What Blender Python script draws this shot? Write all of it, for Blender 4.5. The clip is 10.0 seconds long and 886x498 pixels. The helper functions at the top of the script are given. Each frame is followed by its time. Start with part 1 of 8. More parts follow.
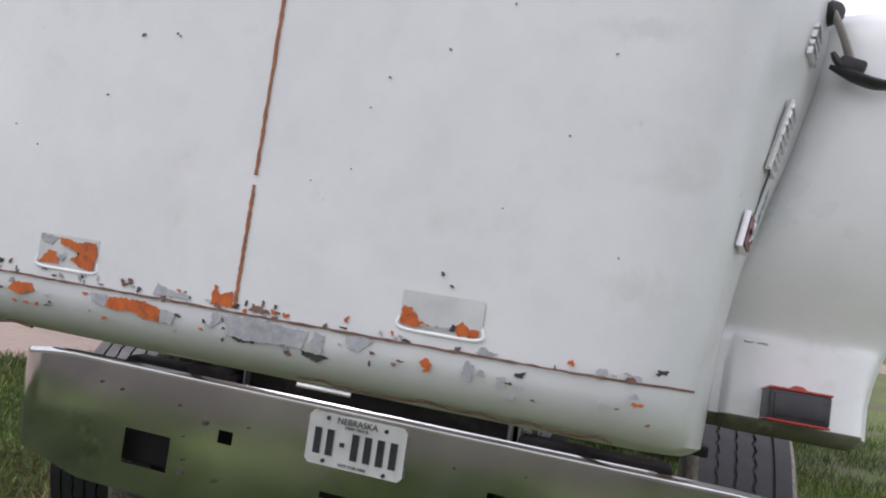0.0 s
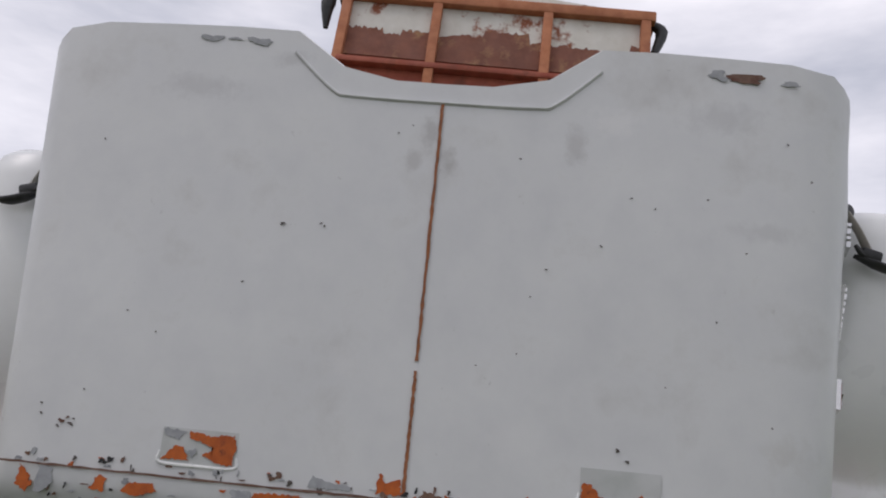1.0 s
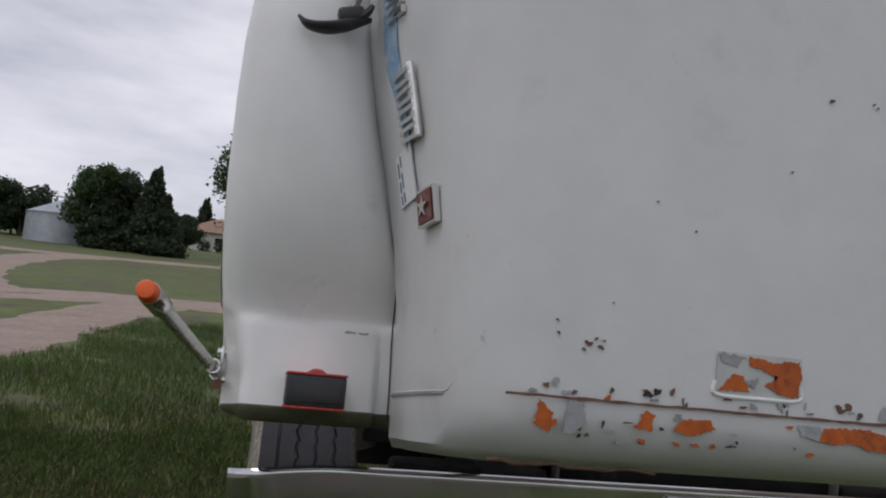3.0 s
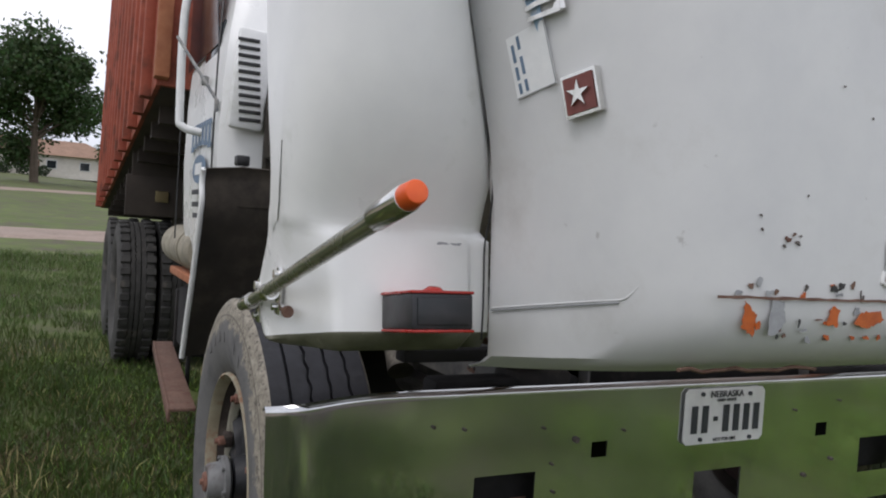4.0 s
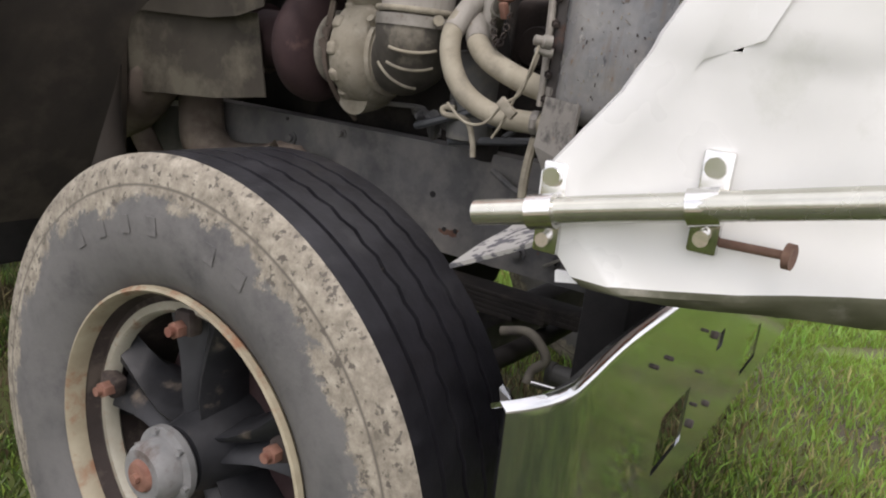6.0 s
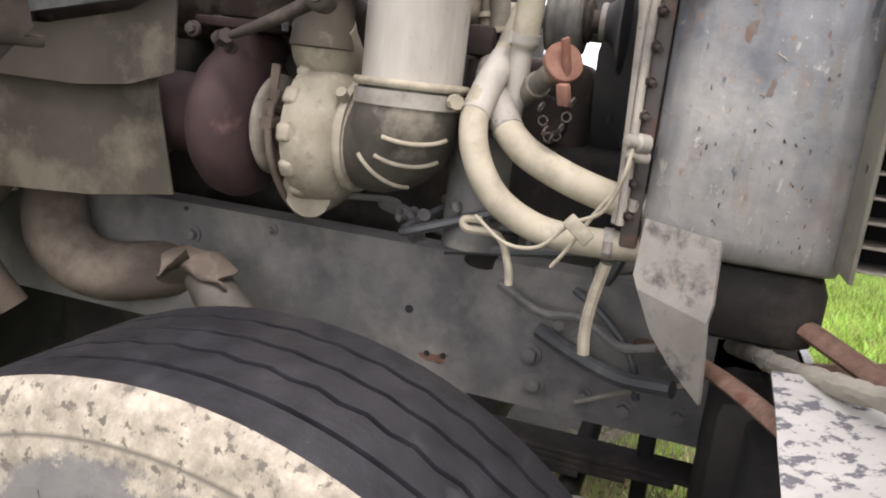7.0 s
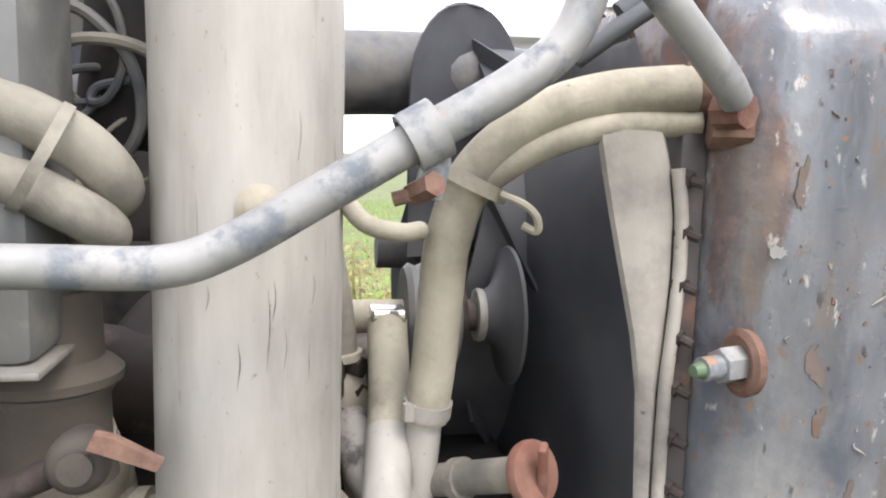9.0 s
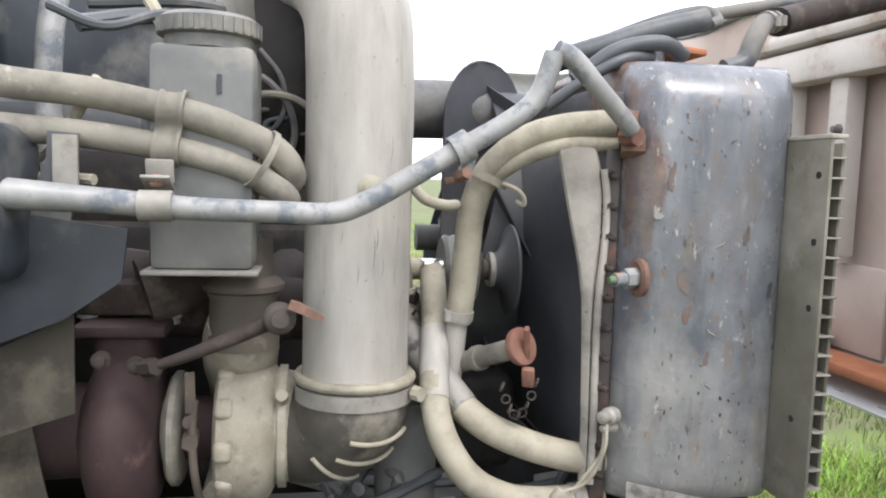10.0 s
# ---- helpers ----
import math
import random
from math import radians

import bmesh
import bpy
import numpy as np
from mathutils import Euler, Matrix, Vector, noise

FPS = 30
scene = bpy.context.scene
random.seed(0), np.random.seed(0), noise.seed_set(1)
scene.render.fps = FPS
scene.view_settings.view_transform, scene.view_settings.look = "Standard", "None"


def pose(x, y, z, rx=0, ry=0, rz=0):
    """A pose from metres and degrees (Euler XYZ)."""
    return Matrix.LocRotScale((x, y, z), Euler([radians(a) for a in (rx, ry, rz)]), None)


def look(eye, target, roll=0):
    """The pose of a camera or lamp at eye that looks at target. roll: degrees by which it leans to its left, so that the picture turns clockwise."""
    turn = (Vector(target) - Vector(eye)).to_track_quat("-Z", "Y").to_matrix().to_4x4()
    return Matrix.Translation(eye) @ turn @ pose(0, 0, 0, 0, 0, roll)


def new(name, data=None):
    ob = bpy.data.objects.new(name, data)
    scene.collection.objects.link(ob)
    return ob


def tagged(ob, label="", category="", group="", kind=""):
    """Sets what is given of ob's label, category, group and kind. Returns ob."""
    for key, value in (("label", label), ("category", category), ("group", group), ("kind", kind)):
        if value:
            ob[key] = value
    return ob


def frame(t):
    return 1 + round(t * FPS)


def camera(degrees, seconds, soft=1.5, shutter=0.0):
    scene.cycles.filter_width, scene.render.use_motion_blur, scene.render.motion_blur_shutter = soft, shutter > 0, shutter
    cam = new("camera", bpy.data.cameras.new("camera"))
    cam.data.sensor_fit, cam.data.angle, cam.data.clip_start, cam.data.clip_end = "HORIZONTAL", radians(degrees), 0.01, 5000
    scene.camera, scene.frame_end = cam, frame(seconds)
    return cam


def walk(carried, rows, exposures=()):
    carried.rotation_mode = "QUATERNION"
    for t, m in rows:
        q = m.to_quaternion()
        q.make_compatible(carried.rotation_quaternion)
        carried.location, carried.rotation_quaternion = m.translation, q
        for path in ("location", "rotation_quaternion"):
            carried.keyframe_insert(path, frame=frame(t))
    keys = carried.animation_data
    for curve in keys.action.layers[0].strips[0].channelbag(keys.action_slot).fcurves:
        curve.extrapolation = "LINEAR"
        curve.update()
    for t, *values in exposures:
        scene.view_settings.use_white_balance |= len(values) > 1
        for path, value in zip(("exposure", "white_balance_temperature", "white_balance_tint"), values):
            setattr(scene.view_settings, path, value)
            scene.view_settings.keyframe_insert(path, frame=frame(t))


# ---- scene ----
cam = camera(61.0, 10.0, soft=2.0)
PATH = [
    (0, (0.801, -2.037, 1.337), (0.213, -0.126, 1.392), 8.4),
    (0.5, (0.506, -2.183, 1.39), (0.141, -0.227, 1.588), 7.1),
    (1, (0.132, -2.278, 1.345), (0.005, -0.335, 1.801), 5.5),
    (1.5, (-0.206, -2.341, 1.332), (-0.179, -0.405, 1.835), 4.6),
    (2, (-0.505, -2.18, 1.308), (-0.333, -0.236, 1.744), 3.4),
    (2.5, (-0.853, -2.005, 1.337), (-0.612, -0.040, 1.626), 6.6),
    (3, (-1.193, -1.844, 1.324), (-0.789, 0.11, 1.461), 6.2),
    (3.2, (-1.288, -1.776, 1.301), (-0.813, 0.164, 1.392), 6.1),
    (4.3, (-1.798, -1.36, 1.255), (-0.709, 0.312, 1.119), 4.4),
    (4.5, (-1.869, -1.259, 1.242), (-0.674, 0.332, 1.041), 5.7),
    (5, (-1.936, -0.879, 1.208), (-0.566, 0.54, 0.871), 7.8),
    (5.2, (-1.958, -0.748, 1.208), (-0.549, 0.612, 0.801), 7.9),
    (6.3, (-1.927, -0.078, 1.245), (-0.203, 0.796, 0.732), 7.9),
    (6.5, (-1.863, 0.044, 1.264), (-0.099, 0.835, 0.752), 8.9),
    (7, (-1.702, 0.276, 1.314), (0.162, 0.852, 0.874), 6.6),
    (7.5, (-1.555, 0.45, 1.372), (0.399, 0.659, 0.997), 5.1),
    (8, (-1.374, 0.516, 1.535), (0.561, 0.59, 1.036), 2.2),
    (8.5, (-1.249, 0.574, 1.575), (0.714, 0.402, 1.236), 0.7),
    (9, (-1.249, 0.652, 1.616), (0.7, 0.275, 1.368), 1.6),
    (9.5, (-1.389, 0.744, 1.613), (0.549, 0.292, 1.42), 2.7),
    (10, (-1.701, 0.754, 1.589), (0.261, 0.416, 1.404), 1.8),
]
walk(cam, [(t, look(e, a, r)) for t, e, a, r in PATH],
     [(0, 0.68, 6350, 20), (0.5, 0.42, 6350, 20), (1.0, -0.06, 6450, 19), (1.5, -0.10, 6480, 18), (2.2, -0.16, 6450, 18), (2.7, -0.28, 6400, 18), (3.2, -0.28, 6350, 18), (4.3, 0.60, 6400, 15), (5.2, 0.97, 6750, 13), (6.3, 1.30, 6800, 20), (7.2, 2.14, 6950, 20), (8.0, 2.27, 6950, 19), (8.6, 2.16, 6500, 16), (9.0, 2.12, 6550, 16), (10, 1.88, 6450, 14)])


# ---- world and light ----
world = bpy.data.worlds.new("overcast_sky")
scene.world = world
world.use_nodes = True
wn, wl = world.node_tree.nodes, world.node_tree.links
wn.clear()
w_out = wn.new("ShaderNodeOutputWorld")
w_bg = wn.new("ShaderNodeBackground")
w_sky = wn.new("ShaderNodeTexSky")
w_sky.sky_type = 'NISHITA'
w_sky.sun_disc = False
w_sky.sun_elevation, w_sky.sun_rotation = radians(50), radians(200)
w_tc = wn.new("ShaderNodeTexCoord")
w_map = wn.new("ShaderNodeMapping")
w_map.inputs["Scale"].default_value = (1.0, 1.0, 3.2)
w_noise = wn.new("ShaderNodeTexNoise")
w_noise.inputs["Scale"].default_value = 2.3
w_noise.inputs["Detail"].default_value = 6
w_noise.inputs["Roughness"].default_value = 0.55
w_ramp = wn.new("ShaderNodeValToRGB")
w_ramp.color_ramp.elements[0].position, w_ramp.color_ramp.elements[0].color = 0.36, (5.8, 6.2, 6.8, 1)
w_ramp.color_ramp.elements[1].position, w_ramp.color_ramp.elements[1].color = 0.66, (10.4, 10.6, 10.8, 1)
w_mix = wn.new("ShaderNodeMix")
w_mix.data_type = 'RGBA'
w_mix.inputs[0].default_value = 0.9
wl.new(w_tc.outputs["Generated"], w_map.inputs["Vector"])
wl.new(w_map.outputs["Vector"], w_noise.inputs["Vector"])
wl.new(w_noise.outputs["Fac"], w_ramp.inputs["Fac"])
wl.new(w_sky.outputs["Color"], w_mix.inputs[6])
wl.new(w_ramp.outputs["Color"], w_mix.inputs[7])
wl.new(w_mix.outputs[2], w_bg.inputs["Color"])
w_bg.inputs["Strength"].default_value = 0.10
wl.new(w_bg.outputs["Background"], w_out.inputs["Surface"])

sun = new("sun", bpy.data.lights.new("sun", 'SUN'))
sun.data.energy, sun.data.angle, sun.data.color = 0.8, radians(25), (1.0, 0.97, 0.92)
sun.matrix_world = look((-6, -3, 10), (0, 0, 0))


# ---- materials ----
def noise_node(nt, coord, scale, detail=5.0, rough=0.6):
    n = nt.nodes.new("ShaderNodeTexNoise")
    n.inputs["Scale"].default_value, n.inputs["Detail"].default_value, n.inputs["Roughness"].default_value = scale, detail, rough
    nt.links.new(coord, n.inputs["Vector"])
    return n.outputs["Fac"]


def ramp_node(nt, fac, stops):
    r = nt.nodes.new("ShaderNodeValToRGB")
    e = r.color_ramp.elements
    while len(e) < len(stops):
        e.new(0.5)
    for k, (p, c) in enumerate(stops):
        e[k].position = p
        e[k].color = (*c, 1) if len(c) == 3 else c
    nt.links.new(fac, r.inputs["Fac"])
    return r.outputs["Color"]


def mix_node(nt, fac, a, b):
    m = nt.nodes.new("ShaderNodeMix")
    m.data_type = 'RGBA'
    for v, s in ((fac, 0), (a, 6), (b, 7)):
        if isinstance(v, (int, float)):
            m.inputs[s].default_value = v
        elif isinstance(v, tuple):
            m.inputs[s].default_value = (*v, 1)
        else:
            nt.links.new(v, m.inputs[s])
    return m.outputs[2]


def math_node(nt, op, a, b=0.0):
    m = nt.nodes.new("ShaderNodeMath")
    m.operation = op
    for k, v in enumerate((a, b)):
        if isinstance(v, (int, float)):
            m.inputs[k].default_value = v
        else:
            nt.links.new(v, m.inputs[k])
    return m.outputs[0]


def surface(name, c1, c2, scale=20.0, rough=0.6, metal=0.0, bump=0.15, fine=120.0, stain=None, stain_scale=4.0,
            stain_at=0.58, stain_soft=0.06, stain_rough=0.8, spread=0.15, coat=0.0, vary=0.0, stretch=None, stain2=None, stain2_scale=40.0, stain2_at=0.66):
    """A two-scale procedural surface: c1 to c2 by grain, with stains of their own shape."""
    m = bpy.data.materials.new(name)
    m.use_nodes = True
    nt = m.node_tree
    b = nt.nodes["Principled BSDF"]
    tc = nt.nodes.new("ShaderNodeTexCoord")
    co = tc.outputs["Object"]
    if stretch:
        mp = nt.nodes.new("ShaderNodeMapping")
        mp.inputs["Scale"].default_value = stretch
        nt.links.new(co, mp.inputs["Vector"])
        co = mp.outputs["Vector"]
    col = ramp_node(nt, noise_node(nt, co, scale), [(0.3, c1), (0.7, c2)])
    big = ramp_node(nt, noise_node(nt, co, scale * 0.13, 3), [(0.3, (1 - spread,) * 3), (0.7, (1 + spread,) * 3)])
    mul = nt.nodes.new("ShaderNodeMix")
    mul.data_type, mul.blend_type = 'RGBA', 'MULTIPLY'
    mul.inputs[0].default_value = 1.0
    nt.links.new(col, mul.inputs[6])
    nt.links.new(big, mul.inputs[7])
    col = mul.outputs[2]
    rgh = ramp_node(nt, noise_node(nt, co, scale * 0.6, 4), [(0.3, (max(rough - 0.1, 0.02),) * 3), (0.7, (min(rough + 0.1, 1),) * 3)])
    if stain:
        f = ramp_node(nt, noise_node(nt, co, stain_scale, 8, 0.65), [(stain_at - stain_soft, (0, 0, 0)), (stain_at + stain_soft, (1, 1, 1))])
        col = mix_node(nt, f, col, stain)
        rgh = mix_node(nt, f, rgh, (stain_rough,) * 3)
        if metal:
            inv = math_node(nt, 'SUBTRACT', 1.0, f)
            nt.links.new(math_node(nt, 'MULTIPLY', inv, metal), b.inputs["Metallic"])
    elif metal:
        b.inputs["Metallic"].default_value = metal
    if stain2:
        f2 = ramp_node(nt, noise_node(nt, co, stain2_scale, 6, 0.6), [(stain2_at - 0.03, (0, 0, 0)), (stain2_at + 0.03, (1, 1, 1))])
        col = mix_node(nt, f2, col, stain2)
    if vary:
        oi = nt.nodes.new("ShaderNodeObjectInfo")
        hs = nt.nodes.new("ShaderNodeHueSaturation")
        nt.links.new(col, hs.inputs["Color"])
        nt.links.new(math_node(nt, 'ADD', math_node(nt, 'MULTIPLY', oi.outputs["Random"], 2 * vary), 1 - vary), hs.inputs["Value"])
        col = hs.outputs["Color"]
    nt.links.new(col, b.inputs["Base Color"])
    nt.links.new(rgh, b.inputs["Roughness"])
    b.inputs["Coat Weight"].default_value = coat
    if bump:
        bp = nt.nodes.new("ShaderNodeBump")
        bp.inputs["Strength"].default_value, bp.inputs["Distance"].default_value = bump, 0.002
        nt.links.new(noise_node(nt, co, fine, 3), bp.inputs["Height"])
        nt.links.new(bp.outputs["Normal"], b.inputs["Normal"])
    return m


M_white = surface("white_truck_paint", (0.60, 0.61, 0.61), (0.66, 0.67, 0.66), 9, 0.38, 0, 0.05, 60, stain=(0.50, 0.50, 0.49), stain_scale=4.5, stain_at=0.66, stain_soft=0.12, stain_rough=0.55, spread=0.04, stain2=(0.44, 0.44, 0.43), stain2_scale=24, stain2_at=0.725)
M_fender = surface("white_fender_paint", (0.73, 0.74, 0.73), (0.79, 0.80, 0.78), 7, 0.32, 0, 0.04, 50, stain=(0.50, 0.52, 0.45), stain_scale=3.0, stain_at=0.68, stain_soft=0.1, spread=0.05)
# Fender paint's dark olive copy: underside shade and mirrored grass in its colour.
M_foot = surface("shaded_fender_foot", (0.055, 0.058, 0.035), (0.13, 0.13, 0.09), 12, 0.45, 0, 0.2, 60, stain=(0.30, 0.29, 0.24), stain_scale=9, stain_at=0.64, stain_soft=0.08)
M_grey_primer = surface("grey_primer", (0.25, 0.26, 0.27), (0.36, 0.37, 0.38), 60, 0.6, 0, 0.1)
M_nick = surface("dark_nick", (0.06, 0.05, 0.045), (0.12, 0.10, 0.09), 80, 0.8, 0, 0.0)
M_pocket = surface("weathered_pocket_paint", (0.40, 0.42, 0.40), (0.52, 0.53, 0.52), 12, 0.5, 0, 0.05)
M_orange_rust = surface("orange_bared_paint", (0.36, 0.068, 0.008), (0.53, 0.118, 0.012), 50, 0.5, 0, 0.2, stain=(0.20, 0.05, 0.02), stain_scale=45, stain_at=0.62)
M_black = surface("black_paint", (0.012, 0.012, 0.013), (0.03, 0.03, 0.03), 30, 0.5, 0, 0.1)
# Blacker copy of the black paint; the shade of deep gaps is in its colour.
M_shade_black = surface("shade_black_steel", (0.004, 0.004, 0.004), (0.010, 0.009, 0.009), 14, 0.9, 0, 0.3, 70, stain=(0.022, 0.018, 0.015), stain_scale=9, stain_at=0.64)
M_chrome = surface("chrome_steel", (0.52, 0.53, 0.535), (0.64, 0.65, 0.65), 4, 0.12, 0.97, 0.015, 25, stain=(0.26, 0.22, 0.18), stain_scale=7, stain_at=0.74, stain_soft=0.05, spread=0.08)
M_brightmetal = surface("polished_metal", (0.60, 0.60, 0.58), (0.75, 0.74, 0.72), 20, 0.2, 1.0, 0.05)
M_tread = surface("wet_tyre_rubber", (0.008, 0.008, 0.010), (0.018, 0.018, 0.022), 30, 0.42, 0, 0.4, 70, stain=(0.03, 0.03, 0.032), stain_scale=9, stain_at=0.66, stain_rough=0.5, stain2=(0.13, 0.115, 0.09), stain2_scale=55, stain2_at=0.735)
M_reartyre = surface("dusty_rear_tyre_rubber", (0.030, 0.029, 0.027), (0.062, 0.060, 0.055), 14, 0.8, 0, 0.25, 80, stain=(0.11, 0.10, 0.085), stain_scale=8, stain_at=0.64)
M_rim = surface("rusty_white_rim", (0.24, 0.205, 0.14), (0.35, 0.315, 0.225), 16, 0.5, 0, 0.2, stain=(0.24, 0.13, 0.075), stain_scale=14, stain_at=0.57)
M_rimring = surface("cream_ring_paint", (0.27, 0.255, 0.20), (0.37, 0.355, 0.29), 16, 0.5, 0, 0.2, stain=(0.22, 0.12, 0.07), stain_scale=14, stain_at=0.60)
M_hub = surface("grey_wheel_hub", (0.14, 0.145, 0.145), (0.22, 0.22, 0.215), 20, 0.5, 0, 0.2, stain=(0.10, 0.08, 0.07), stain_scale=14, stain_at=0.62)
M_cast = surface("black_cast_wheel", (0.008, 0.009, 0.011), (0.020, 0.021, 0.024), 22, 0.55, 0, 0.2, stain=(0.12, 0.10, 0.08), stain_scale=14, stain_at=0.66)
M_cap = surface("rusty_red_cap", (0.13, 0.064, 0.045), (0.225, 0.112, 0.078), 45, 0.8, 0, 0.4, 120, stain=(0.15, 0.06, 0.04), stain_scale=30)
M_seam = surface("orange_seam_rust", (0.22, 0.075, 0.03), (0.36, 0.135, 0.05), 60, 0.8, 0, 0.4, 120, stain=(0.12, 0.05, 0.03), stain_scale=30)
M_rust = surface("rust", (0.115, 0.065, 0.048), (0.20, 0.118, 0.083), 70, 0.85, 0, 0.5, 160, stain=(0.12, 0.05, 0.035), stain_scale=25)
M_pipe = surface("dusty_aluminised_pipe", (0.272, 0.258, 0.230), (0.385, 0.368, 0.332), 16, 0.66, 0.0, 0.2, 70, stain=(0.20, 0.185, 0.16), stain_scale=9, stain_at=0.62, stain_soft=0.10, spread=0.14, stretch=(1, 1, 0.22), stain2=(0.155, 0.145, 0.125), stain2_scale=60, stain2_at=0.72)
M_hose = surface("dusty_tan_hose", (0.255, 0.23, 0.172), (0.375, 0.345, 0.268), 13, 0.8, 0, 0.3, 150, stain=(0.165, 0.15, 0.118), stain_scale=11, stain_at=0.60, stain_soft=0.10, spread=0.2, stain2=(0.11, 0.10, 0.085), stain2_scale=55, stain2_at=0.73)
M_cream = surface("dusty_cast_aluminium", (0.225, 0.204, 0.154), (0.33, 0.302, 0.24), 17, 0.78, 0, 0.4, 120, stain=(0.21, 0.185, 0.14), stain_scale=12, stain_at=0.60, stain_soft=0.09, spread=0.2)
M_rubber = surface("dusty_dark_rubber", (0.045, 0.041, 0.034), (0.095, 0.086, 0.072), 18, 0.75, 0, 0.25, 110, stain=(0.22, 0.20, 0.16), stain_scale=8, stain_at=0.64)
M_turbo = surface("maroon_turbine_iron", (0.030, 0.015, 0.016), (0.050, 0.027, 0.027), 18, 0.8, 0, 0.3, 110, stain=(0.10, 0.058, 0.052), stain_scale=12, stain_at=0.66)
M_frame = surface("dusty_frame_steel", (0.078, 0.079, 0.080), (0.168, 0.167, 0.163), 7, 0.62, 0, 0.35, 90, spread=0.35, stain=(0.25, 0.24, 0.217), stain_scale=6.5, stain_at=0.58, stain_soft=0.14, stain2=(0.16, 0.07, 0.04), stain2_scale=22, stain2_at=0.74)
M_exhaust = surface("dust_caked_exhaust_iron", (0.075, 0.058, 0.045), (0.13, 0.105, 0.085), 8, 0.9, 0, 0.4, 90, stain=(0.19, 0.16, 0.125), stain_scale=6, stain_at=0.60, stain_soft=0.1)
M_duct = surface("dust_brown_duct", (0.052, 0.043, 0.034), (0.088, 0.074, 0.057), 9, 0.85, 0, 0.3, 90, stain=(0.042, 0.035, 0.029), stain_scale=7, stain_at=0.58, stain_soft=0.12, stain2=(0.12, 0.105, 0.083), stain2_scale=26, stain2_at=0.68)
M_oldhose = surface("grey_dusty_hose", (0.172, 0.160, 0.128), (0.265, 0.248, 0.203), 11, 0.8, 0, 0.3, 150, stain=(0.085, 0.080, 0.070), stain_scale=9, stain_at=0.58, stain_soft=0.12, spread=0.25, stain2=(0.27, 0.25, 0.205), stain2_scale=38, stain2_at=0.68)
M_clamp = surface("dusty_clamp_band", (0.20, 0.19, 0.165), (0.31, 0.295, 0.26), 25, 0.6, 0.2, 0.2, 120, stain=(0.14, 0.10, 0.075), stain_scale=18, stain_at=0.64)
# Engine and manifold iron coloured darker, the bay's deep shade included.
M_engine = surface("shade_darkened_engine_iron", (0.007, 0.006, 0.006), (0.017, 0.014, 0.012), 12, 0.8, 0, 0.3, 90, stain=(0.036, 0.030, 0.025), stain_scale=7)
M_manifold = surface("brown_manifold_iron", (0.020, 0.014, 0.012), (0.040, 0.029, 0.025), 15, 0.85, 0, 0.35, 90, stain=(0.085, 0.068, 0.055), stain_scale=9)
M_rad = surface("scuffed_radiator_tank", (0.115, 0.124, 0.136), (0.215, 0.222, 0.232), 7, 0.30, 0.1, 0.4, 45, stain=(0.15, 0.125, 0.115), stain_scale=5.5, stain_at=0.60, stain_soft=0.08, stain2=(0.46, 0.45, 0.42), stain2_scale=90, stain2_at=0.70, spread=0.35)
M_bare = surface("bared_brown_primer", (0.085, 0.067, 0.058), (0.145, 0.115, 0.098), 26, 0.6, 0, 0.3, 70, stain=(0.16, 0.085, 0.05), stain_scale=22, stain_at=0.62)
M_radflange = surface("rusty_radiator_flange", (0.030, 0.027, 0.026), (0.06, 0.052, 0.048), 14, 0.6, 0, 0.3, 90, stain=(0.15, 0.07, 0.045), stain_scale=9, stain_at=0.58)
M_shroud = surface("black_plastic_shroud", (0.030, 0.031, 0.036), (0.062, 0.064, 0.072), 8, 0.5, 0, 0.1, 60, stain=(0.10, 0.10, 0.095), stain_scale=3.5, stain_at=0.62, stain_soft=0.15)
M_tan = surface("tan_dusty_metal", (0.25, 0.232, 0.20), (0.37, 0.345, 0.30), 10, 0.75, 0, 0.3, 90, stain=(0.13, 0.122, 0.11), stain_scale=6, stain_at=0.58, stain_soft=0.10, spread=0.25, stain2=(0.09, 0.075, 0.06), stain2_scale=45, stain2_at=0.71)
M_galv = surface("worn_galvanised_tube", (0.19, 0.195, 0.19), (0.31, 0.305, 0.29), 18, 0.5, 0.1, 0.2, 90, stain=(0.125, 0.140, 0.158), stain_scale=26, stain_at=0.56, stain_soft=0.06, stain2=(0.27, 0.165, 0.10), stain2_scale=24, stain2_at=0.69)
M_plastic = surface("dusty_grey_plastic", (0.098, 0.101, 0.097), (0.155, 0.154, 0.145), 12, 0.6, 0, 0.15, 80, stain=(0.25, 0.235, 0.19), stain_scale=6, stain_at=0.60, stain_soft=0.1)
M_darkplastic = surface("dark_grey_metal", (0.045, 0.05, 0.055), (0.08, 0.085, 0.09), 10, 0.5, 0, 0.15, 80, stain=(0.16, 0.15, 0.13), stain_scale=5)
M_bluegrey = surface("dark_bluegrey_metal", (0.017, 0.021, 0.026), (0.036, 0.042, 0.050), 9, 0.45, 0, 0.15, 70, stain=(0.15, 0.145, 0.13), stain_scale=5, stain_at=0.62, stain_soft=0.1)
M_liner = surface("muddy_wheel_liner", (0.024, 0.020, 0.016), (0.044, 0.036, 0.028), 8, 0.85, 0, 0.3, 70, stain=(0.080, 0.066, 0.050), stain_scale=4, stain_at=0.62, stain_soft=0.12)
M_bracket = surface("spotted_bracket_steel", (0.18, 0.168, 0.15), (0.30, 0.284, 0.252), 11, 0.6, 0, 0.4, 80, spread=0.25, stain=(0.08, 0.075, 0.07), stain_scale=20, stain_at=0.58, stain2=(0.24, 0.15, 0.09), stain2_scale=30, stain2_at=0.70)
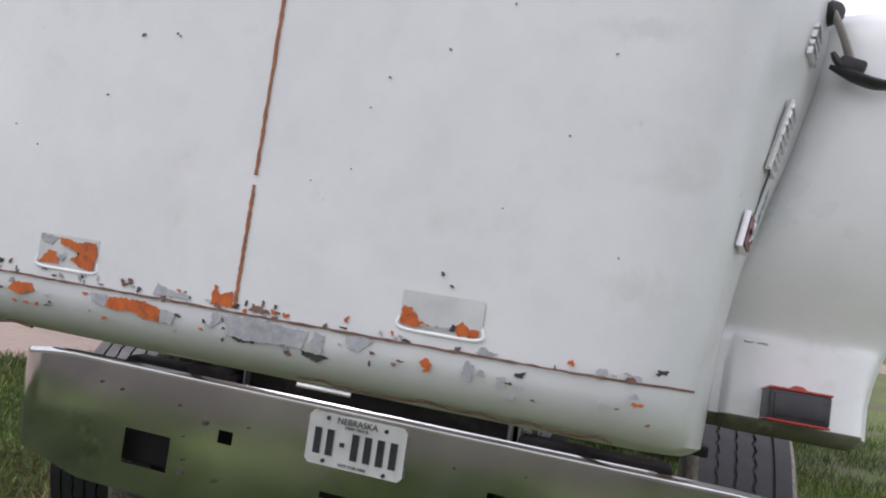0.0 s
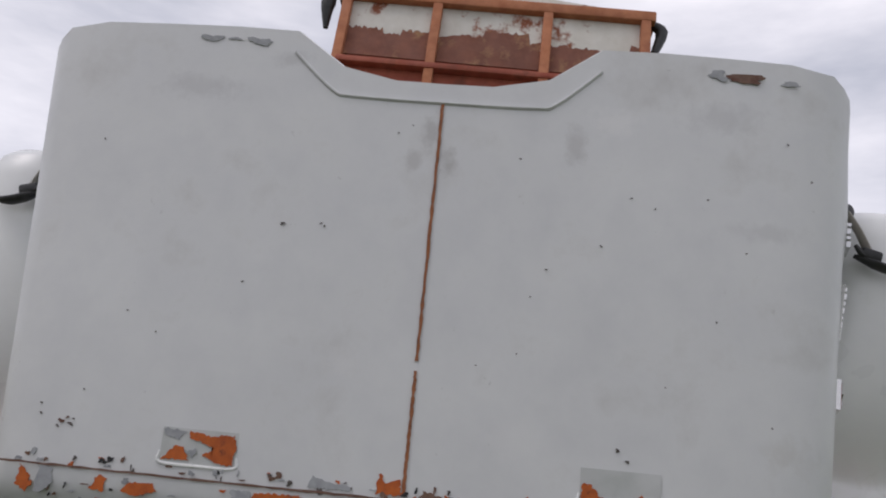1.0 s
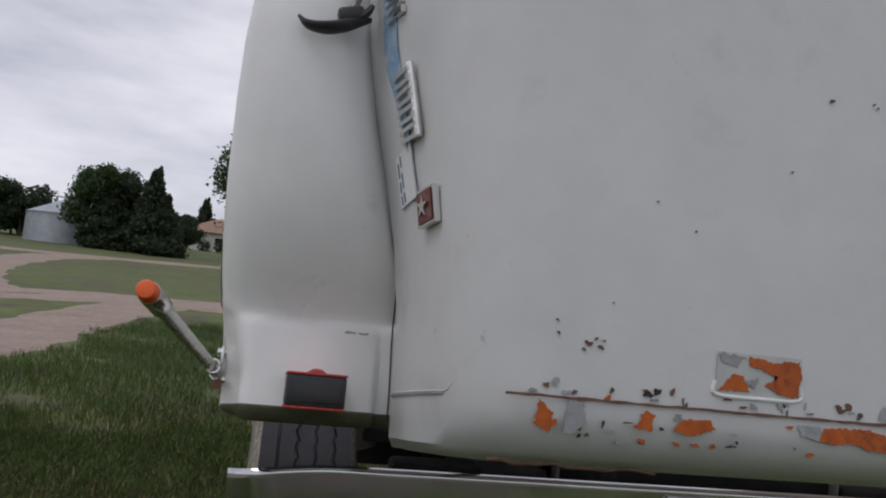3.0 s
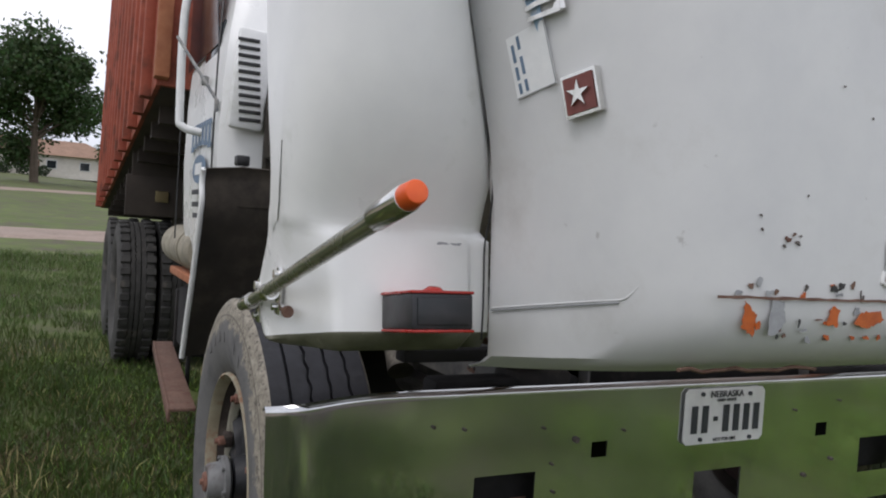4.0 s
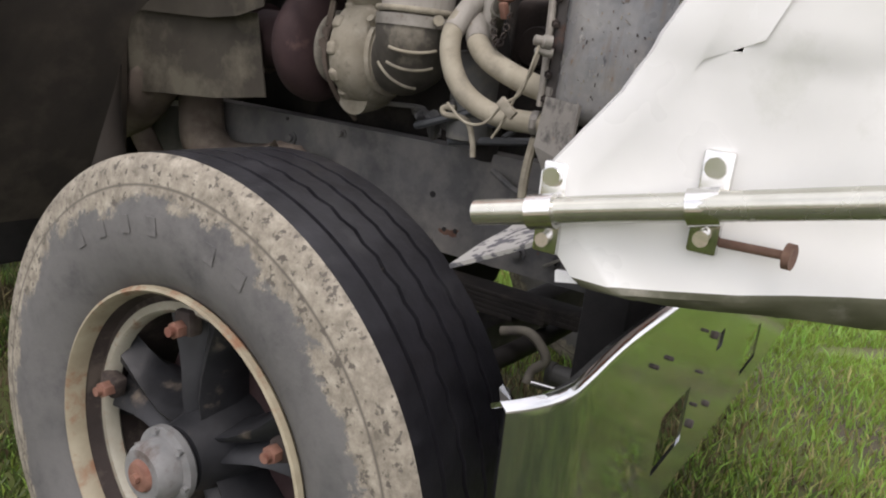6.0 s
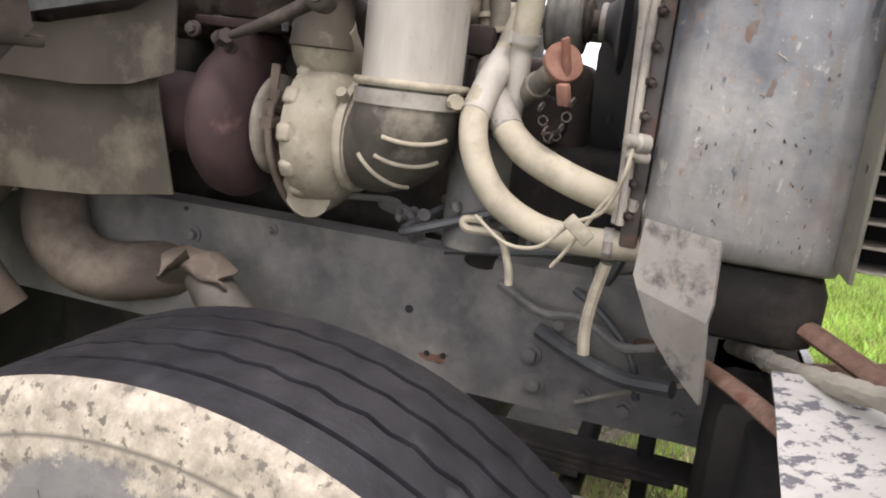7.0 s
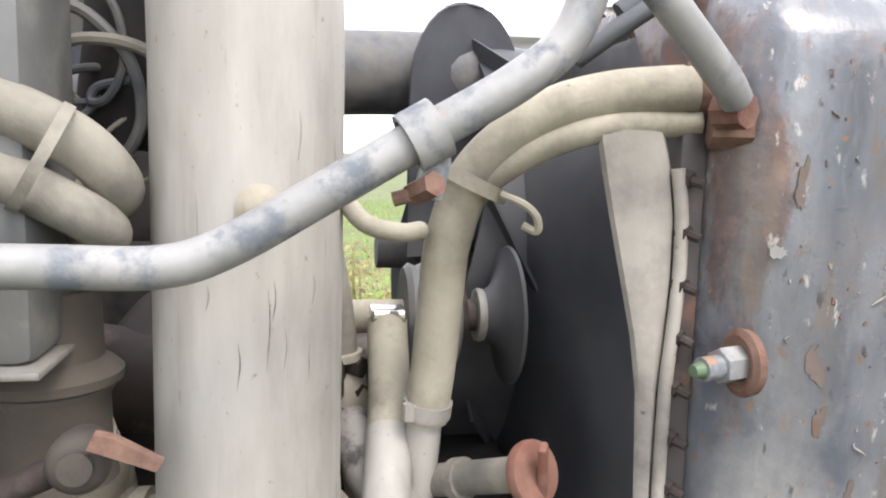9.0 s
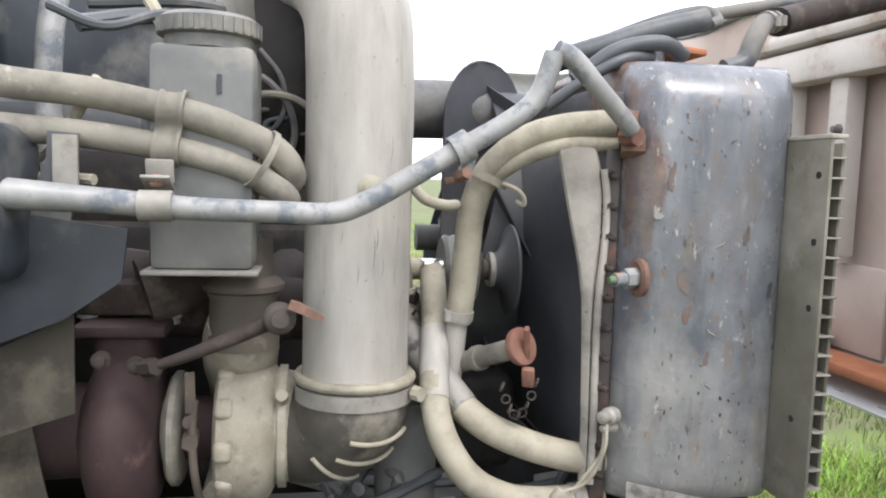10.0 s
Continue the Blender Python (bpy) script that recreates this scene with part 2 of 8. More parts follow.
M_shutter = surface("dusty_olive_steel", (0.105, 0.100, 0.075), (0.175, 0.168, 0.132), 9, 0.75, 0, 0.3, 80, stain=(0.235, 0.225, 0.185), stain_scale=7, stain_at=0.60, stain_soft=0.10, stain2=(0.06, 0.055, 0.042), stain2_scale=40, stain2_at=0.70)
M_shield = surface("dusty_heat_shield", (0.036, 0.031, 0.023), (0.064, 0.056, 0.042), 6, 0.8, 0, 0.25, 70, stain=(0.115, 0.104, 0.076), stain_scale=4, stain_at=0.62)
M_speckle = surface("mud_speckled_panel", (0.27, 0.266, 0.25), (0.37, 0.365, 0.345), 12, 0.5, 0, 0.3, 70, stain=(0.085, 0.085, 0.095), stain_scale=62, stain_at=0.545, stain_soft=0.025, stretch=(1, 0.7, 1.5))
M_plate = surface("plate_white", (0.70, 0.72, 0.72), (0.78, 0.79, 0.78), 30, 0.4, 0, 0.02)
M_ink = surface("plate_ink", (0.02, 0.025, 0.03), (0.035, 0.04, 0.05), 50, 0.5, 0, 0.0)
M_blue = surface("blue_lettering", (0.10, 0.16, 0.24), (0.15, 0.22, 0.31), 40, 0.5, 0, 0.0)
M_sticker_blue = surface("faded_blue_sticker", (0.16, 0.30, 0.46), (0.32, 0.44, 0.56), 30, 0.5, 0, 0.0, stain=(0.55, 0.57, 0.58), stain_scale=25)
M_red_badge = surface("red_badge_enamel", (0.13, 0.035, 0.03), (0.19, 0.055, 0.045), 30, 0.4, 0, 0.0)
M_orange = surface("orange_marker_cap", (0.75, 0.09, 0.012), (0.85, 0.13, 0.02), 30, 0.4, 0, 0.02)
M_green = surface("dusty_green_plastic", (0.07, 0.12, 0.065), (0.12, 0.18, 0.10), 40, 0.5, 0, 0.1)
M_lens = surface("red_lamp_rim", (0.30, 0.020, 0.016), (0.42, 0.034, 0.024), 30, 0.3, 0, 0.0)
M_lampface = surface("dark_lamp_housing", (0.010, 0.014, 0.016), (0.035, 0.03, 0.034), 30, 0.4, 0, 0.1)
M_olive = surface("olive_rod", (0.46, 0.46, 0.40), (0.56, 0.56, 0.50), 20, 0.25, 0.85, 0.05)
M_bed = surface("rusted_red_box_steel", (0.26, 0.055, 0.03), (0.38, 0.10, 0.055), 7, 0.75, 0, 0.25, 60, stain=(0.16, 0.05, 0.03), stain_scale=3)
M_bedwhite = surface("peeling_white_box_paint", (0.62, 0.59, 0.52), (0.74, 0.72, 0.66), 6, 0.7, 0, 0.2, 60, stain=(0.27, 0.09, 0.045), stain_scale=2.6, stain_at=0.57, stain_soft=0.03)
M_bedrust = surface("bare_box_rust", (0.16, 0.06, 0.04), (0.24, 0.095, 0.06), 9, 0.8, 0, 0.25, 60, stain=(0.33, 0.18, 0.09), stain_scale=6, stain_at=0.62)
M_bedorange = surface("rust_orange_box_rib", (0.32, 0.11, 0.05), (0.45, 0.18, 0.085), 12, 0.8, 0, 0.3, 60)
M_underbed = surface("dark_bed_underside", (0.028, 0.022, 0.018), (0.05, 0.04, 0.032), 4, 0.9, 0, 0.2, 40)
M_glass = surface("dark_window_glass", (0.02, 0.025, 0.03), (0.03, 0.035, 0.04), 4, 0.06, 0, 0.0)
M_farm_tan = surface("tan_fibreglass_rib", (0.52, 0.49, 0.44), (0.64, 0.61, 0.56), 5, 0.7, 0, 0.2, 50, stain=(0.28, 0.17, 0.11), stain_scale=3)
M_farm_rust = surface("brown_hood_lining", (0.40, 0.32, 0.27), (0.54, 0.46, 0.41), 3, 0.75, 0, 0.2, 50, stain=(0.40, 0.35, 0.30), stain_scale=2)
M_bark = surface("bark", (0.07, 0.055, 0.04), (0.13, 0.10, 0.075), 12, 0.9, 0, 0.6, 40)
M_house = surface("cream_house_wall", (0.62, 0.58, 0.52), (0.70, 0.66, 0.60), 3, 0.8, 0, 0.1)
M_roof = surface("brown_roof_shingle", (0.24, 0.15, 0.10), (0.33, 0.21, 0.15), 6, 0.9, 0, 0.3, 20)
M_silo = surface("galvanised_bin_steel", (0.30, 0.34, 0.38), (0.40, 0.43, 0.46), 1.5, 0.5, 0.2, 0.1, 10)


def leaf_material(name, c1, c2, rough=0.6):
    m = surface(name, c1, c2, 3, rough, 0, 0.0)
    nt = m.node_tree
    b = nt.nodes["Principled BSDF"]
    src = b.inputs["Base Color"].links[0].from_socket
    g = nt.nodes.new("ShaderNodeNewGeometry")
    hs = nt.nodes.new("ShaderNodeHueSaturation")
    nt.links.new(src, hs.inputs["Color"])
    nt.links.new(math_node(nt, 'ADD', math_node(nt, 'MULTIPLY', g.outputs["Random Per Island"], 0.9), 0.55), hs.inputs["Value"])
    nt.links.new(math_node(nt, 'ADD', math_node(nt, 'MULTIPLY', g.outputs["Random Per Island"], 0.06), 0.47), hs.inputs["Hue"])
    nt.links.new(hs.outputs["Color"], b.inputs["Base Color"])
    tr = nt.nodes.new("ShaderNodeBsdfTranslucent")
    ms = nt.nodes.new("ShaderNodeMixShader")
    ms.inputs[0].default_value = 0.4
    nt.links.new(hs.outputs["Color"], tr.inputs["Color"])
    nt.links.new(b.outputs["BSDF"], ms.inputs[1])
    nt.links.new(tr.outputs["BSDF"], ms.inputs[2])
    nt.links.new(ms.outputs["Shader"], nt.nodes["Material Output"].inputs["Surface"])
    return m


M_leaf = leaf_material("tree_leaves", (0.035, 0.07, 0.022), (0.07, 0.115, 0.035))
M_darkleaf = leaf_material("cedar_needles", (0.030, 0.050, 0.024), (0.055, 0.083, 0.037))
M_blade_dark = leaf_material("long_grass_blades", (0.052, 0.086, 0.019), (0.098, 0.142, 0.033), 0.55)
M_blade_mid = leaf_material("mown_grass_blades", (0.085, 0.135, 0.028), (0.15, 0.215, 0.045), 0.55)
M_thatch = leaf_material("brown_thatch", (0.10, 0.075, 0.042), (0.19, 0.15, 0.085), 0.8)
M_blade = leaf_material("grass_blades", (0.20, 0.31, 0.055), (0.31, 0.44, 0.09), 0.5)
M_straw = leaf_material("dry_grass_blades", (0.30, 0.25, 0.11), (0.42, 0.36, 0.18), 0.7)
M_ground = surface("lawn_soil", (0.070, 0.098, 0.020), (0.115, 0.152, 0.032), 1.6, 0.95, 0, 0.6, 30, stain=(0.075, 0.06, 0.035), stain_scale=1.1, stain_at=0.54, stain_soft=0.1)
M_earth = surface("dark_bare_earth", (0.048, 0.039, 0.031), (0.085, 0.069, 0.055), 7, 0.9, 0, 0.6, 40, stain=(0.125, 0.10, 0.08), stain_scale=1.6, stain_at=0.60, stain_soft=0.15)
M_gravel = surface("pink_gravel", (0.24, 0.178, 0.140), (0.35, 0.272, 0.222), 9, 0.95, 0, 0.6, 40, stain=(0.28, 0.22, 0.18), stain_scale=0.8, stain_at=0.58, stain_soft=0.15)


def tyre_material():
    """Grey rubber side with a band of dried mud towards the shoulder, round the wheel's axle (local x)."""
    m = surface("muddy_tyre_side", (0.09, 0.09, 0.088), (0.175, 0.17, 0.162), 9, 0.75, 0, 0.4, 80, stain=(0.055, 0.055, 0.057), stain_scale=9, stain_at=0.60, stain_soft=0.12, spread=0.2)
    nt = m.node_tree
    b = nt.nodes["Principled BSDF"]
    src = b.inputs["Base Color"].links[0].from_socket
    tc = nt.nodes.new("ShaderNodeTexCoord")
    sx = nt.nodes.new("ShaderNodeSeparateXYZ")
    nt.links.new(tc.outputs["Object"], sx.inputs[0])
    rr = math_node(nt, 'SQRT', math_node(nt, 'ADD', math_node(nt, 'POWER', sx.outputs[1], 2.0), math_node(nt, 'POWER', sx.outputs[2], 2.0)))
    wob = math_node(nt, 'MULTIPLY', math_node(nt, 'SUBTRACT', noise_node(nt, tc.outputs["Object"], 11, 9, 0.74), 0.5), 0.19)
    f = ramp_node(nt, math_node(nt, 'ADD', rr, wob), [(0.436, (0, 0, 0)), (0.448, (1, 1, 1))])
    pat = ramp_node(nt, noise_node(nt, tc.outputs["Object"], 34, 7, 0.7), [(0.32, (0.13, 0.115, 0.09)), (0.52, (0.25, 0.225, 0.178)), (0.70, (0.38, 0.35, 0.285))])
    speck = ramp_node(nt, noise_node(nt, tc.outputs["Object"], 70, 5, 0.65), [(0.56, (0, 0, 0)), (0.62, (1, 1, 1))])
    crack = ramp_node(nt, math_node(nt, 'ABSOLUTE', math_node(nt, 'SUBTRACT', rr, 0.4705)), [(0.0016, (1, 1, 1)), (0.0028, (0, 0, 0))])
    bare = mix_node(nt, math_node(nt, 'MAXIMUM', speck, crack), pat, (0.09, 0.08, 0.065))
    nt.links.new(mix_node(nt, f, src, bare), b.inputs["Base Color"])
    return m


M_tyreside = tyre_material()


def rust_along_edge(m, y0, z0):
    """Adds rust that has eaten along the tank's rear edge, most of it near the top."""
    nt = m.node_tree
    b = nt.nodes["Principled BSDF"]
    src = b.inputs["Base Color"].links[0].from_socket
    tc = nt.nodes.new("ShaderNodeTexCoord")
    sx = nt.nodes.new("ShaderNodeSeparateXYZ")
    nt.links.new(tc.outputs["Object"], sx.inputs[0])
    near = math_node(nt, 'MULTIPLY', math_node(nt, 'ABSOLUTE', math_node(nt, 'SUBTRACT', sx.outputs[1], y0)), -2.6)
    high = math_node(nt, 'MULTIPLY', math_node(nt, 'SUBTRACT', sx.outputs[2], z0), 0.42)
    mp = nt.nodes.new("ShaderNodeMapping")
    mp.inputs["Scale"].default_value = (1, 1, 0.45)
    nt.links.new(tc.outputs["Object"], mp.inputs["Vector"])
    v = math_node(nt, 'ADD', math_node(nt, 'ADD', noise_node(nt, mp.outputs["Vector"], 11, 9, 0.68), near), high)
    f = ramp_node(nt, v, [(0.435, (0, 0, 0)), (0.50, (1, 1, 1))])
    tone = ramp_node(nt, noise_node(nt, tc.outputs["Object"], 60, 6), [(0.35, (0.085, 0.056, 0.047)), (0.55, (0.145, 0.088, 0.066)), (0.72, (0.225, 0.14, 0.09))])
    nt.links.new(mix_node(nt, f, src, tone), b.inputs["Base Color"])


rust_along_edge(M_rad, 0.305, 1.56)


def worn_streaks(m):
    """Adds upright streaks of grime, bluish bare paint and small rusty flakes to the tank."""
    nt = m.node_tree
    b = nt.nodes["Principled BSDF"]
    col = b.inputs["Base Color"].links[0].from_socket
    tc = nt.nodes.new("ShaderNodeTexCoord")
    for scale, squash, at, soft, tone, most in ((22, 0.25, 0.62, 0.09, (0.125, 0.090, 0.068), 0.45), (13, 0.30, 0.52, 0.09, (0.075, 0.086, 0.102), 0.75), (30, 0.30, 0.64, 0.06, (0.29, 0.285, 0.275), 0.35), (70, 0.8, 0.66, 0.03, (0.19, 0.115, 0.065), 0.9), (85, 0.6, 0.68, 0.03, (0.05, 0.05, 0.055), 0.8)):
        mp = nt.nodes.new("ShaderNodeMapping")
        mp.inputs["Scale"].default_value = (1, 1, squash)
        mp.inputs["Location"].default_value = (scale * 0.31, at * 7, soft * 50)
        nt.links.new(tc.outputs["Object"], mp.inputs["Vector"])
        f = ramp_node(nt, noise_node(nt, mp.outputs["Vector"], scale, 7, 0.62), [(at - soft, (0, 0, 0)), (at + soft, (most, most, most))])
        col = mix_node(nt, f, col, tone)
    nt.links.new(col, b.inputs["Base Color"])


worn_streaks(M_rad)


def dust_and_sheen(m, z0, tone, reach=1.5):
    """Adds road dust splashed up from below, thinning out above the height z0; its pale tone also holds painted sky
    sheen.
    """
    nt = m.node_tree
    b = nt.nodes["Principled BSDF"]
    src = b.inputs["Base Color"].links[0].from_socket
    tc = nt.nodes.new("ShaderNodeTexCoord")
    sx = nt.nodes.new("ShaderNodeSeparateXYZ")
    nt.links.new(tc.outputs["Object"], sx.inputs[0])
    low = math_node(nt, 'MULTIPLY', math_node(nt, 'SUBTRACT', z0, sx.outputs[2]), reach)
    v = math_node(nt, 'ADD', noise_node(nt, tc.outputs["Object"], 9, 8, 0.62), low)
    f = ramp_node(nt, v, [(0.42, (0, 0, 0)), (0.80, (0.85, 0.85, 0.85))])
    nt.links.new(mix_node(nt, f, src, tone), b.inputs["Base Color"])


# low dust, its tone lifted to include sheen from the sky
dust_and_sheen(M_rad, 1.36, (0.33, 0.322, 0.30), 1.2)


def grain_streaks(m, rows):
    """Adds fine upright streaks, cracks and specks: scale, squash, threshold, softness, tone, most."""
    nt = m.node_tree
    b = nt.nodes["Principled BSDF"]
    col = b.inputs["Base Color"].links[0].from_socket
    tc = nt.nodes.new("ShaderNodeTexCoord")
    for scale, squash, at, soft, tone, most in rows:
        mp = nt.nodes.new("ShaderNodeMapping")
        mp.inputs["Scale"].default_value = (1, 1, squash)
        mp.inputs["Location"].default_value = (scale * 0.17, at * 5, squash * 30)
        nt.links.new(tc.outputs["Object"], mp.inputs["Vector"])
        f = ramp_node(nt, noise_node(nt, mp.outputs["Vector"], scale, 5, 0.6), [(at - soft, (0, 0, 0)), (at + soft, (most, most, most))])
        col = mix_node(nt, f, col, tone)
    nt.links.new(col, b.inputs["Base Color"])


grain_streaks(M_pipe, [(30, 0.16, 0.58, 0.12, (0.24, 0.225, 0.19), 0.4), (110, 0.035, 0.66, 0.05, (0.19, 0.175, 0.148), 0.4), (14, 0.5, 0.58, 0.12, (0.40, 0.38, 0.335), 0.4), (150, 0.05, 0.725, 0.02, (0.11, 0.10, 0.085), 0.75), (120, 0.7, 0.69, 0.03, (0.12, 0.105, 0.085), 0.65)])
grain_streaks(M_rad, [(16, 0.35, 0.57, 0.08, (0.10, 0.106, 0.118), 0.40), (34, 0.25, 0.62, 0.05, (0.16, 0.125, 0.095), 0.5), (60, 0.5, 0.66, 0.03, (0.42, 0.41, 0.37), 0.7), (90, 0.6, 0.68, 0.02, (0.20, 0.115, 0.06), 0.9), (45, 0.4, 0.67, 0.02, (0.05, 0.052, 0.058), 0.8)])
grain_streaks(M_cream, [(60, 0.8, 0.62, 0.05, (0.16, 0.14, 0.105), 0.6), (26, 1.0, 0.60, 0.08, (0.42, 0.395, 0.325), 0.5)])


def scuffs(m, spots):
    """Adds a few rubbed, greyed places, each with a ragged outline of its own: x, z, radius."""
    nt = m.node_tree
    b = nt.nodes["Principled BSDF"]
    col = b.inputs["Base Color"].links[0].from_socket
    tc = nt.nodes.new("ShaderNodeTexCoord")
    sx = nt.nodes.new("ShaderNodeSeparateXYZ")
    nt.links.new(tc.outputs["Object"], sx.inputs[0])
    rag = math_node(nt, 'MULTIPLY', noise_node(nt, tc.outputs["Object"], 26, 7, 0.68), 2.2)
    for x, z, r, wide, tone, most in spots:
        dx = math_node(nt, 'MULTIPLY', math_node(nt, 'SUBTRACT', sx.outputs[0], x), 1 / (r * wide))
        dz = math_node(nt, 'MULTIPLY', math_node(nt, 'SUBTRACT', sx.outputs[2], z), 1 / r)
        d = math_node(nt, 'SQRT', math_node(nt, 'ADD', math_node(nt, 'POWER', dx, 2.0), math_node(nt, 'POWER', dz, 2.0)))
        f = ramp_node(nt, math_node(nt, 'SUBTRACT', rag, d), [(0.25, (0, 0, 0)), (0.9, (most, most, most))])
        col = mix_node(nt, f, col, tone)
    nt.links.new(col, b.inputs["Base Color"])


scuffs(M_white, [(-0.02, 1.965, 0.055, 0.5, (0.36, 0.35, 0.34), 0.55), (0.025, 1.895, 0.05, 0.5, (0.34, 0.33, 0.32), 0.55), (-0.05, 1.90, 0.04, 0.6, (0.40, 0.39, 0.38), 0.5), (0.30, 1.96, 0.06, 0.6, (0.40, 0.39, 0.38), 0.45), (0.38, 2.02, 0.05, 1.6, (0.72, 0.72, 0.71), 0.5),
                 (-0.55, 2.04, 0.045, 3.2, (0.46, 0.46, 0.46), 0.45), (0.62, 2.05, 0.05, 2.6, (0.46, 0.46, 0.46), 0.45), (0.70, 1.80, 0.03, 4.0, (0.48, 0.48, 0.48), 0.4), (-0.35, 2.12, 0.03, 2.0, (0.45, 0.45, 0.45), 0.5), (0.75, 1.35, 0.05, 1.5, (0.50, 0.49, 0.46), 0.4), (-0.15, 1.45, 0.04, 1.2, (0.68, 0.68, 0.67), 0.4), (0.2, 1.32, 0.05, 1.6, (0.68, 0.68, 0.67), 0.35)])


# ---- mesh tools ----
def part(name, bm, material, parent=None, label="", smooth=40):
    me = bpy.data.meshes.new(name)
    bmesh.ops.recalc_face_normals(bm, faces=bm.faces[:])
    if smooth:
        lim = radians(smooth)
        for f in bm.faces:
            f.smooth = True
        for e in bm.edges:
            e.smooth = len(e.link_faces) == 2 and e.calc_face_angle(0) < lim
    bm.to_mesh(me)
    bm.free()
    for mm in (material if isinstance(material, (list, tuple)) else [material]):
        me.materials.append(mm)
    ob = new(name, me)
    if parent is not None:
        ob.parent = parent
    if label:
        tagged(ob, label)
    return ob


def thing(name, label, category, place=(0, 0, 0), group="", kind=""):
    return tagged_at(new(name), label, category, place, group, kind)


def tagged_at(ob, label, category, place, group, kind):
    ob.location = place
    ob.empty_display_size = 0.2
    return tagged(ob, label, category, group, kind)


def box(bm, c, s, rot=(0, 0, 0), bev=0.0, seg=2):
    m = pose(*c, *rot) @ Matrix.Diagonal((*s, 1))
    g = bmesh.ops.create_cube(bm, size=1, matrix=m)
    if bev:
        es = list({e for v in g["verts"] for e in v.link_edges})
        bmesh.ops.bevel(bm, geom=es, offset=bev, segments=seg, affect='EDGES', profile=0.5)


def cyl(bm, a, b, r, r2=None, n=20, bev=0.0):
    a, b = Vector(a), Vector(b)
    d = b - a
    m = Matrix.Translation((a + b) / 2) @ d.to_track_quat('Z', 'Y').to_matrix().to_4x4()
    g = bmesh.ops.create_cone(bm, cap_ends=True, segments=n, radius1=r, radius2=r if r2 is None else r2, depth=d.length, matrix=m)
    if bev:
        es = [e for e in {e for v in g["verts"] for e in v.link_edges} if any(len(f.verts) > 4 for f in e.link_faces)]
        bmesh.ops.bevel(bm, geom=es, offset=bev, segments=2, affect='EDGES', profile=0.5)


def lathe(bm, profile, origin, axis, n=48, closed=False, wob=None):
    """profile: (radius, height along axis) pairs."""
    q = Vector(axis).to_track_quat('Z', 'Y').to_matrix()
    o = Vector(origin)
    rings = []
    for k, (r, h) in enumerate(profile):
        ring = []
        for i in range(n):
            a = 2 * math.pi * i / n
            hh = h + (wob(k, a) if wob else 0)
            ring.append(bm.verts.new(o + q @ Vector((r * math.cos(a), r * math.sin(a), hh))))
        rings.append(ring)
    pairs = list(zip(rings, rings[1:])) + ([(rings[-1], rings[0])] if closed else [])
    for ra, rb in pairs:
        for i in range(n):
            bm.faces.new((ra[i], ra[(i + 1) % n], rb[(i + 1) % n], rb[i]))
    if not closed:
        for ring in (rings[0], rings[-1]):
            bm.faces.new(ring)
    return rings


def spline(pts, res=6):
    p = [Vector(q) for q in pts]
    if len(p) < 3 or res < 2:
        return p
    p = [p[0] * 2 - p[1]] + p + [p[-1] * 2 - p[-2]]
    out = []
    for i in range(1, len(p) - 2):
        a, b, c, d = p[i - 1:i + 3]
        for k in range(res):
            t = k / res
            out.append(0.5 * ((2 * b) + (c - a) * t + (2 * a - 5 * b + 4 * c - d) * t * t + (3 * b - a - 3 * c + d) * t ** 3))
    out.append(p[-2])
    return out


def tube(bm, pts, r, n=14, res=6, flat=1.0):
    """A round tube along a smooth line; r is one radius or a list along the points."""
    line = spline(pts, res)
    L = len(line)
    rad = [r] * L if isinstance(r, (int, float)) else [float(np.interp(i / (L - 1), np.linspace(0, 1, len(r)), r)) for i in range(L)]
    up = Vector((0.13, 0.31, 0.94))
    rings = []
    for i, p in enumerate(line):
        t = (line[min(i + 1, L - 1)] - line[max(i - 1, 0)]).normalized()
        s = t.cross(up)
        if s.length < 1e-4:
            s = t.cross(Vector((1, 0, 0)))
        s.normalize()
        up = s.cross(t).normalized()
        rings.append([bm.verts.new(p + rad[i] * (math.cos(a) * s + flat * math.sin(a) * up)) for a in (2 * math.pi * k / n for k in range(n))])
    for ra, rb in zip(rings, rings[1:]):
        for k in range(n):
            bm.faces.new((ra[k], ra[(k + 1) % n], rb[(k + 1) % n], rb[k]))
    bm.faces.new(rings[0])
    bm.faces.new(rings[-1])


def ring_on(bm, pts, at, r, width, thick=0.004, n=20):
    """A clamp band round a tube's line at the fraction 'at'."""
    line = spline(pts, 10)
    i = min(max(int(at * (len(line) - 1)), 1), len(line) - 2)
    t = (line[i + 1] - line[i - 1]).normalized()
    c = line[i]
    lathe(bm, [(r, -width / 2), (r + thick, -width / 2), (r + thick, width / 2), (r, width / 2)], c, t, n, closed=True)
    return c, t


def grid(bm, rows, close_u=False):
    vs = [[bm.verts.new(p) for p in row] for row in rows]
    for ra, rb in zip(vs, vs[1:]):
        m = len(ra)
        for k in range(m if close_u else m - 1):
            bm.faces.new((ra[k], ra[(k + 1) % m], rb[(k + 1) % m], rb[k]))
    return vs


def thicken(bm, t):
    bmesh.ops.recalc_face_normals(bm, faces=bm.faces[:])
    bmesh.ops.solidify(bm, geom=bm.faces[:], thickness=t)


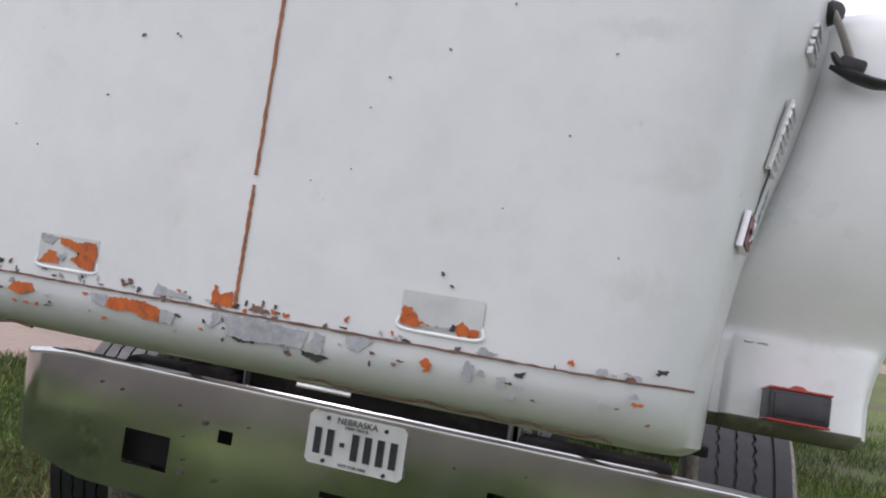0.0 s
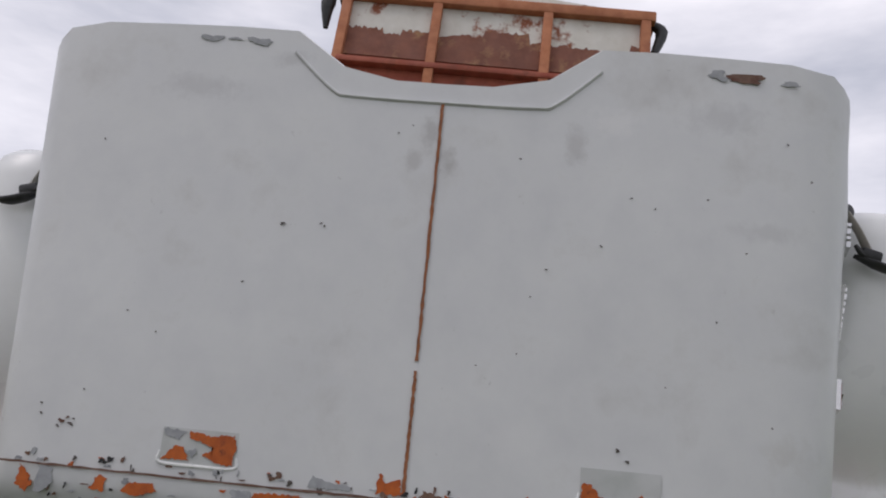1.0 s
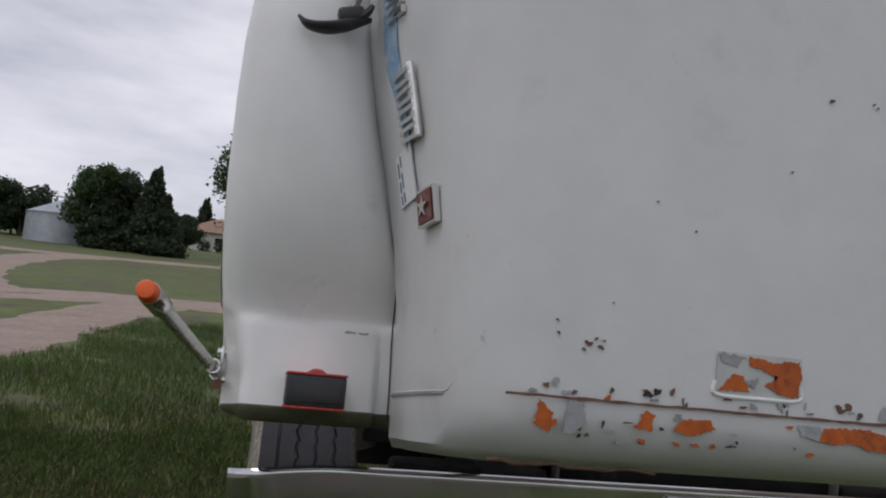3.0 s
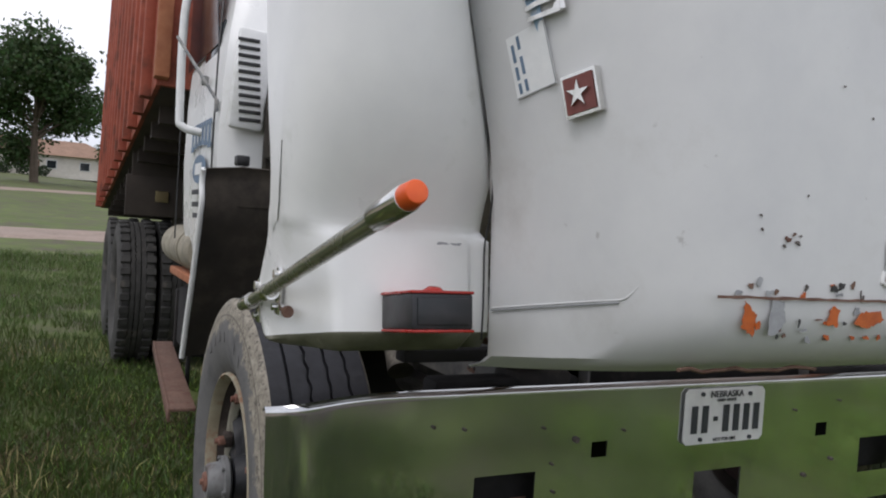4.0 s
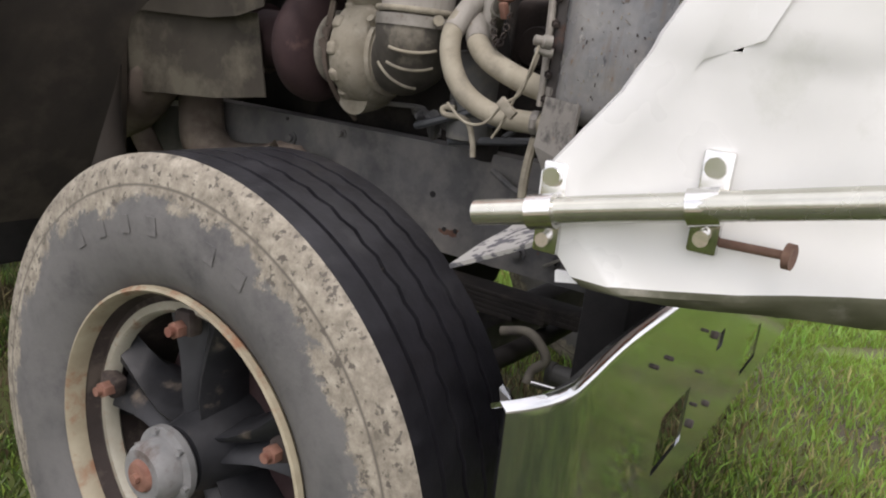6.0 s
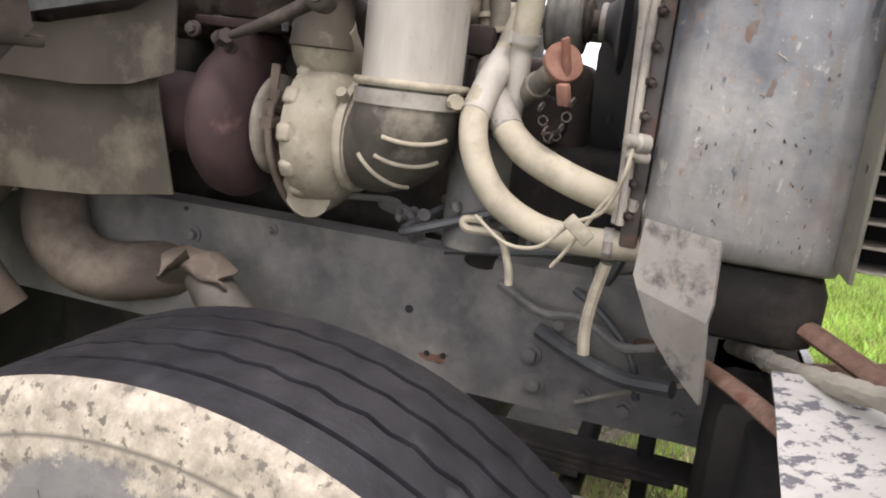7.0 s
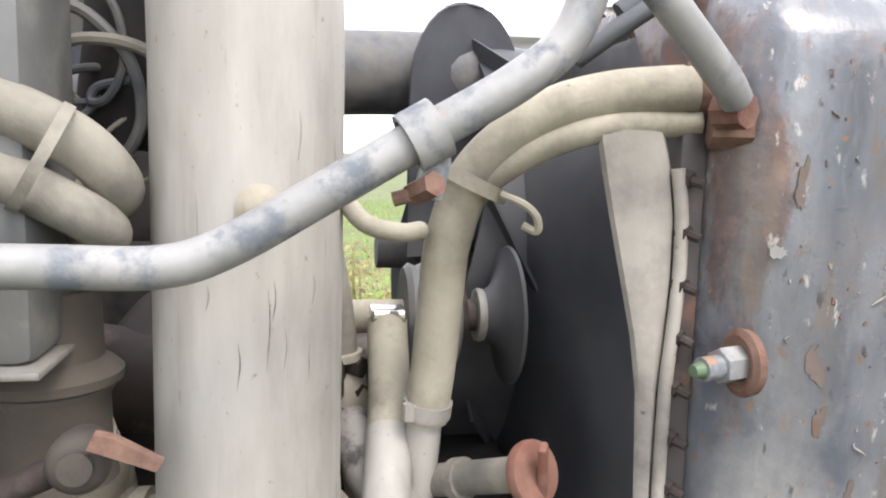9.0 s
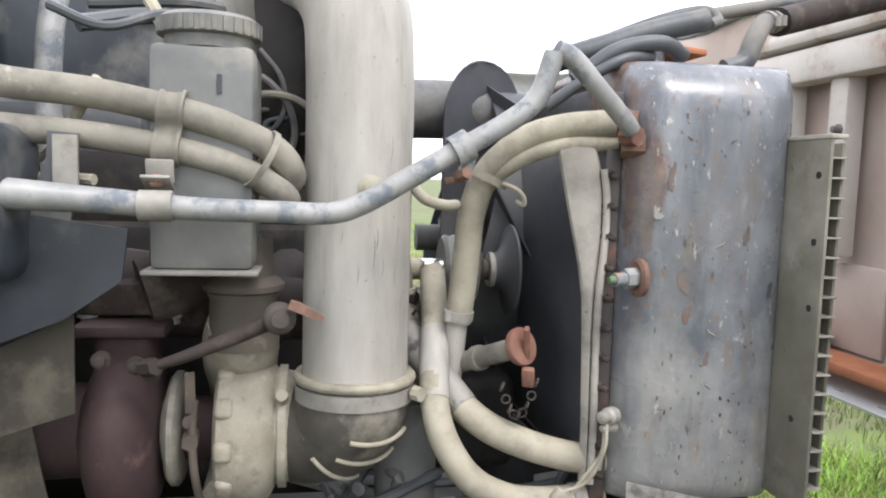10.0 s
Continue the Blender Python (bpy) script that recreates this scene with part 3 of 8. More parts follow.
def shell(bm, t):
    """Gives a curved sheet an inner skin at the depth t and closes its rim."""
    bmesh.ops.recalc_face_normals(bm, faces=bm.faces[:])
    bm.normal_update()
    outer, faces = bm.verts[:], bm.faces[:]
    rim = [e for e in bm.edges if len(e.link_faces) == 1]
    inner = {v: bm.verts.new(v.co - v.normal * t) for v in outer}
    for f in faces:
        bm.faces.new([inner[v] for v in reversed(f.verts)])
    for e in rim:
        a, b = e.verts
        bm.faces.new((a, b, inner[b], inner[a]))


def hexbolt(bm, c, axis, r, h, n=6):
    c, a = Vector(c), Vector(axis).normalized()
    cyl(bm, c - a * h * 0.3, c + a * h * 0.25, r * 1.5, n=14)
    cyl(bm, c, c + a * h, r, n=n, bev=r * 0.12)


def slab(bm, poly, origin, ux, uy, thick):
    """A flat plate cut to a polygon, given in its own plane."""
    o, ux, uy = Vector(origin), Vector(ux), Vector(uy)
    nrm = ux.cross(uy).normalized()
    f1 = [bm.verts.new(o + ux * a + uy * b) for a, b in poly]
    f2 = [bm.verts.new(v.co + nrm * thick) for v in f1]
    bm.faces.new(f1)
    bm.faces.new(list(reversed(f2)))
    for k in range(len(f1)):
        j = (k + 1) % len(f1)
        bm.faces.new((f1[k], f1[j], f2[j], f2[k]))


def blob(rng, w, h, n=14, rough=0.45):
    """An irregular, jagged outline for a flake or a stain."""
    n = max(n, 22)
    ph = [rng.uniform(0, 6.28) for _ in range(4)]
    out = []
    for k in range(n):
        a = 2 * math.pi * (k + rng.uniform(-0.35, 0.35)) / n
        sq = 1 / max(abs(math.cos(a)), abs(math.sin(a))) ** 0.6
        s = sq * (0.82 + rough * (0.45 * math.sin(2 * a + ph[0]) + 0.35 * math.sin(3 * a + ph[1])) + rng.choice((-0.22, -0.08, 0.0, 0.06, 0.12)))
        s = max(s, 0.25)
        out.append((w / 2 * s * math.cos(a), h / 2 * s * math.sin(a)))
    return out



# ---- ground, drive, far land ----
def land(x, y):
    """Height of the ground: level round the truck, rising gently behind it on the farmyard side."""
    rise = 0.049 * max(0.0, min(y, 115) - 13)
    side = 1 / (1 + math.exp((x - 14) / 5))
    return rise * side - 0.02 + 0.02 * math.sin(x * 0.9) * math.sin(y * 0.7)


def axis_steps(lo, hi, near):
    out, v, s = [0.0], 0.0, near
    while v < hi:
        v += s
        s *= 1.10
        out.append(v)
    v, s = 0.0, near
    while v > lo:
        v -= s
        s *= 1.10
        out.insert(0, v)
    return out


bm = bmesh.new()
gx, gy = axis_steps(-2500, 2500, 0.5), axis_steps(-2500, 2500, 0.5)
grid(bm, [[(x, y, land(x, y)) for x in gx] for y in gy])
ground = tagged(part("ground", bm, M_ground), "worn green lawn with bare patches under the truck", "ground", kind="structure")


def strip(name, line, width, lift, label, material=M_gravel):
    bm = bmesh.new()
    p = spline([(x, y, 0) for x, y in line], 10)
    rows = []
    for i, c in enumerate(p):
        t = (p[min(i + 1, len(p) - 1)] - p[max(i - 1, 0)]).normalized()
        s = Vector((t.y, -t.x, 0))
        row = []
        for k in range(9):
            f = (k / 8 - 0.5) * width * (1 + 0.06 * math.sin(i * 1.3) + (0.05 * math.sin(i * 2.9) if k in (0, 8) else 0))
            q = c + s * f
            row.append((q.x, q.y, land(q.x, q.y) + lift - (0.05 if k in (0, 8) else 0)))
        rows.append(row)
    grid(bm, rows)
    return tagged(part(name, bm, material), label, "road", kind="structure")


strip("road", [(-6.6, -40), (-6.2, -12), (-5.7, 0), (-5.5, 8), (-5.5, 12), (-5.4, 16), (-4.6, 20.5)], 2.2, 0.025, "pale pink gravel farm drive with grassy edges")
strip("road", [(30, 27), (12, 23.6), (4, 22.4), (-3, 21.8), (-6, 21.2), (-9, 19.6), (-14, 18.4), (-30, 18)], 3.4, 0.035, "pale pink gravel drive crossing behind the truck")
strip("road", [(-8.2, 19.6), (-10.4, 22.6), (-12.4, 29), (-13.4, 36), (-13.6, 43), (-11.8, 49)], 2.5, 0.045, "pale gravel branch of the farm drive")
strip("road", [(-34, 47), (-20, 46.5), (-12, 48.5), (-6, 53), (2, 60)], 3.0, 0.055, "gravel yard before the grain bins")

# Unseen track, known only from brown ground mirrored in the bumper.
strip("road", [(-5.9, -4.4), (-4.2, -4.1), (-2.4, -3.9), (-0.8, -4.2), (0.6, -5.2), (1.6, -8.0), (2.2, -16.0), (2.4, -40.0)], 2.2, 0.065, "dark bare earth track before the truck, out of view", M_earth)

# ---- the truck ----
truck = thing("truck", "white farm dump truck with its hood tilted open, parked on grass", "truck")

# hood: its top faces forward while it stands open
HZ = [1.10, 1.135, 1.17, 1.21, 1.3, 1.45, 1.6, 1.75, 1.9, 2.0, 2.06, 2.12, 2.155, 2.187]


def hood_half(z):
    return 0.838 + (z - 1.1) * 0.075


def crease_x(z):
    return float(np.interp(z, [1.09, 1.36, 1.53, 1.83, 2.0, 2.2], [0.948, 0.965, 1.0, 1.07, 1.09, 1.09]))


def hood_front(z):
    return -0.745 + 0.012 * (z - 1.1) + 0.10 * max(0, (1.165 - z) / 0.065) ** 2 * 0.5


def hood_section(z, y_back=-0.28):
    w, yf, xc = hood_half(z), hood_front(z), crease_x(z)
    half = [(x * w / 0.85, yf + 0.022 * (x / 0.85) ** 4) for x in (0, 0.1, 0.215, 0.32, 0.45, 0.6, 0.74)]
    half += [(w - 0.02, yf + 0.03), (w + 0.012, yf + 0.052), (w + 0.036, yf + 0.08), (w + 0.056, yf + 0.12), (w + 0.072, yf + 0.17), (xc * 0.55 + (w + 0.072) * 0.45, -0.45), (xc - 0.004, y_back - 0.02), (xc - 0.02, y_back + 0.02)]
    return half


def tuck(x, y):
    """The hood's +x corner stands a little nearer the seam than the other."""
    return x - 0.038 * min(max((x - 0.5) / 0.3, 0), 1)


def hood_top(x):
    """The cowl edge of the hood, cut away in its middle."""
    a = abs(x)
    top = float(np.interp(a, [0, 0.205, 0.31, 0.36, 0.84, 0.9, 0.955, 1.1], [2.085, 2.087, 2.182, 2.197, 2.192, 2.18, 2.15, 2.08]))
    return top


bm = bmesh.new()
rows = []
for z in HZ:
    h = hood_section(z)
    row = [(-x, y) for x, y in reversed(h[1:])] + h
    f = (z - HZ[0]) / (HZ[-1] - HZ[0])
    rows.append([(tuck(x, y), y, HZ[0] + f * (hood_top(x) - HZ[0]) - 0.16 * max(0, y + 0.70) * max(0, 1 - (z - 1.1) / 0.16)) for x, y in row])
# a rolled lip back from the cowl edge
last = rows[-1]
rows.append([(x * 0.995, y + 0.014, z + 0.006) for x, y, z in last])
rows.append([(x * 0.985, y + 0.05, z - 0.004) for x, y, z in last])
# turned under at the grille end
rows.insert(0, [(x * 0.985, y + 0.05, z - 0.022) for x, y, z in rows[0]])
rows.insert(0, [(x * 0.985, y + 0.07, z - 0.020) for x, y, z in rows[0]])
grid(bm, rows)
thicken(bm, 0.006)
hood = part("hood", bm, M_white, truck, "large white fibreglass hood tilted forward, chipped and rust-stained")

# raised bead round the cowl notch
bm = bmesh.new()
zb = [(-0.345, 2.140), (-0.335, 2.128), (-0.25, 2.052), (-0.20, 2.040), (0, 2.038), (0.20, 2.040), (0.25, 2.052), (0.335, 2.128), (0.345, 2.14)]
tube(bm, [(x, hood_front(z) + 0.001, z) for x, z in zb], 0.006, 8, 4, 0.7)
part("bead", bm, M_white, hood)

# centre seam
bm = bmesh.new()
for za, zb in ((1.205, 1.448), (1.468, 2.035)):
    rng = random.Random(int(za * 100))
    zs = np.linspace(za, zb, 40)
    grid(bm, [[(-0.0033 + rng.uniform(-0.0012, 0.0012), hood_front(z) - 0.0025, z), (0.0033 + rng.uniform(-0.0012, 0.0012), hood_front(z) - 0.0025, z)] for z in zs])
thicken(bm, 0.002)
part("seam", bm, M_seam, hood, "rusty centre seam")
# seam across the foot of the hood
bm = bmesh.new()
rng = random.Random(4)
xs = np.linspace(-0.84, 0.715, 89)
grid(bm, [[(x, -0.7475 + 0.022 * (x / 0.85) ** 4, 1.196 - 0.0022 + rng.uniform(-0.001, 0.001)), (x, -0.7475 + 0.022 * (x / 0.85) ** 4, 1.196 + 0.0022 + rng.uniform(-0.001, 0.001))] for x in xs])
turn_pts = [(tuck(x, y) + 0.0012, y - 0.002) for x, y in hood_section(1.196)[6:11]]
grid(bm, [[(x, y, 1.1938 - 0.10 * max(0, y + 0.70)), (x, y, 1.1978 - 0.10 * max(0, y + 0.70))] for x, y in turn_pts])
thicken(bm, 0.002)
part("seam", bm, M_rust, hood)
for sx in (-1,):
    side = hood_section(1.2)[7:14]

    def flank(y, out):
        x = float(np.interp(y, [p[1] for p in side], [p[0] for p in side]))
        return sx * (x + out)
    ys = np.linspace(-0.60, -0.30, 9)
    bm = bmesh.new()
    tube(bm, [(flank(-0.628, -0.001), -0.628, 1.198), (flank(-0.614, -0.001), -0.614, 1.182)] + [(flank(y, -0.001), y, 1.175 - 0.05 * (y + 0.60) / 0.30) for y in ys], 0.0017, 8, 3)
    part("panel_edge", bm, M_white, hood, "raised edge of the hood panel")
    bm = bmesh.new()
    tube(bm, [(flank(y, 0.0008), y, 1.1705 - 0.05 * (y + 0.60) / 0.30) for y in ys], 0.0016, 6, 2)
    part("seam", bm, M_grey_primer, hood)


bm = bmesh.new()
rng = random.Random(44)
tube(bm, [(x, -0.672, 1.083 + rng.uniform(-0.003, 0.003)) for x in np.linspace(0.12, 0.74, 24)], 0.0035, 8, 2, 0.7)
part("lip_edge", bm, M_rust, hood, "rust along the underside of the lip")
bm = bmesh.new()
tube(bm, [(x, -0.672 + 0.06 * max(0, -0.66 - x), 1.078 + rng.uniform(-0.003, 0.003)) for x in np.linspace(-0.84, -0.55, 14)], 0.0045, 8, 2, 0.7)
part("lip_edge", bm, M_rust, hood, "rust along the underside of the lip")
for xa, xb, z in ((-0.253, -0.124, 1.068), (-0.002, 0.037, 1.07), (0.07, 0.189, 1.07), (0.085, 0.209, 1.056)):
    bm = bmesh.new()
    box(bm, ((xa + xb) / 2, -0.60, z), (xb - xa, 0.004, 0.011), (-8, 0, 0), 0.001)
    part("grille_trim", bm, M_brightmetal, hood, "bright grille trim strip")


def hood_y(x, z):
    h = hood_section(z)
    return float(np.interp(abs(x), [p[0] for p in h[:8]], [p[1] for p in h[:8]]))


def flake(x, z, w, h, material, seed, rough=0.45, lift=0.0016):
    bm = bmesh.new()
    slab(bm, blob(random.Random(seed), w, h, 16, rough), (x, hood_y(x, z) - lift, z), (1, 0, 0), (0, 0, 1), 0.0012)
    return part("paint_chip", bm, material, hood, smooth=0)


# recessed lamp pockets, paint torn off
def patch(poly, material, lift, name="paint_chip", label=""):
    bm = bmesh.new()
    cx = sum(p[0] for p in poly) / len(poly)
    cz = sum(p[1] for p in poly) / len(poly)
    rg = random.Random(int(abs(cx) * 9000 + cz * 700))
    fine = []
    for (x0, z0), (x1, z1) in zip(poly, poly[1:] + poly[:1]):
        m = max(2, int(math.hypot(x1 - x0, z1 - z0) / 0.0042))
        for j in range(m):
            t = j / m
            fine.append((x0 + (x1 - x0) * t - cx + rg.uniform(-0.0024, 0.0024), z0 + (z1 - z0) * t - cz + rg.uniform(-0.0024, 0.0024)))
    slab(bm, fine, (cx, hood_y(cx, cz) - lift, cz), (1, 0, 0), (0, 0, 1), 0.0008)
    return part(name, bm, material, hood, label, smooth=0)


for sx in (-1, 1):
    cx, cz, w, h = sx * 0.418, 1.258, 0.155, 0.068
    x0, x1, z0, z1 = cx - w / 2, cx + w / 2, cz - h / 2, cz + h / 2
    yh = hood_y(cx, cz)
    bm = bmesh.new()
    grid(bm, [[(x0 + 0.004, yh - 0.0012, z0), (x1 - 0.004, yh - 0.0012, z0)], [(x0, yh - 0.0012, z0 + 0.006), (x1, yh - 0.0012, z0 + 0.006)], [(x0, yh - 0.0012, z1), (x1, yh - 0.0012, z1)]])
    thicken(bm, 0.0008)
    part("lamp_pocket", bm, M_pocket, hood, "shallow empty lamp pocket")
    bm = bmesh.new()
    tube(bm, [(x0 - 0.001, yh + 0.001, z0 + 0.02), (x0 + 0.002, yh, z0 - 0.001), (cx, yh - 0.001, z0 - 0.0035), (x1 - 0.002, yh, z0 - 0.001), (x1 + 0.001, yh + 0.001, z0 + 0.02)], 0.0038, 8, 4)
    part("pocket_lip", bm, M_fender, hood)
    if sx < 0:
        patch([(x0 + 0.055, z1 - 0.004), (x0 + 0.10, z1 - 0.010), (x0 + 0.148, z1 - 0.006), (x1 - 0.002, z1 - 0.02), (x1 - 0.004, z0 + 0.004), (x0 + 0.12, z0 + 0.004), (x0 + 0.086, z0 + 0.02), (x0 + 0.112, z0 + 0.034), (x0 + 0.075, z1 - 0.022), (x0 + 0.058, z1 - 0.018)], M_orange_rust, 0.003)
        patch([(x0 + 0.004, z0 + 0.006), (x0 + 0.03, z0 + 0.034), (x0 + 0.05, z0 + 0.028), (x0 + 0.06, z0 + 0.008)], M_orange_rust, 0.003)
        patch([(x0 + 0.0, z1 - 0.002), (x0 + 0.05, z1 - 0.004), (x0 + 0.035, z1 - 0.022), (x0 + 0.004, z1 - 0.016)], M_grey_primer, 0.003)
        patch([(x0 + 0.05, z0 + 0.024), (x0 + 0.075, z0 + 0.03), (x0 + 0.07, z0 + 0.012)], M_grey_primer, 0.004)
    else:
        patch([(x0 + 0.002, z0 + 0.006), (x0 + 0.004, z0 + 0.04), (x0 + 0.022, z0 + 0.036), (x0 + 0.042, z0 + 0.014), (x0 + 0.06, z0 + 0.010), (x0 + 0.03, z0 + 0.004)], M_orange_rust, 0.003)
        patch([(x0 + 0.10, z0 + 0.012), (x0 + 0.118, z0 + 0.026), (x0 + 0.132, z0 + 0.016), (x1 - 0.002, z0 + 0.018), (x1 - 0.006, z0 + 0.002), (x0 + 0.115, z0 + 0.002)], M_orange_rust, 0.003)
        patch([(x0 + 0.04, z0 + 0.010), (x0 + 0.10, z0 + 0.013), (x0 + 0.10, z0 + 0.006), (x0 + 0.05, z0 + 0.005)], M_grey_primer, 0.0035)
        patch([(x0 + 0.098, z0 + 0.018), (x0 + 0.108, z0 + 0.018), (x0 + 0.108, z0 + 0.008), (x0 + 0.098, z0 + 0.008)], M_black, 0.0042)
# large flakes at the foot, as they lie
for poly, mt in (([(-0.30, 1.160), (-0.29, 1.183), (-0.245, 1.185), (-0.20, 1.184), (-0.165, 1.176), (-0.168, 1.150), (-0.20, 1.150), (-0.225, 1.160), (-0.26, 1.158)], M_orange_rust), ([(-0.165, 1.178), (-0.13, 1.17), (-0.135, 1.148), (-0.165, 1.152)], M_grey_primer),
                 ([(-0.345, 1.185), (-0.30, 1.184), (-0.30, 1.162), (-0.335, 1.168)], M_grey_primer), ([(-0.02, 1.188), (0.05, 1.192), (0.165, 1.184), (0.155, 1.152), (0.09, 1.150), (0.03, 1.146), (-0.005, 1.150)], M_grey_primer),
                 ([(-0.045, 1.19), (-0.02, 1.186), (-0.03, 1.165), (-0.045, 1.16)], M_grey_primer), ([(0.0, 1.152), (0.05, 1.152), (0.055, 1.142), (0.01, 1.142)], M_black), ([(-0.055, 1.205), (-0.05, 1.245), (-0.035, 1.226), (-0.008, 1.235), (-0.006, 1.204)], M_orange_rust),
                 ([(-0.19, 1.203), (-0.18, 1.225), (-0.15, 1.216), (-0.11, 1.214), (-0.10, 1.204)], M_grey_primer), ([(0.03, 1.203), (0.04, 1.218), (0.07, 1.212), (0.085, 1.203)], M_rust), ([(0.24, 1.192), (0.30, 1.19), (0.27, 1.165), (0.25, 1.168)], M_grey_primer),
                 ([(0.17, 1.16), (0.18, 1.186), (0.20, 1.184), (0.195, 1.15)], M_grey_primer), ([(0.15, 1.148), (0.21, 1.144), (0.19, 1.13), (0.16, 1.136)], M_black), ([(-0.565, 1.16), (-0.545, 1.178), (-0.50, 1.18), (-0.49, 1.166), (-0.53, 1.152)], M_orange_rust),
                 ([(-0.79, 1.15), (-0.785, 1.19), (-0.76, 1.17), (-0.765, 1.14)], M_orange_rust), ([(-0.745, 1.14), (-0.74, 1.196), (-0.715, 1.19), (-0.71, 1.16), (-0.73, 1.14)], M_grey_primer), ([(-0.625, 1.158), (-0.615, 1.186), (-0.595, 1.182), (-0.60, 1.155)], M_orange_rust),
                 ([(0.47, 1.15), (0.475, 1.185), (0.49, 1.18), (0.487, 1.148)], M_grey_primer), ([(0.49, 1.20), (0.50, 1.212), (0.53, 1.204), (0.52, 1.196)], M_grey_primer), ([(0.39, 1.165), (0.40, 1.176), (0.413, 1.168), (0.404, 1.157)], M_orange_rust), ([(0.70, 1.20), (0.704, 1.212), (0.72, 1.21), (0.72, 1.20)], M_grey_primer), ([(0.75, 1.20), (0.752, 1.209), (0.775, 1.207), (0.775, 1.20)], M_grey_primer)):
    patch(poly, mt, 0.0022)

rng = random.Random(21)
for k in range(130):
    x = rng.uniform(-0.80, 0.35) if k < 105 else rng.uniform(0.3, 0.82)
    z = rng.choice((rng.uniform(1.128, 1.18), rng.uniform(1.198, 1.222)))
    flake(x, z, rng.uniform(0.003, 0.020), rng.uniform(0.003, 0.015), rng.choice((M_grey_primer, M_grey_primer, M_nick, M_black, M_rust, M_orange_rust)), 60 + k)
# nicks in the face
for k, (x, z, s) in enumerate(((-0.317, 1.734, .013), (-0.234, 1.741, .007), (-0.226, 1.735, .007), (-0.384, 1.601, .007), (-0.715, 1.283, .016), (-0.695, 1.279, .013), (-0.703, 1.291, .010), (-0.722, 1.273, .009), (-0.690, 1.289, .007), (-0.764, 1.295, .008), (-0.768, 1.315, .007), (-0.75, 1.9, .006), (0.18, 1.92, .007), (0.42, 1.85, .006), (0.36, 1.74, .007),
                               (0.58, 1.86, .006), (0.47, 1.83, .006), (0.22, 1.62, .005), (0.25, 1.68, .007), (0.60, 1.6, .006), (-0.55, 1.48, .006), (-0.62, 1.52, .006), (-0.68, 1.35, .005), (0.12, 1.47, .005), (0.66, 1.75, .006), (0.41, 1.33, .012), (0.43, 1.31, .01), (-0.06, 1.98, .006), (-0.09, 1.96, .006), (0.75, 2.0, .007), (0.8, 1.92, .007), (0.2, 1.5, .005), (0.5, 1.46, .005), (0.71, 1.4, .006))):
    flake(x, z, s * 0.8, s * 0.6, M_rust if k in (4, 6) else M_nick, 200 + k, 0.5)
for k, (x, z, w, h) in enumerate(((-0.545, 2.162, .05, .02), (-0.43, 2.160, .055, .022), (-0.49, 2.163, .03, .008), (0.66, 2.147, .12, .022), (0.60, 2.15, .05, .026), (0.76, 2.143, .05, .012))):
    flake(x, z, w, h, M_grey_primer if k != 3 else M_rust, 260 + k)


# fenders, one on each side, moving with the hood; a boxed pad below carries the marker lamp
def pad_y(z):
    return -0.262 - 0.155 * (1.242 - z)


def fender_row(z, yf, ya, xo):
    """A level cut through the rounded upper fender, from the hood seam out and back to the wheel opening."""
    xc = crease_x(z)
    w = xo - xc
    a, b, c, d = min(0.07, 0.30 * w), min(0.15, 0.45 * w), min(0.11, 0.34 * w), min(0.06, 0.20 * w)
    return [(xc - 0.02, max(-0.262, yf + 0.05)), (xc, max(-0.285, yf + 0.03)), (xc + 0.014, max(-0.303, yf + 0.027)), (xc + 0.5 * a, yf + 0.022), (xc + a, yf + 0.006), (xc + 0.45 * w, yf), (xo - b, yf + 0.001), (xo - c, yf + 0.004), (xo - d, yf + 0.016), (xo - 0.46 * d, yf + 0.042), (xo - 0.010, yf + 0.08),
            (xo - 0.001, yf + 0.14), (xo, (yf + ya) / 2 + 0.02), (xo - 0.001, ya - 0.050), (xo + 0.0008, ya - 0.044), (xo - 0.004, ya - 0.006), (xo - 0.024, ya + 0.004)]


def pad_row(z, ya, xo, inset=0.0):
    """A level cut through the boxed foot of the fender."""
    xc, yp = crease_x(z), pad_y(z) + inset
    i = inset * 0.5
    o = 0.024 * min(max((z - 1.12) / 0.12, 0), 1) ** 1.5
    return [(xc - 0.02, -0.25 + inset), (xc - 0.002, -0.256 + inset), (0.972, -0.250 + inset), (0.982 + i, yp + 0.012), (0.992 + i, yp), (1.11, yp - 0.002), (1.230 - i, yp), (1.243 + 0.3 * o - i, yp + 0.004), (1.252 + 0.7 * o - i, yp + 0.016), (1.259 + 1.2 * o - i, yp + 0.06), (1.270 + 1.4 * o - i, yp + 0.10),
            (1.288 + o - i, yp + 0.14), (xo - 0.004 - i, max(yp + 0.17, ya - 0.09)), (xo - 0.002 - i, ya - 0.050), (xo + 0.0002 - i, ya - 0.044), (xo - 0.004 - i, ya - 0.006), (xo - 0.024 - i, ya + 0.004)]


def seat(ob):
    """The +x fender sits closer to the hood, its foot a little higher than the other one's."""
    for v in ob.data.vertices:
        v.co.x -= 0.038
        v.co.z += 0.042 * min(max((1.62 - v.co.z) / 0.36, 0), 1)


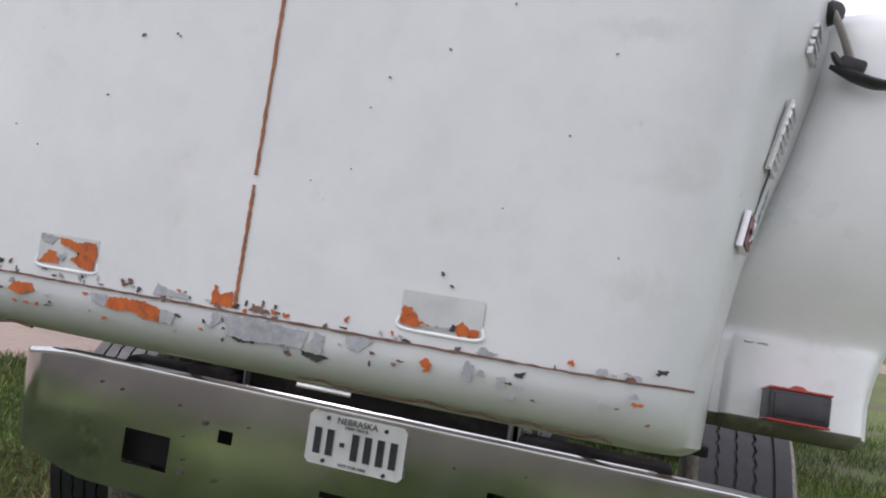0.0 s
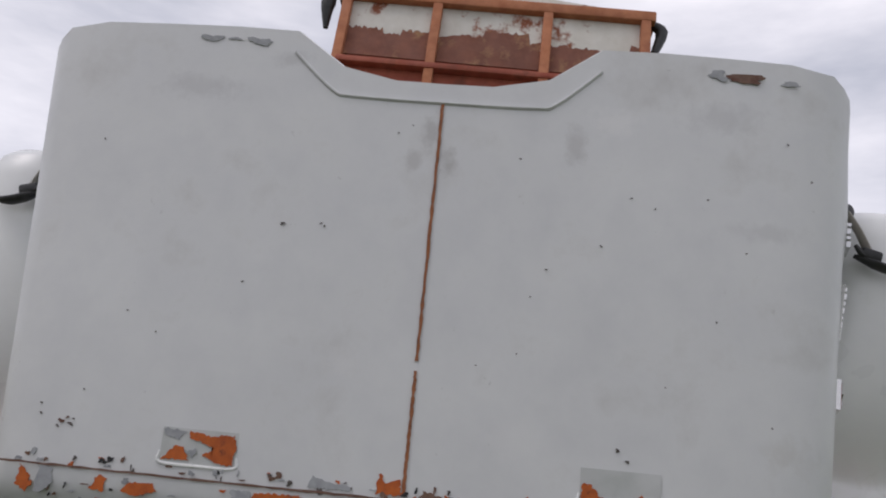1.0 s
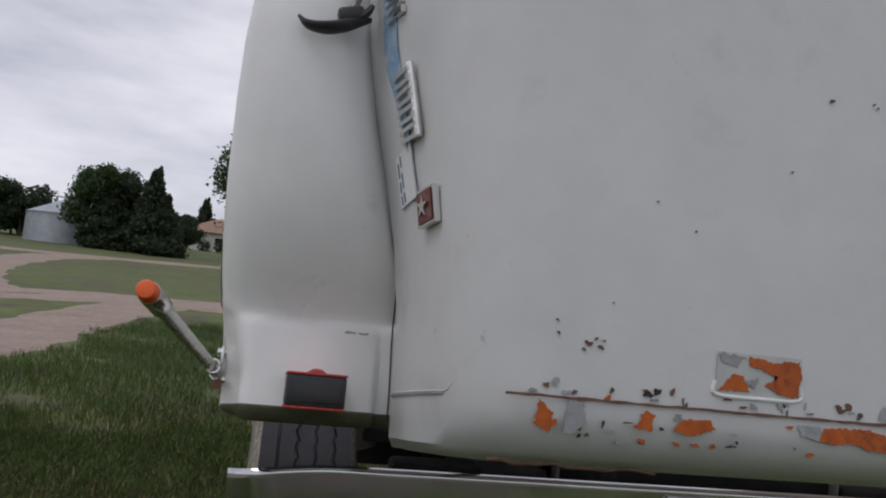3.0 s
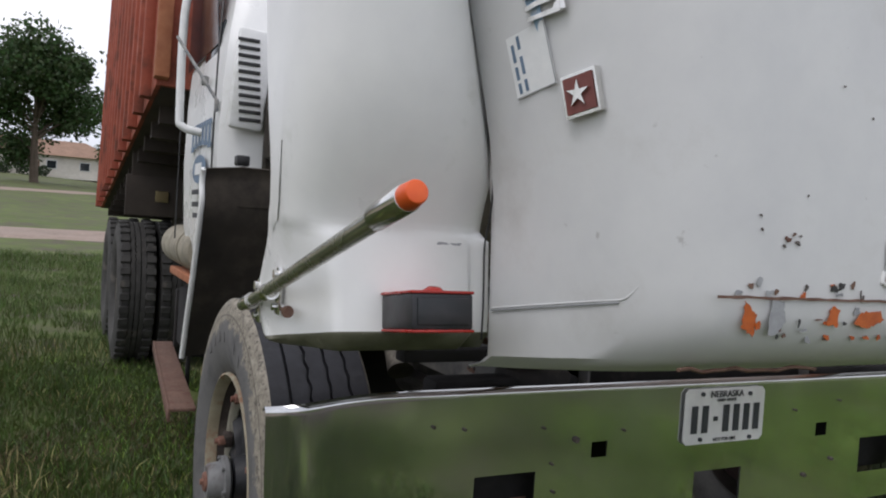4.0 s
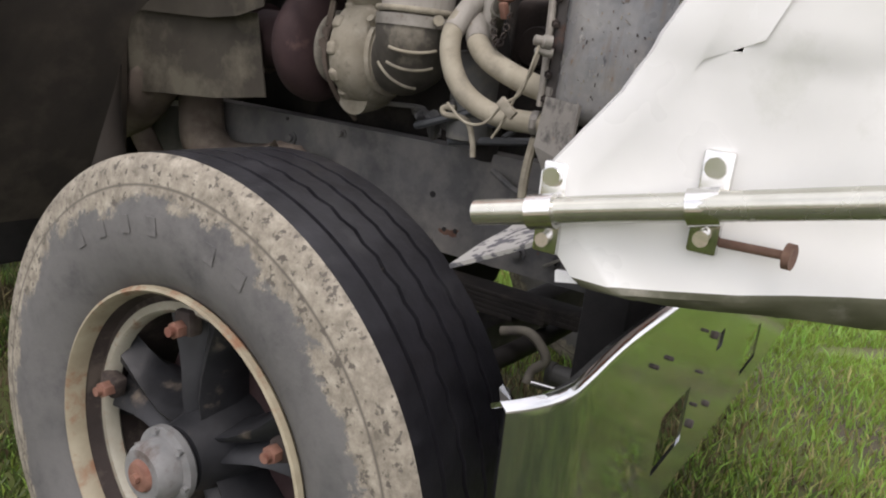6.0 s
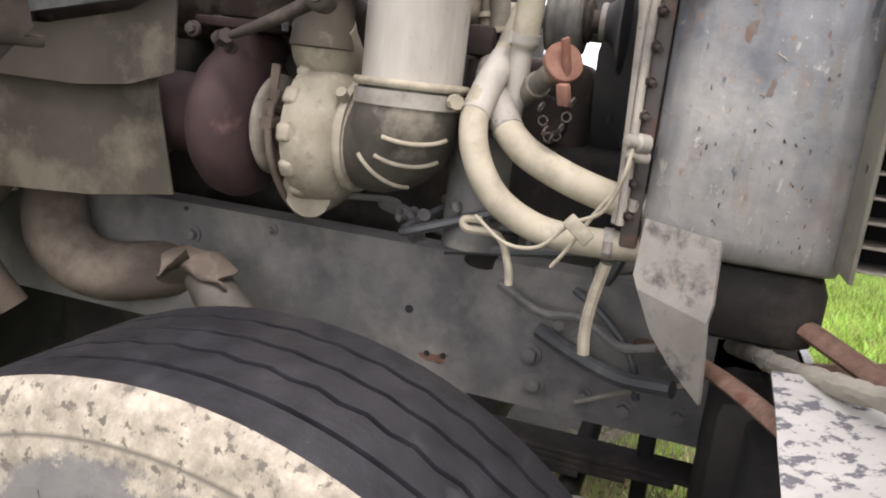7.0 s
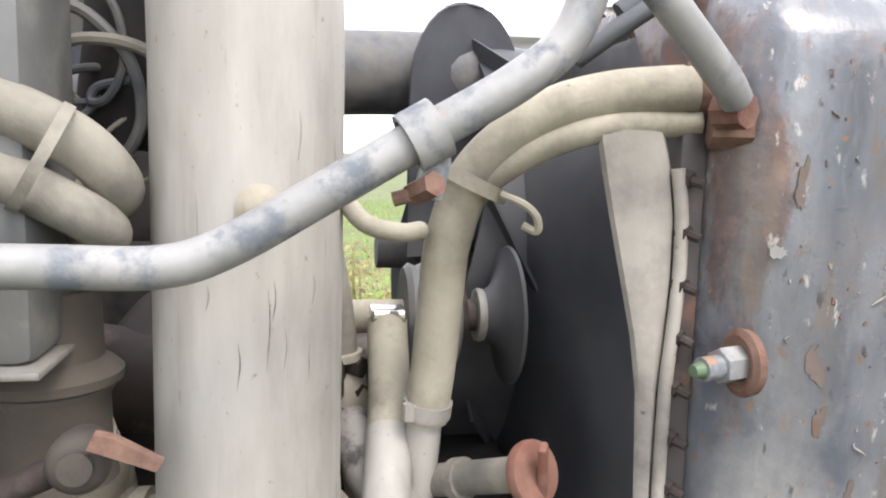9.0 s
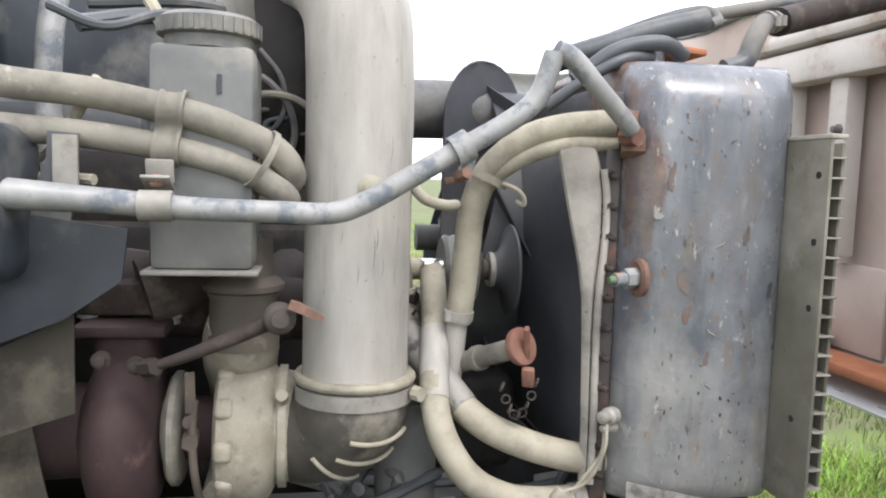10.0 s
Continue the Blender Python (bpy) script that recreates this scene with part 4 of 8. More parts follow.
def fender(sx):
    bm = bmesh.new()

    def lift(z, y):
        return 0.19 * min(max(-0.04 - y, 0), 0.26) * min(max((1.16 - z) / 0.13, 0), 1)
    rows = []
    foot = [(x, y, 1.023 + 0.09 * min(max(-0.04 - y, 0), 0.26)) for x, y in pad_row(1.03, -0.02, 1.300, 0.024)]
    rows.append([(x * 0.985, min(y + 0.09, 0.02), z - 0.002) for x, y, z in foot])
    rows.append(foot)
    for z, ya in ((1.027, -0.012), (1.034, 0.0), (1.06, 0.024), (1.09, 0.043), (1.125, 0.043), (1.17, 0.008), (1.21, -0.024), (1.232, -0.036)):
        rows.append([(x, y, z + lift(z, y)) for x, y in pad_row(z, ya, 1.300 + 0.06 * (z - 1.03))])
    a, b = pad_row(1.245, -0.044, 1.314), fender_row(1.262, -0.2635, -0.052, 1.317)
    rows.append([(x, y, 1.244) for x, y in a])
    rows.append([((p[0] + q[0]) / 2, (p[1] + q[1]) / 2, 1.252) for p, q in zip(a, b)])
    for z, yf, ya, xo in ((1.262, -0.2645, -0.052, 1.317), (1.275, -0.268, -0.060, 1.319), (1.29, -0.273, -0.068, 1.32), (1.315, -0.283, -0.077, 1.323), (1.35, -0.299, -0.083, 1.326), (1.40, -0.319, -0.074, 1.328), (1.46, -0.337, -0.060, 1.331), (1.54, -0.351, -0.04, 1.333), (1.7, -0.361, 0.0, 1.334),
                          (1.83, -0.357, 0.04, 1.332), (1.92, -0.345, 0.06, 1.326), (1.975, -0.328, 0.07, 1.315), (2.005, -0.295, 0.075, 1.296), (2.015, -0.24, 0.085, 1.254)):
        rows.append([(x, y, z) for x, y in fender_row(z, yf, ya, xo)])
    rows.append([(x * 0.97, y + 0.05, z - 0.004) for x, y, z in rows[-1]])
    rows = [[(sx * x, y, z) for x, y, z in r] for r in rows]
    grid(bm, rows)
    # the three lowest bands get the underside's shade as colour
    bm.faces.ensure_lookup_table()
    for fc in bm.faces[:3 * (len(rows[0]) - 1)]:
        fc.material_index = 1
    shell(bm, 0.006)
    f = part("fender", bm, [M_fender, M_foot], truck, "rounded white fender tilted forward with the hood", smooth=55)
    bm = bmesh.new()
    tube(bm, [(sx * (crease_x(z) - 0.002), float(np.interp(z, [1.06, 1.24, 1.32], [-0.262, -0.266, -0.293])), z) for z in np.linspace(1.06, 1.97, 16)], 0.0019, 6, 3)
    part("joint", bm, M_black, f)
    # paint broken off along the pad's upper edge
    for k, (dx, w) in enumerate(((1.045, 0.03), (1.015, 0.022), (1.075, 0.014))):
        bm = bmesh.new()
        slab(bm, blob(random.Random(320 + k), w, 0.006), (sx * dx, pad_y(1.240) - 0.0014, 1.2375), (sx, 0, 0), (0, 0.15, 1), -0.001 * sx)
        part("paint_chip", bm, M_grey_primer, f, smooth=0)
    # marker lamp
    bm = bmesh.new()
    box(bm, (sx * 1.108, -0.348, 1.122), (0.112, 0.126, 0.060), (-8, 0, 0), 0.005)
    box(bm, (sx * 1.108, -0.411, 1.131), (0.094, 0.006, 0.044), (-8, 0, 0), 0.002)
    part("marker_lamp", bm, M_lampface, f, "dark boxy marker lamp with red rims")
    bm = bmesh.new()
    for up in (-1, 1):
        box(bm, Vector((sx * 1.108, -0.348, 1.122)) + Vector((0, 0.139, 0.990)) * up * 0.0315, (0.115, 0.129, 0.005), (-8, 0, 0), 0.002)
    cyl(bm, (sx * 1.108, -0.372, 1.158), (sx * 1.108, -0.373, 1.167), 0.022, 0.010, 14)
    part("lamp_rim", bm, M_lens, f, "red lamp rim")
    # rubber latch that ties the hood to the fender
    bm = bmesh.new()
    lathe(bm, [(0.006, -0.026), (0.021, -0.024), (0.024, -0.008), (0.024, 0.012), (0.016, 0.022), (0.006, 0.024)], (sx * 1.080, -0.338, 1.985), (sx * 0.5, -0.8, 0.1), 16)
    tube(bm, [(sx * 1.085, -0.33, 1.99), (sx * 1.078, -0.30, 2.03), (sx * 1.06, -0.262, 2.06)], 0.013, 8, 3, 0.5)
    part("hood_latch", bm, M_black, f, "black rubber hood latch")
    bm = bmesh.new()
    tube(bm, [(sx * 1.083, -0.350, 1.982), (sx * 1.105, -0.368, 1.925), (sx * 1.124, -0.376, 1.868)], [0.013, 0.014, 0.016], 10, 3, 0.5)
    part("strap", bm, M_tan, f)
    bm = bmesh.new()
    tube(bm, [(sx * 1.224, -0.372, 1.846), (sx * 1.205, -0.382, 1.829), (sx * 1.17, -0.390, 1.826), (sx * 1.13, -0.390, 1.838), (sx * 1.085, -0.378, 1.860)], [0.005, 0.013, 0.017, 0.017, 0.007], 12, 5, 0.6)
    box(bm, (sx * 1.124, -0.380, 1.862), (0.052, 0.036, 0.030), (0, 15 * sx, 0), 0.008)
    tube(bm, [(sx * 1.118, -0.385, 1.85), (sx * 1.095, -0.392, 1.868), (sx * 1.085, -0.39, 1.885)], [0.008, 0.008, 0.005], 8, 3)
    part("latch_handle", bm, M_black, f)
    if sx > 0:
        for ob in [f] + list(f.children):
            seat(ob)
    return f


fender(-1)
fender(1)

# grey rod with an orange tip, clipped along the foot of the fender
rod_pts = [(-1.318, 0.092, 1.078), (-1.322, -0.10, 1.124), (-1.341, -0.45, 1.208), (-1.360, -0.810, 1.294)]
bm = bmesh.new()
tube(bm, rod_pts, 0.0125, 16, 4)
rod = part("guide_rod", bm, M_olive, truck, "shiny metal guide rod with an orange tip")
bm = bmesh.new()
cyl(bm, (-1.3555, -0.712, 1.2715), (-1.3602, -0.804, 1.2932), 0.0155, n=18, bev=0.002)
part("sleeve", bm, M_brightmetal, rod)
bm = bmesh.new()
cyl(bm, (-1.3600, -0.800, 1.2924), (-1.3618, -0.828, 1.2988), 0.0148, 0.0125, n=18, bev=0.003)
part("tip", bm, M_orange, rod, "orange tip")
for yy, zz in ((0.022, 1.096), (-0.120, 1.130)):
    bm = bmesh.new()
    box(bm, (-1.301, yy, zz), (0.008, 0.026, 0.088), (0, 0, 0), 0.003)
    lathe(bm, [(0.013, -0.013), (0.0165, -0.013), (0.0165, 0.013), (0.013, 0.013)], (-1.319, yy, zz - 0.002), (0.05, -1, 0.25), 18, True)
    cyl(bm, (-1.29, yy, zz + 0.03), (-1.313, yy, zz + 0.03), 0.009, n=10)
    cyl(bm, (-1.29, yy, zz - 0.03), (-1.313, yy, zz - 0.03), 0.007, n=10)
    part("clip", bm, M_brightmetal, rod)
bm = bmesh.new()
cyl(bm, (-1.298, -0.130, 1.098), (-1.301, -0.185, 1.100), 0.004, n=10)
cyl(bm, (-1.301, -0.185, 1.100), (-1.302, -0.191, 1.100), 0.011, n=14)
part("bolt", bm, M_rust, rod)

# ---- bumper ----
BX, BTOP = 1.258, 0.902


def bump_y(x):
    a = abs(x)
    return 0.0 if a < 1.15 else 0.052 * ((min(a, BX) - 1.15) / (BX - 1.15)) ** 2.4


def bump_foot(x):
    return float(np.interp(abs(x), [0, 0.95, 1.20, BX], [0.49, 0.50, 0.56, 0.60]))


holes = [(-0.785, -0.615, 0.585, 0.695), (-0.09, 0.09, 0.55, 0.648), (0.615, 0.785, 0.585, 0.695), (-0.45, -0.40, 0.715, 0.755), (0.40, 0.45, 0.715, 0.755)]
xs = sorted({round(v, 3) for v in list(np.linspace(-BX, BX, 65)) + [s * v for s in (-1, 1) for v in (1.19, 1.205, 1.22, 1.232, 1.243, 1.251)] + [v for h in holes for v in h[:2]]})
bm = bmesh.new()
cols = {}
zl = sorted({0.585, 0.55, 0.648, 0.695, 0.715, 0.755, 0.8795, 0.889, 0.893})


def bv(i, j):
    if (i, j) not in cols:
        x = xs[i]
        top = BTOP - 0.030 * max(0, (abs(x) - 0.98) / 0.265) ** 2
        levels = [bump_foot(x)] + [max(z, bump_foot(x) + 0.004 * (k + 1)) for k, z in enumerate(zl[:-3])] + [min(zl[-3], top - 0.0225), min(zl[-2], top - 0.013), min(zl[-1], top - 0.008), top]
        z = levels[j]
        roll = 0.009 if j == len(levels) - 1 else (0.001 if j == len(levels) - 2 else 0.0)
        cols[i, j] = bm.verts.new((x * (1 + 0.0085 * max(0, abs(x) - 0.95) / 0.308 * (z - 0.62) / 0.28), bump_y(x) + roll, z))
    return cols[i, j]


for i in range(len(xs) - 1):
    for j in range(len(zl) + 1):
        xm = (xs[i] + xs[i + 1]) / 2
        zm = (bv(i, j).co.z + bv(i, j + 1).co.z) / 2
        if any(a < xm < b and c < zm < d for a, b, c, d in holes):
            continue
        bm.faces.new((bv(i, j), bv(i + 1, j), bv(i + 1, j + 1), bv(i, j + 1)))
# top flange and wrapped ends
n_top = len(zl) + 1
fl = [bm.verts.new((bv(i, n_top).co.x, bump_y(xs[i]) + 0.020, bv(i, n_top).co.z - 0.006)) for i in range(len(xs))]
for i in range(len(xs) - 1):
    bm.faces.new((bv(i, n_top), bv(i + 1, n_top), fl[i + 1], fl[i]))
for i, s in ((0, -1), (len(xs) - 1, 1)):
    end = [bm.verts.new((bv(i, j).co.x - s * 0.042, bv(i, j).co.y + 0.024, bv(i, j).co.z - (0.006 if j == n_top else 0))) for j in range(n_top + 1)]
    for j in range(n_top):
        bm.faces.new((bv(i, j), bv(i, j + 1), end[j + 1], end[j]))
thicken(bm, 0.006)
bumper = part("bumper", bm, M_chrome, truck, "dented chrome steel front bumper with bolt holes", smooth=50)
for x, z, r in ((-0.56, 0.60, 0.016), (-0.56, 0.64, 0.007), (-0.50, 0.765, 0.015), (-0.44, 0.60, 0.012), (-0.57, 0.71, 0.006), (-0.35, 0.78, 0.006), (-0.6, 0.80, 0.006), (0.36, 0.60, 0.012), (0.48, 0.64, 0.010), (0.3, 0.8, 0.006), (0.5, 0.82, 0.006), (-0.9, 0.82, 0.007), (-0.82, 0.81, 0.007)):
    bm = bmesh.new()
    cyl(bm, (x, 0.004, z), (x, -0.0072, z), r * 0.6, r * 0.5, 12)
    part("bolt", bm, M_nick, bumper)

bm = bmesh.new()
slab(bm, [(a + sx * 0.012 * (1 - abs(c)), b) for a, b, sx, c in ((-0.1525, -0.064, 0, 0), (-0.1405, -0.076, 0, 0), (0.1405, -0.076, 0, 0), (0.1525, -0.064, 0, 0), (0.1525, 0.064, 0, 0), (0.1405, 0.076, 0, 0), (-0.1405, 0.076, 0, 0), (-0.1525, 0.064, 0, 0))], (0.002, -0.0065, 0.802), (1, 0, 0), (0, 0, 1), 0.003)
plate = part("number_plate", bm, M_plate, bumper, "white number plate with dark characters")
for k in range(7):
    bm = bmesh.new()
    x = -0.118 + k * 0.0395
    w, h = (0.030, 0.075) if k != 2 else (0.02, 0.012)
    box(bm, (x + 0.002, -0.0125, 0.795), (w * 0.72, 0.002, h))
    part("plate_bar", bm, M_ink, plate)


def lettering(words, size, x, y, z):
    """Raised words facing -y, centred on x, as a bmesh."""
    cu = bpy.data.curves.new("words", 'FONT')
    cu.body, cu.size, cu.align_x, cu.extrude = words, size, 'CENTER', 0.0008
    ob = bpy.data.objects.new("words", cu)
    me = bpy.data.meshes.new_from_object(ob)
    bm = bmesh.new()
    bm.from_mesh(me)
    bpy.data.objects.remove(ob)
    bpy.data.curves.remove(cu)
    bpy.data.meshes.remove(me)
    bmesh.ops.transform(bm, matrix=pose(x, y, z, 90, 0, 0), verts=bm.verts[:])
    return bm


for words, size, z in (("NEBRASKA", 0.026, 0.854), ("FARM TRUCK", 0.012, 0.842), ("NOT FOR HIRE", 0.013, 0.733)):
    part("plate_word", lettering(words, size, 0.002, -0.0125, z), M_ink, plate, smooth=0)
for x, z in ((-0.09, 0.864), (0.092, 0.86), (-0.09, 0.74), (0.1, 0.736)):
    bm = bmesh.new()
    cyl(bm, (x, -0.009, z), (x, -0.015, z), 0.006, n=10)
    part("plate_screw", bm, M_ink, plate)

# side badges and stickers of the hood
STAR = []
for k in range(10):
    a = math.pi / 2 + k * math.pi / 5
    STAR.append(((0.022 if k % 2 == 0 else 0.0075) * math.cos(a + 0.1), (0.022 if k % 2 == 0 else 0.0075) * math.sin(a + 0.1)))
for sx in (-1, 1):
    def side_x(y, z):
        h = hood_section(1.1 + (z - 1.1) * 1.045)
        x = float(np.interp(y, [p[1] for p in h[7:14]], [p[0] for p in h[7:14]]))
        return tuck(x, y) if sx > 0 else x

    def side_frame(y, z):
        e = 0.03
        p0 = Vector((sx * side_x(y, z), y, z))
        u = (Vector((sx * side_x(y + e, z), y + e, z)) - p0).normalized()
        v = (Vector((sx * side_x(y, z + e), y, z + e)) - p0).normalized()
        nn = u.cross(v) * (-1 if u.cross(v).x * sx < 0 else 1)
        return p0, u, v, nn
    p0, u, v, nn = side_frame(-0.535, 1.488)
    u, v = u * 0.983 - v * 0.183, v * 0.983 + u * 0.183
    bm = bmesh.new()
    slab(bm, [(-0.034, -0.034), (0.034, -0.034), (0.034, 0.034), (-0.034, 0.034)], p0 + nn * 0.003, u, v, 0.012 * (1 if u.cross(v).dot(nn) > 0 else -1))
    part("badge", bm, M_brightmetal, hood, "square red star badge with a chrome frame")
    bm = bmesh.new()
    slab(bm, [(-0.0285, -0.0285), (0.0285, -0.0285), (0.0285, 0.0285), (-0.0285, 0.0285)], p0 + nn * 0.016, u, v, 0.0015 * (1 if u.cross(v).dot(nn) > 0 else -1))
    part("badge_field", bm, M_red_badge, hood)
    bm = bmesh.new()
    slab(bm, STAR, p0 + nn * 0.0185, u, v, 0.004 * (1 if u.cross(v).dot(nn) > 0 else -1))
    part("badge_star", bm, M_brightmetal, hood, "chrome star")
    for k in range(12):
        bm = bmesh.new()
        zz = 1.625 + k * 0.0175 + (0.10 if k > 7 else 0)
        q0, u2, v2, n2 = side_frame(-0.455 + 0.17 * (zz - 1.70), zz)
        s2 = 1 if u2.cross(v2).dot(n2) > 0 else -1
        slab(bm, [(-0.034, -0.003), (0.012, -0.010), (0.034, -0.016), (0.034, -0.009), (0.014, -0.002), (-0.034, 0.005)] if k % 2 else [(-0.034, -0.006), (0.034, -0.015), (0.034, -0.008), (-0.020, 0.0), (-0.024, 0.008), (-0.034, 0.008)], q0 + n2 * 0.002, u2, v2, 0.010 * s2)
        part("nameplate_letter", bm, M_brightmetal, hood, "chrome nameplate piece")
    q0, u2, v2, n2 = side_frame(-0.43, 1.545)
    u2, v2 = u2 * 0.983 - v2 * 0.183, v2 * 0.983 + u2 * 0.183
    s2 = 1 if u2.cross(v2).dot(n2) > 0 else -1
    bm = bmesh.new()
    slab(bm, [(-0.047, -0.045), (0.049, -0.045), (0.049, 0.06), (-0.047, 0.06)], q0 + n2 * 0.002, u2, v2, 0.0008 * s2)
    part("decal", bm, M_plate, hood, "clear decal with a dark border and faded print")
    for a0, b0, a1, b1 in ((-0.047, -0.045, 0.049, -0.0435), (-0.047, -0.045, -0.0455, 0.06)):
        bm = bmesh.new()
        slab(bm, [(a0, b0), (a1, b0), (a1, b1), (a0, b1)], q0 + n2 * 0.0034, u2, v2, 0.0005 * s2)
        part("decal_border", bm, M_grey_primer, hood)
    for cu, cv, hh in ((0.020, -0.028, 0.020), (0.020, 0.006, 0.030), (0.020, 0.044, 0.022), (0.036, -0.030, 0.018), (0.036, -0.004, 0.022), (0.036, 0.030, 0.030)):
        bm = bmesh.new()
        slab(bm, [(cu - 0.0035, cv - hh / 2), (cu + 0.0035, cv - hh / 2), (cu + 0.0035, cv + hh / 2), (cu - 0.0035, cv + hh / 2)], q0 + n2 * 0.0034, u2, v2, 0.0005 * s2)
        part("decal_bar", bm, M_blue, hood)
    bm = bmesh.new()
    rows = []
    for zz in np.linspace(1.622, 1.760, 6):
        q0, u2, v2, n2 = side_frame(-0.488 + 0.17 * (zz - 1.70), zz)
        rows.append([q0 + n2 * 0.012 - u2 * 0.007, q0 + n2 * 0.014 + u2 * 0.007])
    grid(bm, rows)
    thicken(bm, 0.006)
    part("nameplate_bar", bm, M_brightmetal, hood)
    for k in range(7 if sx < 0 else 0):
        za, zb = 1.555 + k * 0.066, 1.555 + (k + 1) * 0.066
        bm = bmesh.new()
        rows = []
        for zz in (za, (za + zb) / 2, zb):
            wd = 0.0015 + 0.030 * min(1, max(0, zz - 1.555) / 0.20)
            q0, u2, v2, n2 = side_frame(-0.395 - 0.30 * max(0, 1.80 - zz), zz)
            rows.append([q0 + n2 * 0.004 - u2 * wd, q0 + n2 * 0.004 + u2 * wd])
        grid(bm, rows)
        thicken(bm, 0.0012)
        part("sticker_band", bm, M_sticker_blue, hood, "faded blue ribbon sticker")

# ---- wheels ----
def tyre_mesh(name, w=0.305, R=0.52):
    """A tyre about local x, its outer side towards -x, as tread and sides."""
    bm = bmesh.new()
    hw = w / 2
    prof = [(0.292, -hw + 0.045), (0.302, -hw + 0.028), (0.335, -hw + 0.010), (0.375, -hw - 0.002), (0.42, -hw - 0.004), (0.462, -hw + 0.004), (0.492, -hw + 0.010), (0.508, -hw + 0.016)]
    n_side = len(prof)
    g = [(-hw + 0.020, R - 0.006), (-hw + 0.026, R)]
    gs = np.linspace(-hw + 0.075, hw - 0.075, 4)
    for c in gs:
        g += [(c - 0.0045, R + 0.001), (c - 0.0035, R - 0.013), (c + 0.0035, R - 0.013), (c + 0.0045, R + 0.001)]
    g += [(hw - 0.026, R), (hw - 0.020, R - 0.006)]
    prof2 = prof + [(r, h) for h, r in g] + [(r, -h) for r, h in reversed(prof)]
    n = 120

    def wob(k, a):
        j = k - n_side - 2
        if 0 <= j < 16:
            return 0.0035 * math.sin(a * 60 + (j // 4) * 1.3)
        return 0
    rings = lathe(bm, prof2, (0, 0, 0), (1, 0, 0), n, closed=True, wob=wob)
    side = set()
    for k, ring in enumerate(rings):
        if k < n_side + 2 or k >= len(rings) - n_side - 2:
            side.update(ring)
    for f in bm.faces:
        f.material_index = 1 if all(v in side for v in f.verts) else 0
    return bm


def wheel(y, x_out, side, parent=truck):
    """One cast-spoke front wheel with its tyre; side -1: outer face to -x."""
    w = 0.305
    c = Vector((x_out - side * w / 2, y, 0.505))
    turn = Matrix.Identity(4) if side < 0 else Matrix.Rotation(math.pi, 4, 'Z')
    tyre = part("wheel", tyre_mesh("tyre", w), [M_tread, M_tyreside], parent, "ribbed truck tyre caked with dried mud on a cast-spoke wheel")
    tyre.matrix_local = Matrix.Translation(c) @ turn
    hw = w / 2
    # rim
    bm = bmesh.new()
    lathe(bm, [(0.292, -hw + 0.040), (0.305, -hw + 0.022), (0.303, -hw + 0.013), (0.298, -hw + 0.011), (0.292, -hw + 0.018), (0.287, -hw + 0.045)], (0, 0, 0), (1, 0, 0), 64, closed=True)
    part("rim", bm, M_rim, tyre, "rusty off-white demountable rim")
    bm = bmesh.new()
    lathe(bm, [(0.292, -hw + 0.040), (0.280, -hw + 0.070), (0.266, -hw + 0.075), (0.266, 0.10), (0.292, 0.13), (0.294, 0.10), (0.28, 0.09), (0.28, -hw + 0.08)], (0, 0, 0), (1, 0, 0), 64, closed=True)
    part("rim_barrel", bm, M_manifold, tyre)
    bm = bmesh.new()
    lathe(bm, [(0.268, -hw + 0.066), (0.268, -hw + 0.090), (0.252, -hw + 0.094), (0.246, -hw + 0.088), (0.248, -hw + 0.070), (0.254, -hw + 0.064)], (0, 0, 0), (1, 0, 0), 64, closed=True)
    part("spacer_ring", bm, M_rimring, tyre, "cream rim spacer ring")
    # spokes
    for k in range(5):
        a = radians(12 + 72 * k)
        d = Vector((0, math.cos(a), math.sin(a)))
        s = Vector((0, -math.sin(a), math.cos(a)))
        bm = bmesh.new()
        prof = [(0.055, 0.036, -0.085, 0.05), (0.10, 0.036, -0.088, 0.05), (0.14, 0.043, -0.084, 0.05), (0.18, 0.058, -0.080, 0.03), (0.215, 0.078, -0.078, 0.0), (0.252, 0.098, -0.076, -0.02)]
        rows = []
        for r, wd, x0, x1 in prof:
            cc = d * r
            rows.append([cc + Vector((x0, 0, 0)) - s * wd * 0.62, cc + Vector((x0 + 0.004, 0, 0)) - s * wd * 0.42, cc + Vector((x0 + 0.034, 0, 0)), cc + Vector((x0 + 0.004, 0, 0)) + s * wd * 0.42, cc + Vector((x0, 0, 0)) + s * wd * 0.62, cc + Vector(((x0 + x1) / 2, 0, 0)) + s * wd, cc + Vector((x1, 0, 0)) + s * wd * 0.5, cc + Vector((x1, 0, 0)) - s * wd * 0.5, cc + Vector(((x0 + x1) / 2, 0, 0)) - s * wd])
        vs = grid(bm, rows, True)
        bm.faces.new(vs[0])
        bm.faces.new(vs[-1])
        part("spoke", bm, M_cast, tyre, smooth=50)
        bm = bmesh.new()
        q = d * 0.236
        box(bm, q + Vector((-0.086, 0, 0)), (0.03, 0.046, 0.042), (math.degrees(a), 0, 0), 0.008)
        part("clamp", bm, M_manifold, tyre, "dusty rim clamp")
        bm = bmesh.new()
        cyl(bm, q + Vector((-0.095, 0, 0)) - d * 0.008, q + Vector((-0.118, 0, 0)) - d * 0.008, 0.0155, n=6, bev=0.002)
        cyl(bm, q + Vector((-0.11, 0, 0)) - d * 0.008, q + Vector((-0.128, 0, 0)) - d * 0.008, 0.009, n=10)
        part("nut", bm, M_cap, tyre, "rusty wheel nut")
    bm = bmesh.new()
